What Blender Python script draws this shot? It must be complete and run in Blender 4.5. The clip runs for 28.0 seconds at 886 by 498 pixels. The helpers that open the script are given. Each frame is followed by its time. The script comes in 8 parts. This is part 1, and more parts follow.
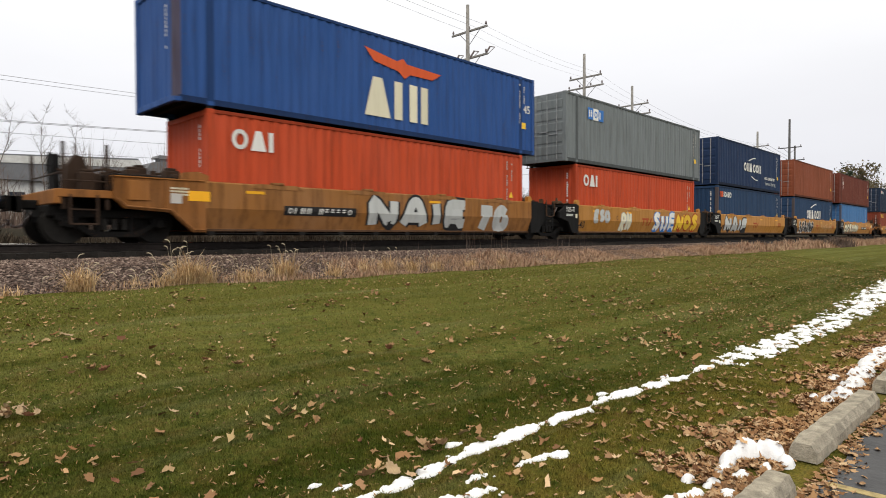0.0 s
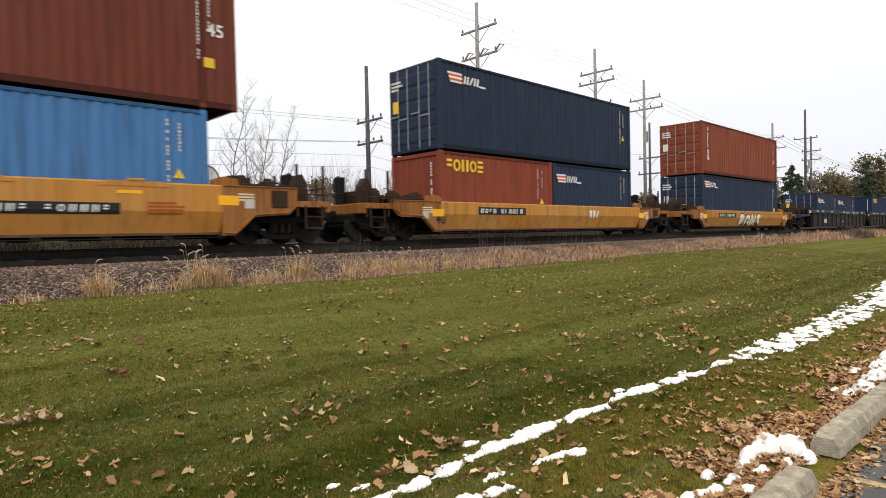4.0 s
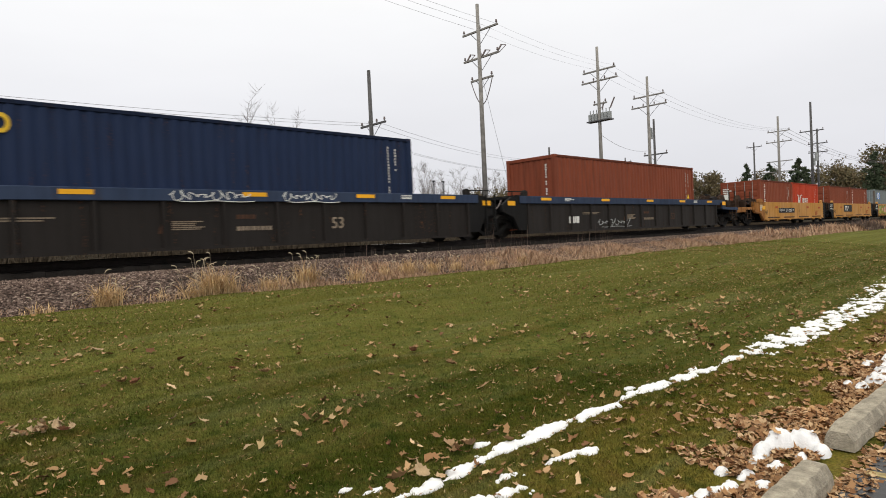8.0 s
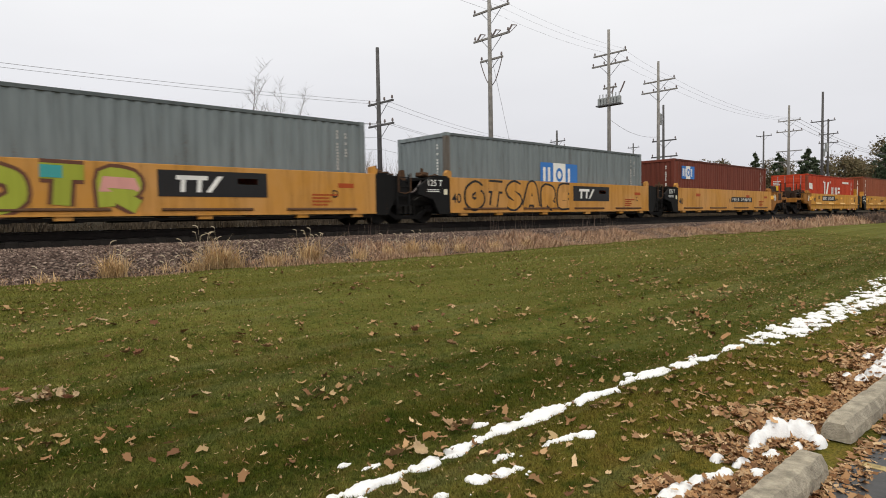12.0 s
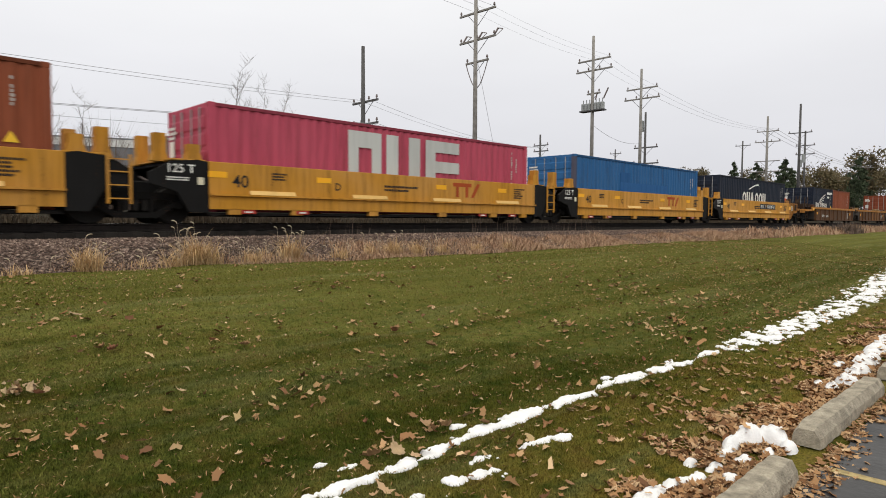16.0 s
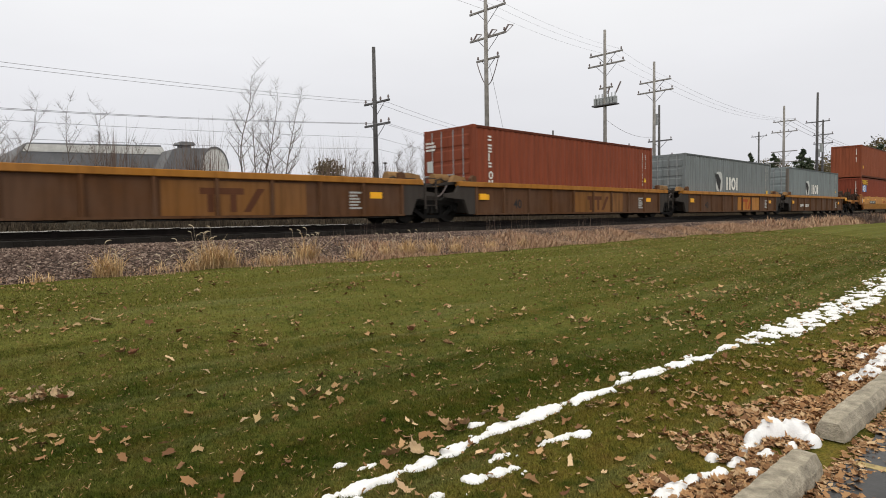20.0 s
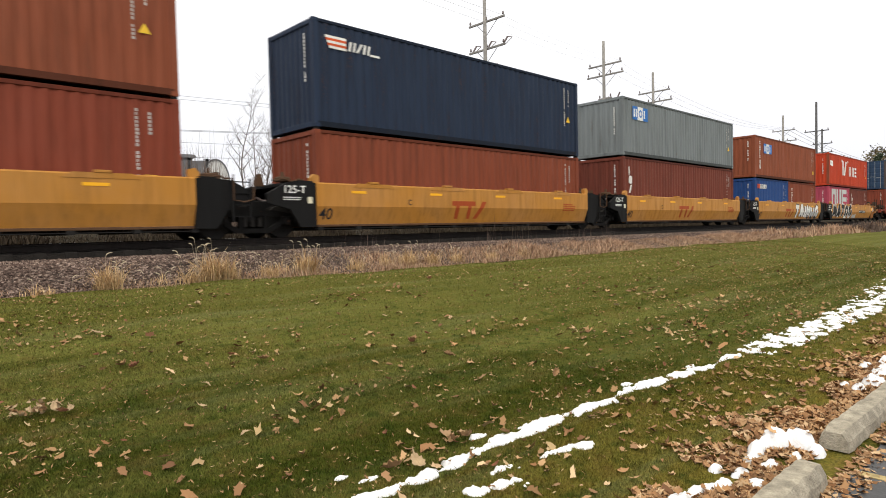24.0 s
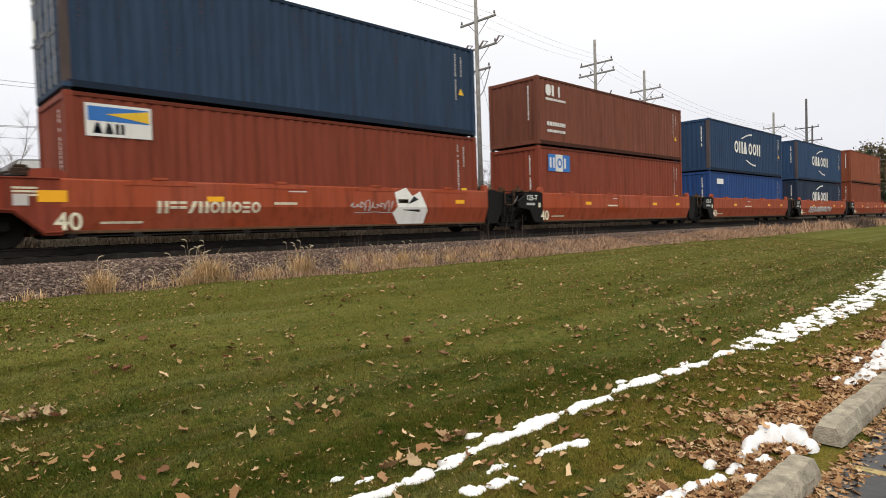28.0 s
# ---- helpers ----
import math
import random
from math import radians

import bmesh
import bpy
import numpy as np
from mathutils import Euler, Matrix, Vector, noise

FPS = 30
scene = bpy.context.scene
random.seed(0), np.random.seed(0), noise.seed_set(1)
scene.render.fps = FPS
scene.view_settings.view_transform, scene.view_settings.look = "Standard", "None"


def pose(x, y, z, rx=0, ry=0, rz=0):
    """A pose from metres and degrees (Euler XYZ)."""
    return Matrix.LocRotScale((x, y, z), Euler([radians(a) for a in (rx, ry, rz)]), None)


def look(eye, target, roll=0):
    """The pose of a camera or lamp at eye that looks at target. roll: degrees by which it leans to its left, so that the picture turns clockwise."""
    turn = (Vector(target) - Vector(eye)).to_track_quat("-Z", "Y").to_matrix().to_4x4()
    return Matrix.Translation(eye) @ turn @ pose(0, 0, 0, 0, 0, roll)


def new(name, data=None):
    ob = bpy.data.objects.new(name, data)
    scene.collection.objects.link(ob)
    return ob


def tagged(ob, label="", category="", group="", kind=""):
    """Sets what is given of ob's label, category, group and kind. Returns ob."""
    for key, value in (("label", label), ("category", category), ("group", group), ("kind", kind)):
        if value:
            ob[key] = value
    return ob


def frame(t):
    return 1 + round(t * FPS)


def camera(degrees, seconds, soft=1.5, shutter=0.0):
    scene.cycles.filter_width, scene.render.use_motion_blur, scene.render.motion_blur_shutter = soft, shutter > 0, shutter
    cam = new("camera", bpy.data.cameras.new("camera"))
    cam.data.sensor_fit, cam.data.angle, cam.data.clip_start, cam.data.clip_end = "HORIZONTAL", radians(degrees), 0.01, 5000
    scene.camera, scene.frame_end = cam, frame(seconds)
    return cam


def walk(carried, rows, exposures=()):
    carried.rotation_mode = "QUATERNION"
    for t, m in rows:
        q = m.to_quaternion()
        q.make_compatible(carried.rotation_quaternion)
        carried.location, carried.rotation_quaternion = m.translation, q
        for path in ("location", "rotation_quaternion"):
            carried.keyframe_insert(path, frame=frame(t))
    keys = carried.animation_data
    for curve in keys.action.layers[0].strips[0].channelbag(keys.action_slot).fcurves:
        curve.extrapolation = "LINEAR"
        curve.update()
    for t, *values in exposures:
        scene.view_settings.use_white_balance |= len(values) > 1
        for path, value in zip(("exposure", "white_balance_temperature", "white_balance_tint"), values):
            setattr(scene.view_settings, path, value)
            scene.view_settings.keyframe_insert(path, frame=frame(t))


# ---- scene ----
# ---- camera ----
cam = camera(71.95, 28.0, soft=0.95, shutter=0.13)
EYE = 1.5
TURNS = [
    (0, 88.78, 0.14, -45.43),
    (0.5, 88.81, 0.17, -45.53),
    (1, 88.63, -0.02, -45.48),
    (1.5, 88.59, -0.36, -45.48),
    (2, 88.56, -0.43, -45.35),
    (2.5, 88.47, -0.24, -45.43),
    (3, 88.63, -0.00, -45.60),
    (3.5, 88.64, 0.40, -44.68),
    (4, 88.69, 1.25, -44.21),
    (4.5, 88.59, 1.10, -44.20),
    (6.5, 89.19, 0.96, -43.04),
    (7, 89.15, 1.92, -42.73),
    (7.5, 89.08, 2.56, -43.44),
    (8, 88.89, 2.64, -43.62),
    (8.5, 88.77, 2.22, -43.66),
    (9, 88.76, 2.16, -43.53),
    (9.5, 88.89, 1.95, -43.40),
    (10, 88.06, 0.69, -43.45),
    (10.5, 87.21, 0.96, -43.28),
    (11, 87.23, 1.40, -43.19),
    (11.5, 87.11, 1.21, -43.23),
    (12, 87.11, 1.02, -43.19),
    (12.5, 87.09, 0.84, -43.13),
    (14.5, 86.88, 0.12, -44.86),
    (15, 86.92, -0.18, -45.06),
    (15.5, 87.05, -0.28, -44.97),
    (16, 87.20, -0.34, -44.86),
    (16.5, 87.23, -0.35, -44.95),
    (17, 87.16, -0.20, -45.06),
    (17.5, 86.88, -0.04, -45.35),
    (18, 86.68, -0.60, -45.09),
    (18.5, 86.89, 0.66, -44.30),
    (19, 87.05, 0.85, -43.93),
    (19.5, 86.96, 0.92, -43.67),
    (20, 87.08, 0.95, -43.55),
    (20.5, 87.47, 1.03, -43.49),
    (21, 87.95, 1.20, -44.20),
    (21.5, 88.55, 1.08, -44.25),
    (23.5, 88.25, 1.44, -43.48),
    (24, 88.10, 1.24, -43.50),
    (24.5, 88.15, 1.32, -43.94),
    (25, 88.16, 1.28, -44.47),
    (25.5, 88.03, 1.54, -44.62),
    (26, 87.89, 1.76, -44.66),
    (26.5, 87.98, 1.82, -44.68),
    (27, 88.01, 1.81, -44.42),
    (27.5, 88.00, 1.84, -44.26),
    (28, 88.06, 1.81, -44.11),
]
walk(cam, [(t, pose(0, 0, EYE, rx, ry, rz)) for t, rx, ry, rz in TURNS],
     exposures=[(0, 0.06), (1, 0.2), (2, 0.3), (3, 0.32), (4, 0.2), (4.5, 0.17), (7, 0.0), (8, -0.05), (12, -0.10), (20, -0.10), (21.5, -0.06), (24, 0.29), (25.5, 0.25), (27, 0.16), (28, 0.08)])

# ---- world: overcast sky, brighter overhead, with a veiled sun ----
world = bpy.data.worlds.new("overcast")
scene.world = world
world.use_nodes = True
wn, wl = world.node_tree.nodes, world.node_tree.links
wn.clear()
sky = wn.new("ShaderNodeTexSky")
sky.sky_type, sky.sun_disc = "NISHITA", False
sky.sun_elevation, sky.sun_rotation = radians(38), radians(200)
grey = wn.new("ShaderNodeHueSaturation")
grey.inputs["Saturation"].default_value = 0.25
wl.new(sky.outputs[0], grey.inputs["Color"])
geo = wn.new("ShaderNodeTexCoord")
sep = wn.new("ShaderNodeSeparateXYZ")
wl.new(geo.outputs["Generated"], sep.inputs[0])
ramp = wn.new("ShaderNodeValToRGB")
ramp.color_ramp.elements[0].position, ramp.color_ramp.elements[0].color = 0.0, (0.69, 0.69, 0.735, 1)
ramp.color_ramp.elements[1].position, ramp.color_ramp.elements[1].color = 1.0, (1.74, 1.64, 1.38, 1)
for at, c in ((0.10, (0.745, 0.745, 0.785, 1)), (0.22, (0.85, 0.85, 0.88, 1)), (0.34, (0.98, 0.98, 0.99, 1))):
    el = ramp.color_ramp.elements.new(at)
    el.color = c
wl.new(sep.outputs["Z"], ramp.inputs[0])
cloud = wn.new("ShaderNodeTexNoise")
cloud.inputs["Scale"].default_value, cloud.inputs["Detail"].default_value = 2.2, 4
cmap = wn.new("ShaderNodeMapping")
cmap.inputs["Scale"].default_value = (1, 1, 4)
wl.new(geo.outputs["Generated"], cmap.inputs[0])
wl.new(cmap.outputs[0], cloud.inputs["Vector"])
cr = wn.new("ShaderNodeMapRange")
cr.inputs["To Min"].default_value, cr.inputs["To Max"].default_value = 0.93, 1.07
wl.new(cloud.outputs["Fac"], cr.inputs["Value"])
mul = wn.new("ShaderNodeMix")
mul.data_type, mul.blend_type = "RGBA", "MULTIPLY"
mul.inputs[0].default_value = 1.0
wl.new(ramp.outputs[0], mul.inputs[6])
wl.new(cr.outputs[0], mul.inputs[7])
bg_a, bg_b, add = wn.new("ShaderNodeBackground"), wn.new("ShaderNodeBackground"), wn.new("ShaderNodeAddShader")
bg_a.inputs["Strength"].default_value, bg_b.inputs["Strength"].default_value = 0.012, 0.98
wl.new(grey.outputs[0], bg_a.inputs["Color"])
wl.new(mul.outputs[2], bg_b.inputs["Color"])
wl.new(bg_a.outputs[0], add.inputs[0])
wl.new(bg_b.outputs[0], add.inputs[1])
wo = wn.new("ShaderNodeOutputWorld")
wl.new(add.outputs[0], wo.inputs[0])
sun = new("sun", bpy.data.lights.new("sun", "SUN"))
sun.data.energy, sun.data.angle, sun.data.color = 0.85, radians(20), (1.0, 0.93, 0.82)
sun.matrix_world = look((-34, -30, 34), (0, 0, 0))

# ---- materials ----
MATS = {}


def nodes_of(name):
    mat = bpy.data.materials.new(name)
    mat.use_nodes = True
    nt = mat.node_tree
    return mat, nt.nodes, nt.links, nt.nodes["Principled BSDF"]


def noise_node(n, l, vec, scale, detail=3.0, rough=0.55):
    t = n.new("ShaderNodeTexNoise")
    t.inputs["Scale"].default_value, t.inputs["Detail"].default_value, t.inputs["Roughness"].default_value = scale, detail, rough
    l.new(vec, t.inputs["Vector"])
    return t.outputs["Fac"]


def span(n, l, value, a, b, lo=0.0, hi=1.0):
    m = n.new("ShaderNodeMapRange")
    for key, v in (("From Min", a), ("From Max", b), ("To Min", lo), ("To Max", hi)):
        m.inputs[key].default_value = v
    l.new(value, m.inputs["Value"])
    return m.outputs[0]


def mixed(n, l, fac, a, b, kind="MIX"):
    m = n.new("ShaderNodeMix")
    m.data_type, m.blend_type = "RGBA", kind
    for sock, v in ((m.inputs[0], fac), (m.inputs[6], a), (m.inputs[7], b)):
        if isinstance(v, (int, float)):
            sock.default_value = v
        elif isinstance(v, tuple):
            sock.default_value = (*v[:3], 1)
        else:
            l.new(v, sock)
    return m.outputs[2]


def coords(n, l, stretch=(1, 1, 1), spread=40.0):
    """Object coordinates, shifted by the object's random number so that alike pieces differ."""
    tc, oi, mp = n.new("ShaderNodeTexCoord"), n.new("ShaderNodeObjectInfo"), n.new("ShaderNodeMapping")
    mp.inputs["Scale"].default_value = stretch
    va = n.new("ShaderNodeVectorMath")
    va.operation = "MULTIPLY"
    va.inputs[1].default_value = (spread, spread * 0.7, spread * 0.3)
    comb = n.new("ShaderNodeCombineXYZ")
    for k in range(3):
        l.new(oi.outputs["Random"], comb.inputs[k])
    l.new(comb.outputs[0], va.inputs[0])
    l.new(tc.outputs["Object"], mp.inputs["Vector"])
    l.new(va.outputs[0], mp.inputs["Location"])
    return mp.outputs[0], oi.outputs["Random"]


def bumped(n, l, bsdf, height, strength, dist=0.01):
    b = n.new("ShaderNodeBump")
    b.inputs["Strength"].default_value, b.inputs["Distance"].default_value = strength, dist
    l.new(height, b.inputs["Height"])
    l.new(b.outputs[0], bsdf.inputs["Normal"])


def paint(name, rgb, rough=0.5, dirt=0.5, rust=0.15, fade=0.2, gloss=0.16):
    """Weathered paint on steel: chalky patches, grime running down, rust specks."""
    if name in MATS:
        return MATS[name]
    mat, n, l, p = nodes_of(name)
    vec, rnd = coords(n, l)
    streak, _ = coords(n, l, (4.0, 4.0, 0.35))
    big = noise_node(n, l, vec, 0.6, 4, 0.6)
    run = noise_node(n, l, streak, 1.3, 5, 0.65)
    fine = noise_node(n, l, vec, 24.0, 3)
    pale = tuple(c * 0.72 + 0.28 * (sum(rgb) / 3) for c in rgb)
    base = mixed(n, l, span(n, l, big, 0.35, 0.7, 0.0, fade * 2), rgb, tuple(min(1, c * 1.22 + 0.004) for c in pale))
    grime = tuple(c * 0.35 + 0.008 for c in rgb)
    base = mixed(n, l, span(n, l, run, 0.46, 0.78, 0.0, dirt), base, grime)
    speck = n.new("ShaderNodeMath")
    speck.operation = "MULTIPLY"
    l.new(span(n, l, run, 0.56, 0.72), speck.inputs[0])
    l.new(span(n, l, fine, 0.56, 0.66, 0.0, rust * 2.2), speck.inputs[1])
    base = mixed(n, l, speck.outputs[0], base, (0.13, 0.055, 0.025))
    shade = span(n, l, rnd, 0.0, 1.0, 0.9, 1.08)
    sc = n.new("ShaderNodeVectorMath")
    sc.operation = "SCALE"
    l.new(base, sc.inputs[0])
    l.new(shade, sc.inputs["Scale"])
    l.new(sc.outputs[0], p.inputs["Base Color"])
    l.new(span(n, l, run, 0.3, 0.8, rough - 0.06, min(1, rough + 0.25)), p.inputs["Roughness"])
    p.inputs["Specular IOR Level"].default_value = gloss
    bumped(n, l, p, fine, 0.12, 0.004)
    MATS[name] = mat
    return mat


def plain(name, rgb, rough=0.7, vary=0.25, scale=9.0, metal=0.0, bump=0.15, dist=0.01):
    """A matt surface with two scales of variation."""
    if name in MATS:
        return MATS[name]
    mat, n, l, p = nodes_of(name)
    vec, rnd = coords(n, l)
    a, b = noise_node(n, l, vec, scale, 4, 0.6), noise_node(n, l, vec, scale * 7, 3)
    lo, hi = tuple(c * (1 - vary) for c in rgb), tuple(min(1, c * (1 + vary)) for c in rgb)
    c = mixed(n, l, span(n, l, a, 0.3, 0.7), lo, hi)
    c = mixed(n, l, span(n, l, b, 0.35, 0.7, 0.0, 0.5 * vary + 0.05), c, tuple(x * 0.4 for x in rgb))
    l.new(c, p.inputs["Base Color"])
    p.inputs["Roughness"].default_value, p.inputs["Metallic"].default_value = rough, metal
    p.inputs["Specular IOR Level"].default_value = 0.3
    bumped(n, l, p, b, bump, dist)
    MATS[name] = mat
    return mat


def islands(name, ramp_colours, rough=0.8, trans=0.0):
    """For stuff: each loose piece takes its own colour out of a ramp."""
    if name in MATS:
        return MATS[name]
    mat, n, l, p = nodes_of(name)
    g = n.new("ShaderNodeNewGeometry")
    r = n.new("ShaderNodeValToRGB")
    els = r.color_ramp.elements
    els[0].position, els[0].color = 0.0, (*ramp_colours[0], 1)
    els[1].position, els[1].color = 1.0, (*ramp_colours[-1], 1)
    for k, c in enumerate(ramp_colours[1:-1], 1):
        els.new(k / (len(ramp_colours) - 1)).color = (*c, 1)
    l.new(g.outputs["Random Per Island"], r.inputs[0])
    tc = n.new("ShaderNodeTexCoord")
    fine = noise_node(n, l, tc.outputs["Object"], 0.9, 4)
    c = mixed(n, l, span(n, l, fine, 0.3, 0.7, 0.0, 0.35), r.outputs[0], tuple(0.6 * x for x in ramp_colours[0]))
    l.new(c, p.inputs["Base Color"])
    p.inputs["Roughness"].default_value = rough
    p.inputs["Specular IOR Level"].default_value = 0.2
    MATS[name] = mat
    return mat


def turf(name, loose):
    """Mown lawn: olive green with brown worn patches and paler stripes along the mowing. loose: for single blades, each of its own brightness."""
    mat, n, l, p = nodes_of(name)
    tc = n.new("ShaderNodeTexCoord")
    vec = tc.outputs["Object"]
    sep = n.new("ShaderNodeSeparateXYZ")
    l.new(vec, sep.inputs[0])
    mp = n.new("ShaderNodeMapping")
    mp.inputs["Scale"].default_value = (0.05, 1.5, 1)
    l.new(vec, mp.inputs["Vector"])
    stripe = noise_node(n, l, mp.outputs[0], 1.1, 2, 0.4)
    patch = noise_node(n, l, vec, 0.55, 5, 0.6)
    mid = noise_node(n, l, vec, 4.5, 5, 0.65)
    fine = noise_node(n, l, vec, 60.0, 3, 0.6)
    c = mixed(n, l, span(n, l, patch, 0.36, 0.66), (0.040, 0.060, 0.007), (0.084, 0.084, 0.013))
    c = mixed(n, l, span(n, l, stripe, 0.45, 0.66, 0.0, 0.85), c, (0.165, 0.176, 0.046))
    tuft = noise_node(n, l, vec, 14.0, 3, 0.7)
    c = mixed(n, l, span(n, l, tuft, 0.52, 0.66, 0.0, 0.6), c, (0.158, 0.122, 0.036))
    c = mixed(n, l, span(n, l, tuft, 0.46, 0.34, 0.0, 0.6), c, (0.024, 0.042, 0.006))
    # drier brownish turf along the parking edge
    dry = span(n, l, sep.outputs["Y"], 3.1, 1.6, 0.12, 0.8)
    m = n.new("ShaderNodeMath")
    m.operation = "MULTIPLY"
    l.new(dry, m.inputs[0])
    l.new(span(n, l, mid, 0.30, 0.60, 0.25, 1.0), m.inputs[1])
    c = mixed(n, l, m.outputs[0], c, (0.235, 0.180, 0.036))
    c = mixed(n, l, span(n, l, mid, 0.52, 0.72, 0.0, 0.8), c, (0.135, 0.088, 0.028))
    c = mixed(n, l, span(n, l, mid, 0.48, 0.32, 0.0, 0.75), c, (0.030, 0.052, 0.007))
    # thinner yellowish grass up the slope, a darker green band between y 2.7 and 5.4
    c = mixed(n, l, span(n, l, sep.outputs["Y"], 4.4, 8.6, 0.0, 0.5), c, (0.158, 0.156, 0.038))
    # pale streaks left by the mower
    mp2 = n.new("ShaderNodeMapping")
    mp2.inputs["Scale"].default_value = (0.16, 2.4, 1)
    l.new(vec, mp2.inputs["Vector"])
    c = mixed(n, l, span(n, l, noise_node(n, l, mp2.outputs[0], 1.3, 4, 0.6), 0.52, 0.70, 0.0, 0.6), c, (0.185, 0.190, 0.075))
    m2 = n.new("ShaderNodeMath")
    m2.operation = "MULTIPLY"
    l.new(span(n, l, sep.outputs["Y"], 5.4, 4.0, 0.0, 0.25), m2.inputs[0])
    l.new(span(n, l, sep.outputs["Y"], 2.7, 3.1), m2.inputs[1])
    c = mixed(n, l, m2.outputs[0], c, (0.030, 0.050, 0.006))
    if loose:
        g = n.new("ShaderNodeNewGeometry")
        sc = n.new("ShaderNodeVectorMath")
        sc.operation = "SCALE"
        l.new(c, sc.inputs[0])
        l.new(span(n, l, g.outputs["Random Per Island"], 0.0, 1.0, 0.36, 1.52), sc.inputs["Scale"])
        c = sc.outputs[0]
    else:
        c = mixed(n, l, span(n, l, fine, 0.40, 0.68, 0.0, 0.65), c, (0.024, 0.030, 0.007))
        # past the railway the ground is rough brown field
        far = span(n, l, sep.outputs["Y"], 18.0, 21.0)
        c = mixed(n, l, far, c, mixed(n, l, span(n, l, patch, 0.3, 0.7), (0.040, 0.032, 0.024), (0.026, 0.024, 0.017)))
        bumped(n, l, p, fine, 0.8, 0.03)
    l.new(c, p.inputs["Base Color"])
    p.inputs["Roughness"].default_value = 0.95
    p.inputs["Specular IOR Level"].default_value = 0.03
    return mat


MAT_TURF = turf("lawn", False)
MAT_BLADE = turf("grass_blade", True)
MAT_BALLAST = plain("ballast", (0.050, 0.036, 0.030), 0.95, 0.45, 6.0, bump=1.0, dist=0.05)
MAT_STONE = islands("stones", [(0.030, 0.020, 0.017), (0.19, 0.130, 0.108), (0.060, 0.039, 0.033), (0.44, 0.335, 0.28), (0.080, 0.052, 0.044), (0.23, 0.165, 0.140)], 0.9)
MAT_ASPHALT = plain("asphalt", (0.050, 0.050, 0.054), 0.55, 0.35, 3.0, bump=0.5, dist=0.01)
MAT_CONCRETE = plain("concrete", (0.335, 0.30, 0.24), 0.95, 0.42, 11.0, bump=1.0, dist=0.012)
MAT_SNOW = plain("snow", (0.80, 0.81, 0.84), 0.75, 0.08, 14.0, bump=0.35, dist=0.012)
MAT_LINE = plain("road_paint", (0.36, 0.28, 0.13), 0.8, 0.35, 14.0)
MAT_RAIL = plain("rail_side", (0.022, 0.017, 0.015), 0.85, 0.3, 8.0)
MAT_RAILTOP = plain("rail_top", (0.55, 0.55, 0.56), 0.25, 0.1, 20.0, metal=1.0, bump=0.02)
MAT_TIE = plain("tie_wood", (0.020, 0.017, 0.015), 0.95, 0.4, 4.0, bump=0.5)
MAT_POLE = plain("pole_wood", (0.25, 0.24, 0.23), 0.9, 0.3, 3.0, bump=0.4)
MAT_POLE_DARK = plain("pole_wood_dark", (0.095, 0.094, 0.098), 0.9, 0.3, 3.0, bump=0.4)
MAT_IRON = plain("iron_fitting", (0.10, 0.10, 0.11), 0.6, 0.25, 12.0)
MAT_CERAMIC = plain("insulator", (0.16, 0.13, 0.13), 0.3, 0.15, 20.0)
MAT_TANK = plain("transformer_grey", (0.30, 0.32, 0.33), 0.5, 0.2, 5.0)
MAT_WIRE = plain("wire", (0.22, 0.22, 0.24), 0.6, 0.1, 5.0)
MAT_BARK = plain("bark", (0.17, 0.142, 0.128), 0.95, 0.3, 5.0, bump=0.4)
MAT_NEEDLES = islands("needles", [(0.038, 0.058, 0.034), (0.085, 0.105, 0.06), (0.055, 0.078, 0.046)], 0.9)
MAT_FALL = islands("late_leaves", [(0.13, 0.10, 0.06), (0.18, 0.14, 0.075), (0.10, 0.10, 0.055)], 0.9)
MAT_TWIG = islands("twigs", [(0.14, 0.10, 0.085), (0.20, 0.15, 0.12), (0.11, 0.075, 0.065)], 0.95)
MAT_STRAW = islands("straw", [(0.52, 0.34, 0.165), (0.68, 0.49, 0.27), (0.33, 0.19, 0.092), (0.76, 0.60, 0.39)], 0.9)
MAT_PLUME = plain("seed_plume", (0.50, 0.42, 0.31), 0.9, 0.2, 20.0)
MAT_BANK = islands("bank_weeds", [(0.060, 0.046, 0.034), (0.100, 0.078, 0.055), (0.038, 0.030, 0.024)], 0.95)
MAT_WEED = islands("weeds", [(0.42, 0.25, 0.165), (0.53, 0.37, 0.24), (0.30, 0.165, 0.115), (0.60, 0.455, 0.31)], 0.95)
MAT_FLECK = islands("leaf_flecks", [(0.38, 0.245, 0.115), (0.20, 0.105, 0.050), (0.50, 0.38, 0.21), (0.15, 0.070, 0.034), (0.34, 0.215, 0.10), (0.26, 0.14, 0.065), (0.44, 0.33, 0.17)], 0.85)
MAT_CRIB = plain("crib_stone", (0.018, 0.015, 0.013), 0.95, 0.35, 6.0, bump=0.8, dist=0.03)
MAT_LITTER = islands("leaf_litter", [(0.10, 0.046, 0.024), (0.46, 0.26, 0.125), (0.17, 0.078, 0.034), (0.68, 0.49, 0.30), (0.26, 0.125, 0.052), (0.54, 0.34, 0.18), (0.13, 0.058, 0.028)], 0.85)
MAT_LEAF = plain("oak_leaf", (0.25, 0.145, 0.070), 0.8, 0.35, 18.0)
MAT_LEAF_PALE = plain("pale_leaf", (0.36, 0.26, 0.155), 0.8, 0.2, 18.0)
MAT_LEAF_RED = plain("russet_leaf", (0.19, 0.080, 0.042), 0.8, 0.3, 18.0)
MAT_ROOF = plain("roof_grey", (0.17, 0.175, 0.19), 0.8, 0.15, 1.0)
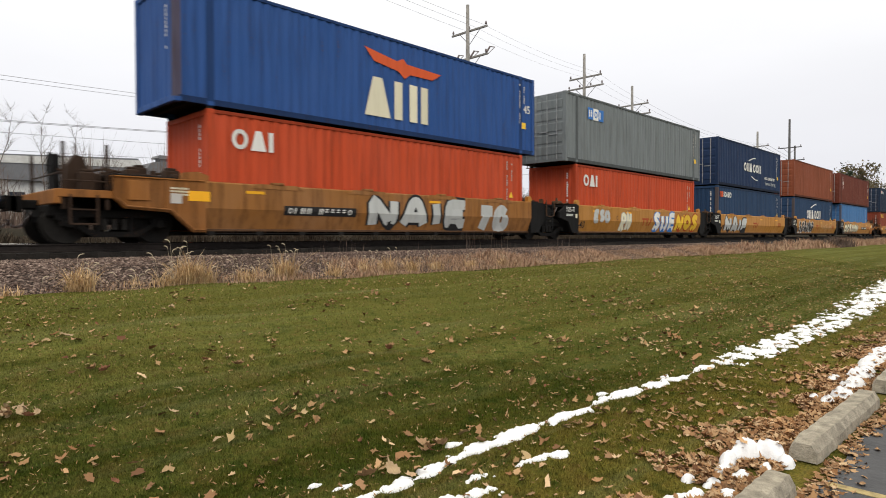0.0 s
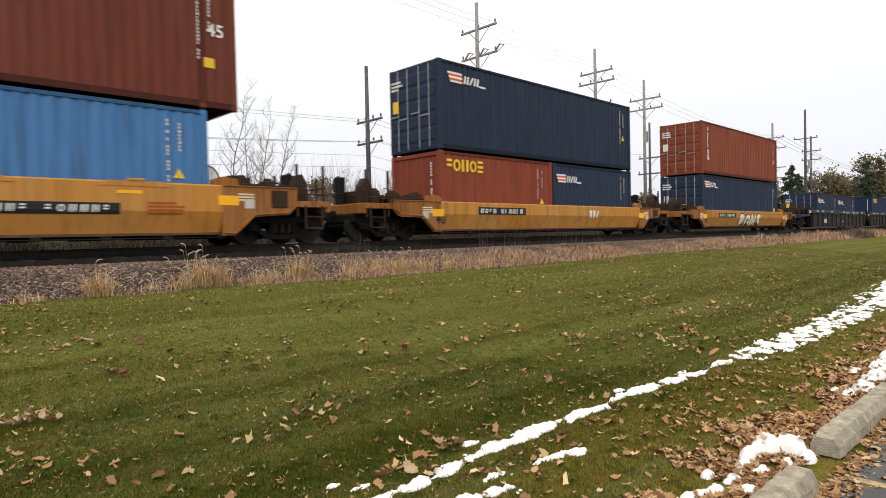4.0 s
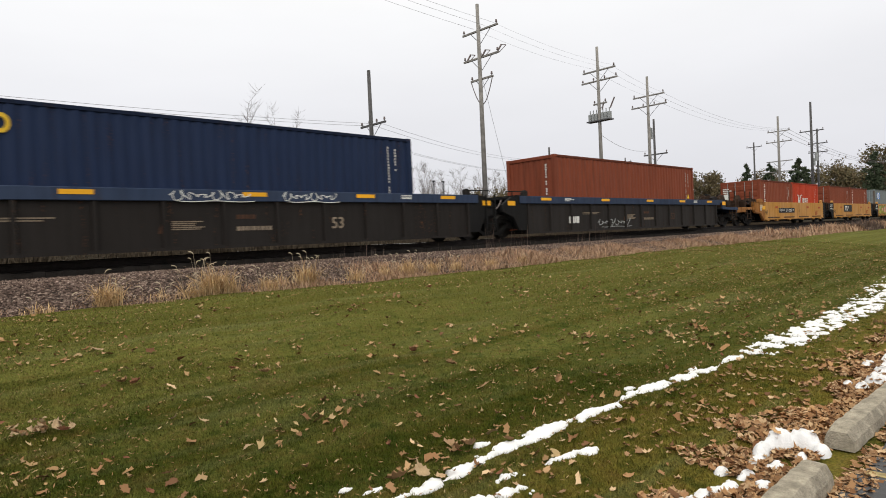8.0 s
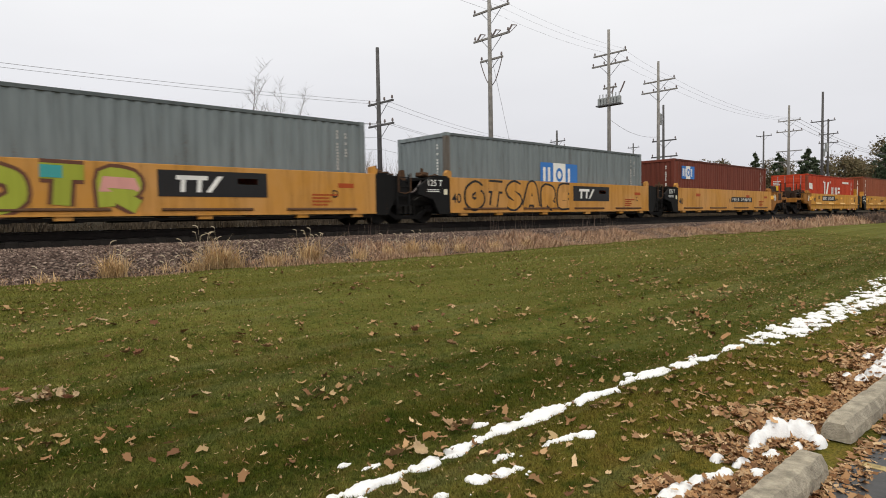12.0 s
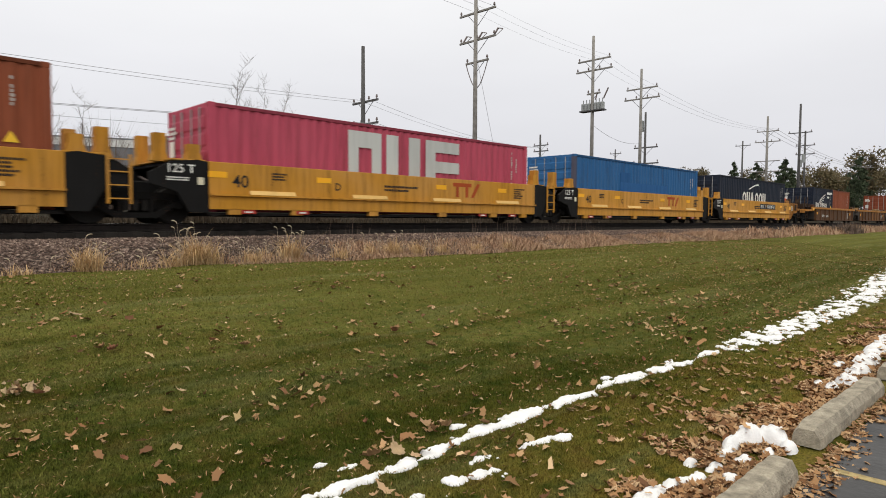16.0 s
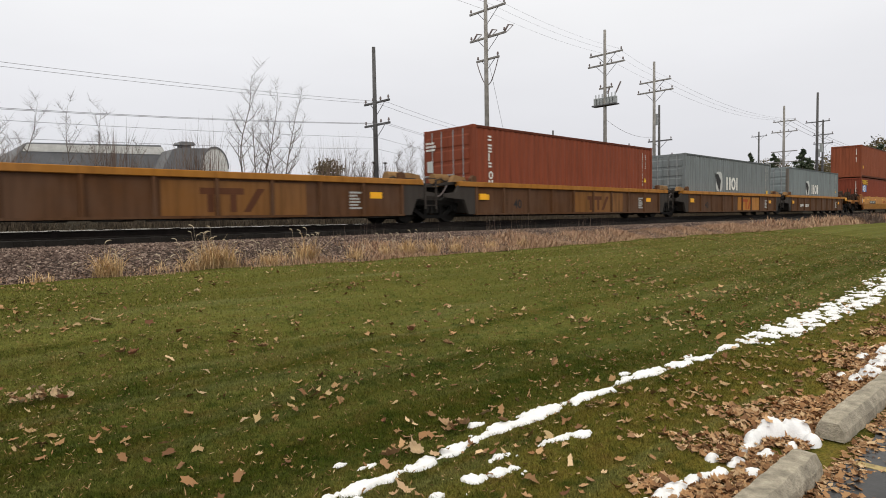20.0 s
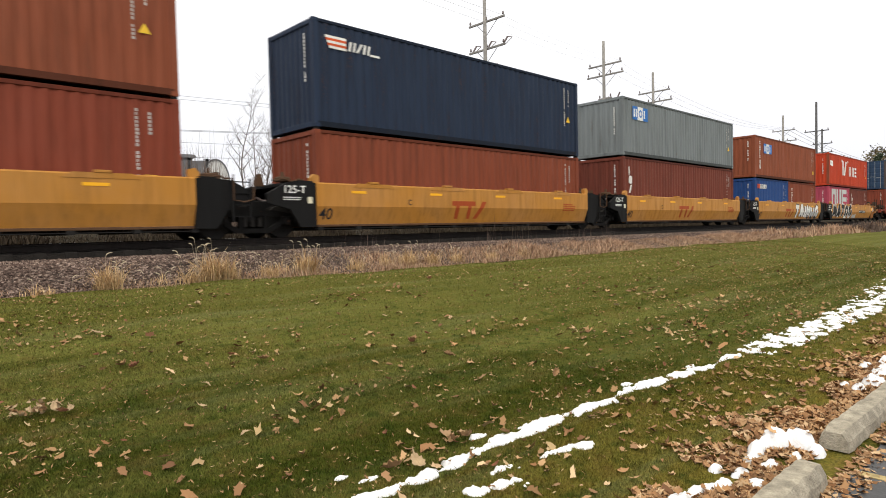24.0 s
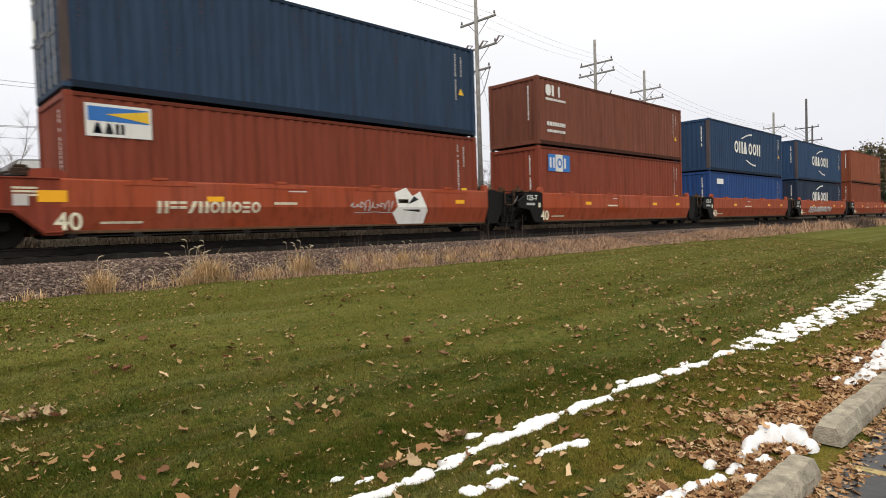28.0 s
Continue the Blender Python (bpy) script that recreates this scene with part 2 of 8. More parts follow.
MAT_WALL = plain("wall_pale", (0.60, 0.60, 0.59), 0.9, 0.15, 1.5)
MAT_GLASS = plain("window_dark", (0.03, 0.035, 0.045), 0.15, 0.1, 2.0)

WHITE = paint("mark_white", (0.74, 0.74, 0.72), 0.6, 0.25, 0.05, 0.05)
CREAM = paint("mark_cream", (0.72, 0.68, 0.52), 0.6, 0.25, 0.05, 0.05)
GREYM = paint("mark_grey", (0.50, 0.52, 0.52), 0.6, 0.3, 0.05, 0.05)
YELLOWM = paint("mark_yellow", (0.78, 0.50, 0.04), 0.6, 0.2, 0.05, 0.05)
REFLECT = paint("reflector", (0.86, 0.42, 0.02), 0.4, 0.1, 0.02, 0.02)
REDM = paint("mark_red", (0.62, 0.10, 0.03), 0.6, 0.2, 0.05, 0.05)
BLUEM = paint("mark_blue", (0.04, 0.17, 0.50), 0.6, 0.2, 0.02, 0.05)
GREENM = paint("mark_green", (0.02, 0.14, 0.08), 0.6, 0.2, 0.02, 0.05)
BLACKM = paint("mark_black", (0.022, 0.022, 0.024), 0.6, 0.2, 0.1, 0.05)
BROWNM = paint("mark_brown", (0.34, 0.062, 0.016), 0.6, 0.2, 0.1, 0.05)
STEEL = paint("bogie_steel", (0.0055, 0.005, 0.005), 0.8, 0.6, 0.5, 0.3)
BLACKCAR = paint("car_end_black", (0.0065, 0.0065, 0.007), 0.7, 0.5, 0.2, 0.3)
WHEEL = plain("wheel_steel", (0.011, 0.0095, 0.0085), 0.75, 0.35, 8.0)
STENCIL = paint("stencil_white", (0.50, 0.48, 0.46), 0.7, 0.5, 0.1, 0.1)
GALV = plain("bar_galvanised", (0.30, 0.31, 0.32), 0.5, 0.2, 12.0, metal=0.3)
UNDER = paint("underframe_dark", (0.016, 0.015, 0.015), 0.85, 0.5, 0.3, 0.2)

# ---- mesh helpers ----


class Shape:
    """Collects vertices and faces of one mesh."""

    def __init__(self):
        self.v, self.f = [], []

    def add(self, verts, faces):
        k = len(self.v)
        self.v += [tuple(p) for p in verts]
        self.f += [tuple(k + i for i in face) for face in faces]
        return self

    def box(self, x0, x1, y0, y1, z0, z1, b=0.0):
        if b <= 0:
            vs = [(x, y, z) for x in (x0, x1) for y in (y0, y1) for z in (z0, z1)]
            return self.add(vs, [(0, 1, 3, 2), (4, 6, 7, 5), (0, 4, 5, 1), (2, 3, 7, 6), (0, 2, 6, 4), (1, 5, 7, 3)])
        lo, hi, vs, idx = (x0, y0, z0), (x1, y1, z1), [], {}
        for c in range(8):
            s = [(c >> k) & 1 for k in range(3)]
            for a in range(3):
                p = [hi[k] if s[k] else lo[k] for k in range(3)]
                for k in range(3):
                    if k != a:
                        p[k] += -b if s[k] else b
                idx[c, a] = len(vs)
                vs.append(p)
        fs = []
        for a in range(3):
            o1, o2 = 1 << ((a + 1) % 3), 1 << ((a + 2) % 3)
            for s in (0, 1 << a):
                fs.append([idx[s | m, a] for m in (0, o1, o1 | o2, o2)])
            for m in (0, o1, o2, o1 | o2):
                e = [idx[m, (a + 1) % 3], idx[m | (1 << a), (a + 1) % 3], idx[m | (1 << a), (a + 2) % 3], idx[m, (a + 2) % 3]]
                fs.append(e)
        for c in range(8):
            fs.append([idx[c, 0], idx[c, 1], idx[c, 2]])
        return self.add(vs, fs)

    def prism(self, pts, axis, a0, a1):
        """A polygon drawn across an axis and drawn out along it."""
        put = {"x": lambda p, a: (a, p[0], p[1]), "y": lambda p, a: (p[0], a, p[1]), "z": lambda p, a: (p[0], p[1], a)}[axis]
        n = len(pts)
        vs = [put(p, a0) for p in pts] + [put(p, a1) for p in pts]
        fs = [tuple(range(n)), tuple(range(2 * n - 1, n - 1, -1))] + [(k, (k + 1) % n, n + (k + 1) % n, n + k) for k in range(n)]
        return self.add(vs, fs)

    def tube(self, p, q, r, r2=None, n=8, caps=True):
        p, q = Vector(p), Vector(q)
        r2 = r if r2 is None else r2
        d = (q - p).normalized()
        a = d.orthogonal().normalized()
        b = d.cross(a)
        vs = []
        for c, rr in ((p, r), (q, r2)):
            for k in range(n):
                w = 2 * math.pi * k / n
                vs.append(c + rr * (math.cos(w) * a + math.sin(w) * b))
        fs = [(k, (k + 1) % n, n + (k + 1) % n, n + k) for k in range(n)]
        if caps:
            fs += [tuple(range(n - 1, -1, -1)), tuple(range(n, 2 * n))]
        return self.add(vs, fs)

    def pipe(self, pts, r, n=5):
        """One unbroken tube through the points."""
        pts = [Vector(q) for q in pts]
        vs, m = [], len(pts)
        for k, q in enumerate(pts):
            d = (pts[min(m - 1, k + 1)] - pts[max(0, k - 1)]).normalized()
            a = Vector((0, 0, 1)).cross(d)
            a = a.normalized() if a.length > 1e-4 else Vector((1, 0, 0))
            b = d.cross(a)
            vs += [q + r * (math.cos(6.2832 * j / n) * a + math.sin(6.2832 * j / n) * b) for j in range(n)]
        return self.add(vs, [(k * n + j, k * n + (j + 1) % n, (k + 1) * n + (j + 1) % n, (k + 1) * n + j) for k in range(m - 1) for j in range(n)])

    def mesh(self, name, material=None, smooth=False):
        me = bpy.data.meshes.new(name)
        me.from_pydata(self.v, [], self.f)
        if material:
            me.materials.append(material)
        if smooth:
            me.polygons.foreach_set("use_smooth", [True] * len(me.polygons))
        me.update()
        return me


def part(name, shape, material, parent, label="", m=None):
    """Links one mesh object under a thing or under a part. shape: a Shape or a finished mesh."""
    me = shape.mesh(name, material) if isinstance(shape, Shape) else shape
    ob = new(name, me)
    ob.parent = parent
    if m is not None:
        ob.matrix_basis = m
    if label:
        ob["label"] = label
    if name in ("side_writing", "door_writing", "end_writing", "stencilled_lines"):
        ob["kind"] = "stuff"
    return ob


def empty(name, m, label, category, group=""):
    ob = new(name)
    ob.empty_display_size = 0.3
    ob.matrix_basis = m
    return tagged(ob, label, category, group)


def big_mesh(name, verts, faces, material, smooth=False):
    """A mesh out of numpy arrays; faces: rows of equal length."""
    me = bpy.data.meshes.new(name)
    verts, faces = np.asarray(verts, dtype=np.float32), np.asarray(faces, dtype=np.int32)
    k = faces.shape[1]
    me.vertices.add(len(verts))
    me.vertices.foreach_set("co", verts.ravel())
    me.loops.add(faces.size)
    me.loops.foreach_set("vertex_index", faces.ravel())
    me.polygons.add(len(faces))
    me.polygons.foreach_set("loop_start", np.arange(0, faces.size, k, dtype=np.int32))
    if smooth:
        me.polygons.foreach_set("use_smooth", np.ones(len(faces), dtype=bool))
    me.materials.append(material)
    me.update()
    me.validate()
    return me


TEXTS = {}


def lettering(text, size, material, bold=False):
    """Lettering as a flat mesh in the x-z plane that faces -y; starts at x = 0, stands on z = 0."""
    key = (text, size, material.name, bold)
    if key not in TEXTS:
        cu = bpy.data.curves.new("lettering", "FONT")
        cu.body, cu.size, cu.extrude, cu.offset = text, size, 0.0, (0.012 * size if bold else 0.0)
        cu.resolution_u = 3
        ob = bpy.data.objects.new("lettering", cu)
        scene.collection.objects.link(ob)
        me = bpy.data.meshes.new_from_object(ob.evaluated_get(bpy.context.evaluated_depsgraph_get()))
        bpy.data.objects.remove(ob)
        bpy.data.curves.remove(cu)
        co = np.empty(len(me.vertices) * 3, dtype=np.float32)
        me.vertices.foreach_get("co", co)
        co = co.reshape(-1, 3)
        co = np.stack([co[:, 0], np.zeros(len(co)), co[:, 1]], 1).astype(np.float32)
        me.vertices.foreach_set("co", co.ravel())
        me.materials.clear()
        me.materials.append(material)
        me.update()
        TEXTS[key] = me
    return TEXTS[key]


# plain marks that stand for emblems and for writing that is not lettered
WIDTHS = {"b": 0.62, "a": 0.72, "w": 0.85, "d": 0.8, "r": 0.85, "i": 0.22, "s": 0.34, "t": 0.66, "k": 0.75, "_": 0.4, "1": 0.26, "2": 0.82, "e": 0.66, "o": 0.86, "f": 0.6}


def mark_pieces(pattern, x, z, h, y, down=False, slant=0.0):
    """The shapes of an emblem, one by one."""
    out = []
    for ch in pattern:
        if ch in "2ef":
            out += [mark_shapes(ch, x, z, h, y, down, slant, only) for only in range({"2": 2, "e": 3, "f": 2}[ch])]
        elif ch != "_":
            out.append(mark_shapes(ch, x, z, h, y, down, slant))
        if down:
            z -= h * 1.12
        else:
            x += WIDTHS[ch] * h + 0.14 * h
    return out


def mark_shapes(pattern, x, z, h, y, down=False, slant=0.0, only=None):
    s, t = Shape(), 0.003
    for ch in pattern:
        w = WIDTHS[ch] * h

        def at(px, pz):
            return (x + px * w + slant * pz * h, z + pz * h)
        if ch == "b":
            s.prism([at(0, 0), at(1, 0), at(1, 1), at(0, 1)], "y", y, y - t)
        elif ch == "a":
            s.prism([at(0, 0), at(0.3, 0), at(0.3, 0.72), at(0.7, 0.72), at(0.7, 0), at(1, 0), at(1, 1), at(0, 1)], "y", y, y - t)
        elif ch == "w":
            s.prism([at(0, 0), at(1, 0), at(0.68, 1), at(0.32, 1)], "y", y, y - t)
        elif ch == "k":
            s.prism([at(0, 0), at(0.42, 0), at(1, 1), at(0.58, 1)], "y", y, y - t)
        elif ch in "dr":
            n = 16
            out = []
            for k in range(n):
                ca, sa = math.cos(2 * math.pi * (k + 0.5) / n), math.sin(2 * math.pi * (k + 0.5) / n)
                out.append(at(0.5 + 0.5 * math.copysign(abs(ca) ** 0.6, ca), 0.5 + 0.5 * math.copysign(abs(sa) ** 0.6, sa)))
            s.prism(out, "y", y, y - t)
        elif ch == "t":
            s.prism([at(0.22, 0), at(0.78, 0), at(1, 1), at(0, 1)], "y", y, y - t)
        elif ch == "2":
            for q in (0.0, 0.66)[slice(None) if only is None else slice(only, only + 1)]:
                s.prism([at(q, 0), at(q + 0.34, 0), at(q + 0.34, 1), at(q, 1)], "y", y, y - t)
        elif ch in "ef":
            for q in ((0.0, 0.39, 0.78) if ch == "e" else (0.36, 0.76))[slice(None) if only is None else slice(only, only + 1)]:
                s.prism([at(0, q), at(1, q), at(1, q + 0.22), at(0, q + 0.22)], "y", y, y - t)
        elif ch == "o":
            n = 14
            rim = [(0.5 + 0.5 * r * math.cos(6.2832 * (k + 0.5) / n), 0.5 + 0.5 * (r + 0.06 * (r < 1)) * math.sin(6.2832 * (k + 0.5) / n)) for r in (1.0, 0.52) for k in range(n)]
            s.add([(at(*q)[0], y - t, at(*q)[1]) for q in rim], [(k, (k + 1) % n, n + (k + 1) % n, n + k) for k in range(n)])
        elif ch in "is1":
            s.prism([at(0, 0), at(1, 0), at(1, 1), at(0, 1)], "y", y, y - t)
        if down:
            z -= h * 1.12
        else:
            x += w + 0.14 * h
    return s


def bars(x, z, w, h, y, count=1, gap=None, ragged=0.0, seed=1):
    """Rows of small bars, one under the other, each broken into short pieces."""
    rng, s = random.Random(seed), Shape()
    gap = h * 1.7 if gap is None else gap
    for k in range(count):
        px, end = x, x + w * (1 - ragged * rng.random())
        while px < end - 0.3 * h:
            q = min(end, px + h * rng.uniform(0.5, 1.1))
            s.box(px, q, y - 0.003, y, z - k * gap, z - k * gap + h)
            px = q + h * 0.25
    return s


def column(x, z, w, h, y, seed=1, step=None):
    """A column of small square bars (writing that runs downwards)."""
    rng, s = random.Random(seed), Shape()
    step = w * 1.35 if step is None else step
    pz = z
    while pz > z - h:
        if rng.random() > 0.12:
            s.box(x, x + w * rng.uniform(0.6, 1), y - 0.003, y, pz - w, pz)
        pz -= step
    return s

# ---- the ground and the railway bed ----
RAIL_TOP, TRACK_Y = 1.36, 15.32


def lawn_z(y):
    s = np.clip((np.asarray(y, dtype=float) - 3.0) / 7.6, 0, 1)
    return 0.62 * s * s * (3 - 2 * s)


def ground_z(x, y):
    x, y = np.asarray(x, dtype=float), np.asarray(y, dtype=float)
    z = lawn_z(y) + 1.2 * np.clip((y - 17.5) / 7, 0, 1)
    soft = np.clip((y - 1.3) / 2.0, 0, 1)
    return z + soft * (0.012 * np.sin(x * 1.3 + 0.7 * y) + 0.010 * np.sin(2.9 * x - 1.7 * y) + 0.02 * np.sin(0.31 * x + 1.0))


def make_ground():
    near = np.concatenate([np.linspace(-6, 40, 185), np.linspace(41, 120, 80)])
    xs = np.concatenate([-np.geomspace(2400, 8, 22), near, np.geomspace(130, 2600, 22)])
    ys = np.concatenate([-np.geomspace(2400, 3, 22), np.linspace(-2, 22, 97), np.geomspace(24, 2600, 30)])
    gx, gy = np.meshgrid(xs, ys)
    verts = np.stack([gx, gy, ground_z(gx, gy)], -1).reshape(-1, 3)
    w = len(xs)
    i = (np.arange(len(ys) - 1)[:, None] * w + np.arange(w - 1)[None]).ravel()
    me = big_mesh("ground", verts, np.stack([i, i + 1, i + w + 1, i + w], 1), MAT_TURF, True)
    tagged(new("ground", me), "mown green lawn rising gently towards the railway", "ground", kind="structure")


make_ground()


def make_bed():
    s = Shape()
    prof = [(10.75, 0.50), (10.75, 0.60), (11.3, 0.72), (12.2, 0.93), (12.95, 1.03), (13.9, 1.05), (16.8, 1.07), (17.7, 1.05), (19.6, 0.55)]
    s.prism(prof, "x", -260, 900)
    ob = tagged(new("ballast_bed", s.mesh("ballast_bed", MAT_BALLAST)), "grey-pink crushed stone ballast bed of the railway", "ballast", kind="structure")
    # loose stones on the shoulder that the camera sees best
    rng = np.random.default_rng(5)
    n = 62000
    x = rng.uniform(0.8, 1, n) * 0 + 0.6 + 40 * rng.random(n) ** 1.5
    y = 10.85 + 3.1 * rng.random(n)
    z = np.interp(y, [p[0] for p in prof[1:6]], [p[1] for p in prof[1:6]])
    r = rng.uniform(0.014, 0.038, n)
    octa = np.array([(1, 0, 0), (-1, 0, 0), (0, 1, 0), (0, -1, 0), (0, 0, 1), (0, 0, -1)], float)
    tris = np.array([(0, 2, 4), (2, 1, 4), (1, 3, 4), (3, 0, 4), (2, 0, 5), (1, 2, 5), (3, 1, 5), (0, 3, 5)])
    ang = rng.random(n) * 6.283
    p = octa[None] * r[:, None, None] * rng.uniform(0.55, 1.35, (n, 6, 1)) + 0.25 * r[:, None, None] * rng.normal(size=(n, 6, 3))
    px = p[..., 0] * np.cos(ang)[:, None] - p[..., 1] * np.sin(ang)[:, None]
    py = p[..., 0] * np.sin(ang)[:, None] + p[..., 1] * np.cos(ang)[:, None]
    v = np.stack([px + x[:, None], py + y[:, None], p[..., 2] * 0.55 + (z + 0.2 * r)[:, None]], -1).reshape(-1, 3)
    f = (tris[None] + 6 * np.arange(n)[:, None, None]).reshape(-1, 3)
    st = part("ballast_stones", big_mesh("ballast_stones", v, f, MAT_STONE), None, ob)
    tagged(st, kind="stuff")


make_bed()


def make_track():
    for k, y in enumerate((TRACK_Y - 0.755, TRACK_Y + 0.755)):
        ob = empty("rail", pose(0, y, RAIL_TOP), "worn steel rail with a shiny running surface", "rail", "rails of the track")
        prof = [(-0.075, -0.17), (0.075, -0.17), (0.075, -0.155), (0.012, -0.135), (0.009, -0.045), (0.036, -0.035), (0.036, -0.004), (-0.036, -0.004), (-0.036, -0.035), (-0.009, -0.045), (-0.012, -0.135), (-0.075, -0.155)]
        part("rail_web", Shape().prism(prof, "x", -260, 900), MAT_RAIL, ob, "dark rusty rail side")
        part("rail_head", Shape().prism([(-0.034, -0.004), (0.034, -0.004), (0.028, 0.0), (-0.028, 0.0)], "x", -260, 900), MAT_RAILTOP, ob, "polished top of the rail")
    # one near-black box fills all the gaps between the ties
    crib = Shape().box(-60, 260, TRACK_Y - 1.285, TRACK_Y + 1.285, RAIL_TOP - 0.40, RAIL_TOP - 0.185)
    tagged(new("track_crib", crib.mesh("track_crib", MAT_CRIB)), "near-black stone packed between the railway ties", "ballast", kind="structure")
    tie = Shape().box(-0.11, 0.11, -1.3, 1.3, -0.19, 0.0, 0.012).mesh("railway_tie", MAT_TIE)
    for k in range(150):
        ob = new("railway_tie", tie)
        ob.matrix_basis = pose(-4 + 0.54 * k, TRACK_Y, RAIL_TOP - 0.172, 0, 0, 0.4 * math.sin(k * 7.1))
        tagged(ob, "weathered dark wooden railway tie under the rails", "tie", "ties under the rails")


make_track()

# ---- the train ----
FLOOR = 0.28          # a container's underside above the rails
LENGTHS = {20: 6.058, 40: 12.192, 45: 13.716}
HEIGHTS = {"std": 2.591, "hc": 2.896}
CACHE = {}
TRAIN = []            # (thing, place along the train at the start)
WHEELS = []           # (wheelset, place along the train, its place in its bogie)


def cached(key, make):
    if key not in CACHE:
        CACHE[key] = make()
    return CACHE[key]


COLOURS = {
    "ocean": (0.030, 0.105, 0.36), "vermilion": (0.66, 0.088, 0.026), "grey": (0.236, 0.266, 0.280), "navy": (0.021, 0.038, 0.080),
    "steelblue": (0.026, 0.068, 0.158), "terracotta": (0.305, 0.082, 0.037), "maroon": (0.200, 0.048, 0.029), "skyblue": (0.075, 0.22, 0.50),
    "rust": (0.270, 0.064, 0.029), "scarlet": (0.62, 0.062, 0.018), "pink": (0.56, 0.085, 0.145), "azure": (0.032, 0.160, 0.42),
    "slate": (0.030, 0.064, 0.128), "cobalt": (0.019, 0.045, 0.122), "midnight": (0.016, 0.024, 0.047), "royal": (0.020, 0.076, 0.27), "palegrey": (0.262, 0.305, 0.322), "deepblue": (0.013, 0.029, 0.085),
    "brick": (0.285, 0.060, 0.030), "brown": (0.22, 0.070, 0.042),
}
WORDS = {"ocean": "bright blue", "vermilion": "orange-red", "grey": "greenish grey", "navy": "navy blue", "steelblue": "dull blue", "terracotta": "terracotta",
         "maroon": "dark maroon", "skyblue": "faded light blue", "rust": "rust-brown", "scarlet": "bright red", "pink": "pink", "azure": "azure blue", "slate": "slate blue", "cobalt": "dark blue",
         "midnight": "near-black blue", "royal": "royal blue", "palegrey": "pale grey", "deepblue": "deep blue", "brick": "brick-red", "brown": "brown"}


def wave(x0, x1, depth=0.029, pitch=0.278):
    """The bends of a corrugated sheet: (along, inwards)."""
    n = max(1, round((x1 - x0) / pitch))
    p, pts = (x1 - x0) / n, []
    for k in range(n):
        a = x0 + k * p
        pts += [(a, 0.0), (a + 0.26 * p, 0.0), (a + 0.50 * p, depth), (a + 0.76 * p, depth)]
    return pts + [(x1, 0.0)]


def sheet(pts, z0, z1, place):
    s, n = Shape(), len(pts)
    s.add([place(a, d, z) for z in (z0, z1) for a, d in pts], [(k, k + 1, n + k + 1, n + k) for k in range(n - 1)])
    return s


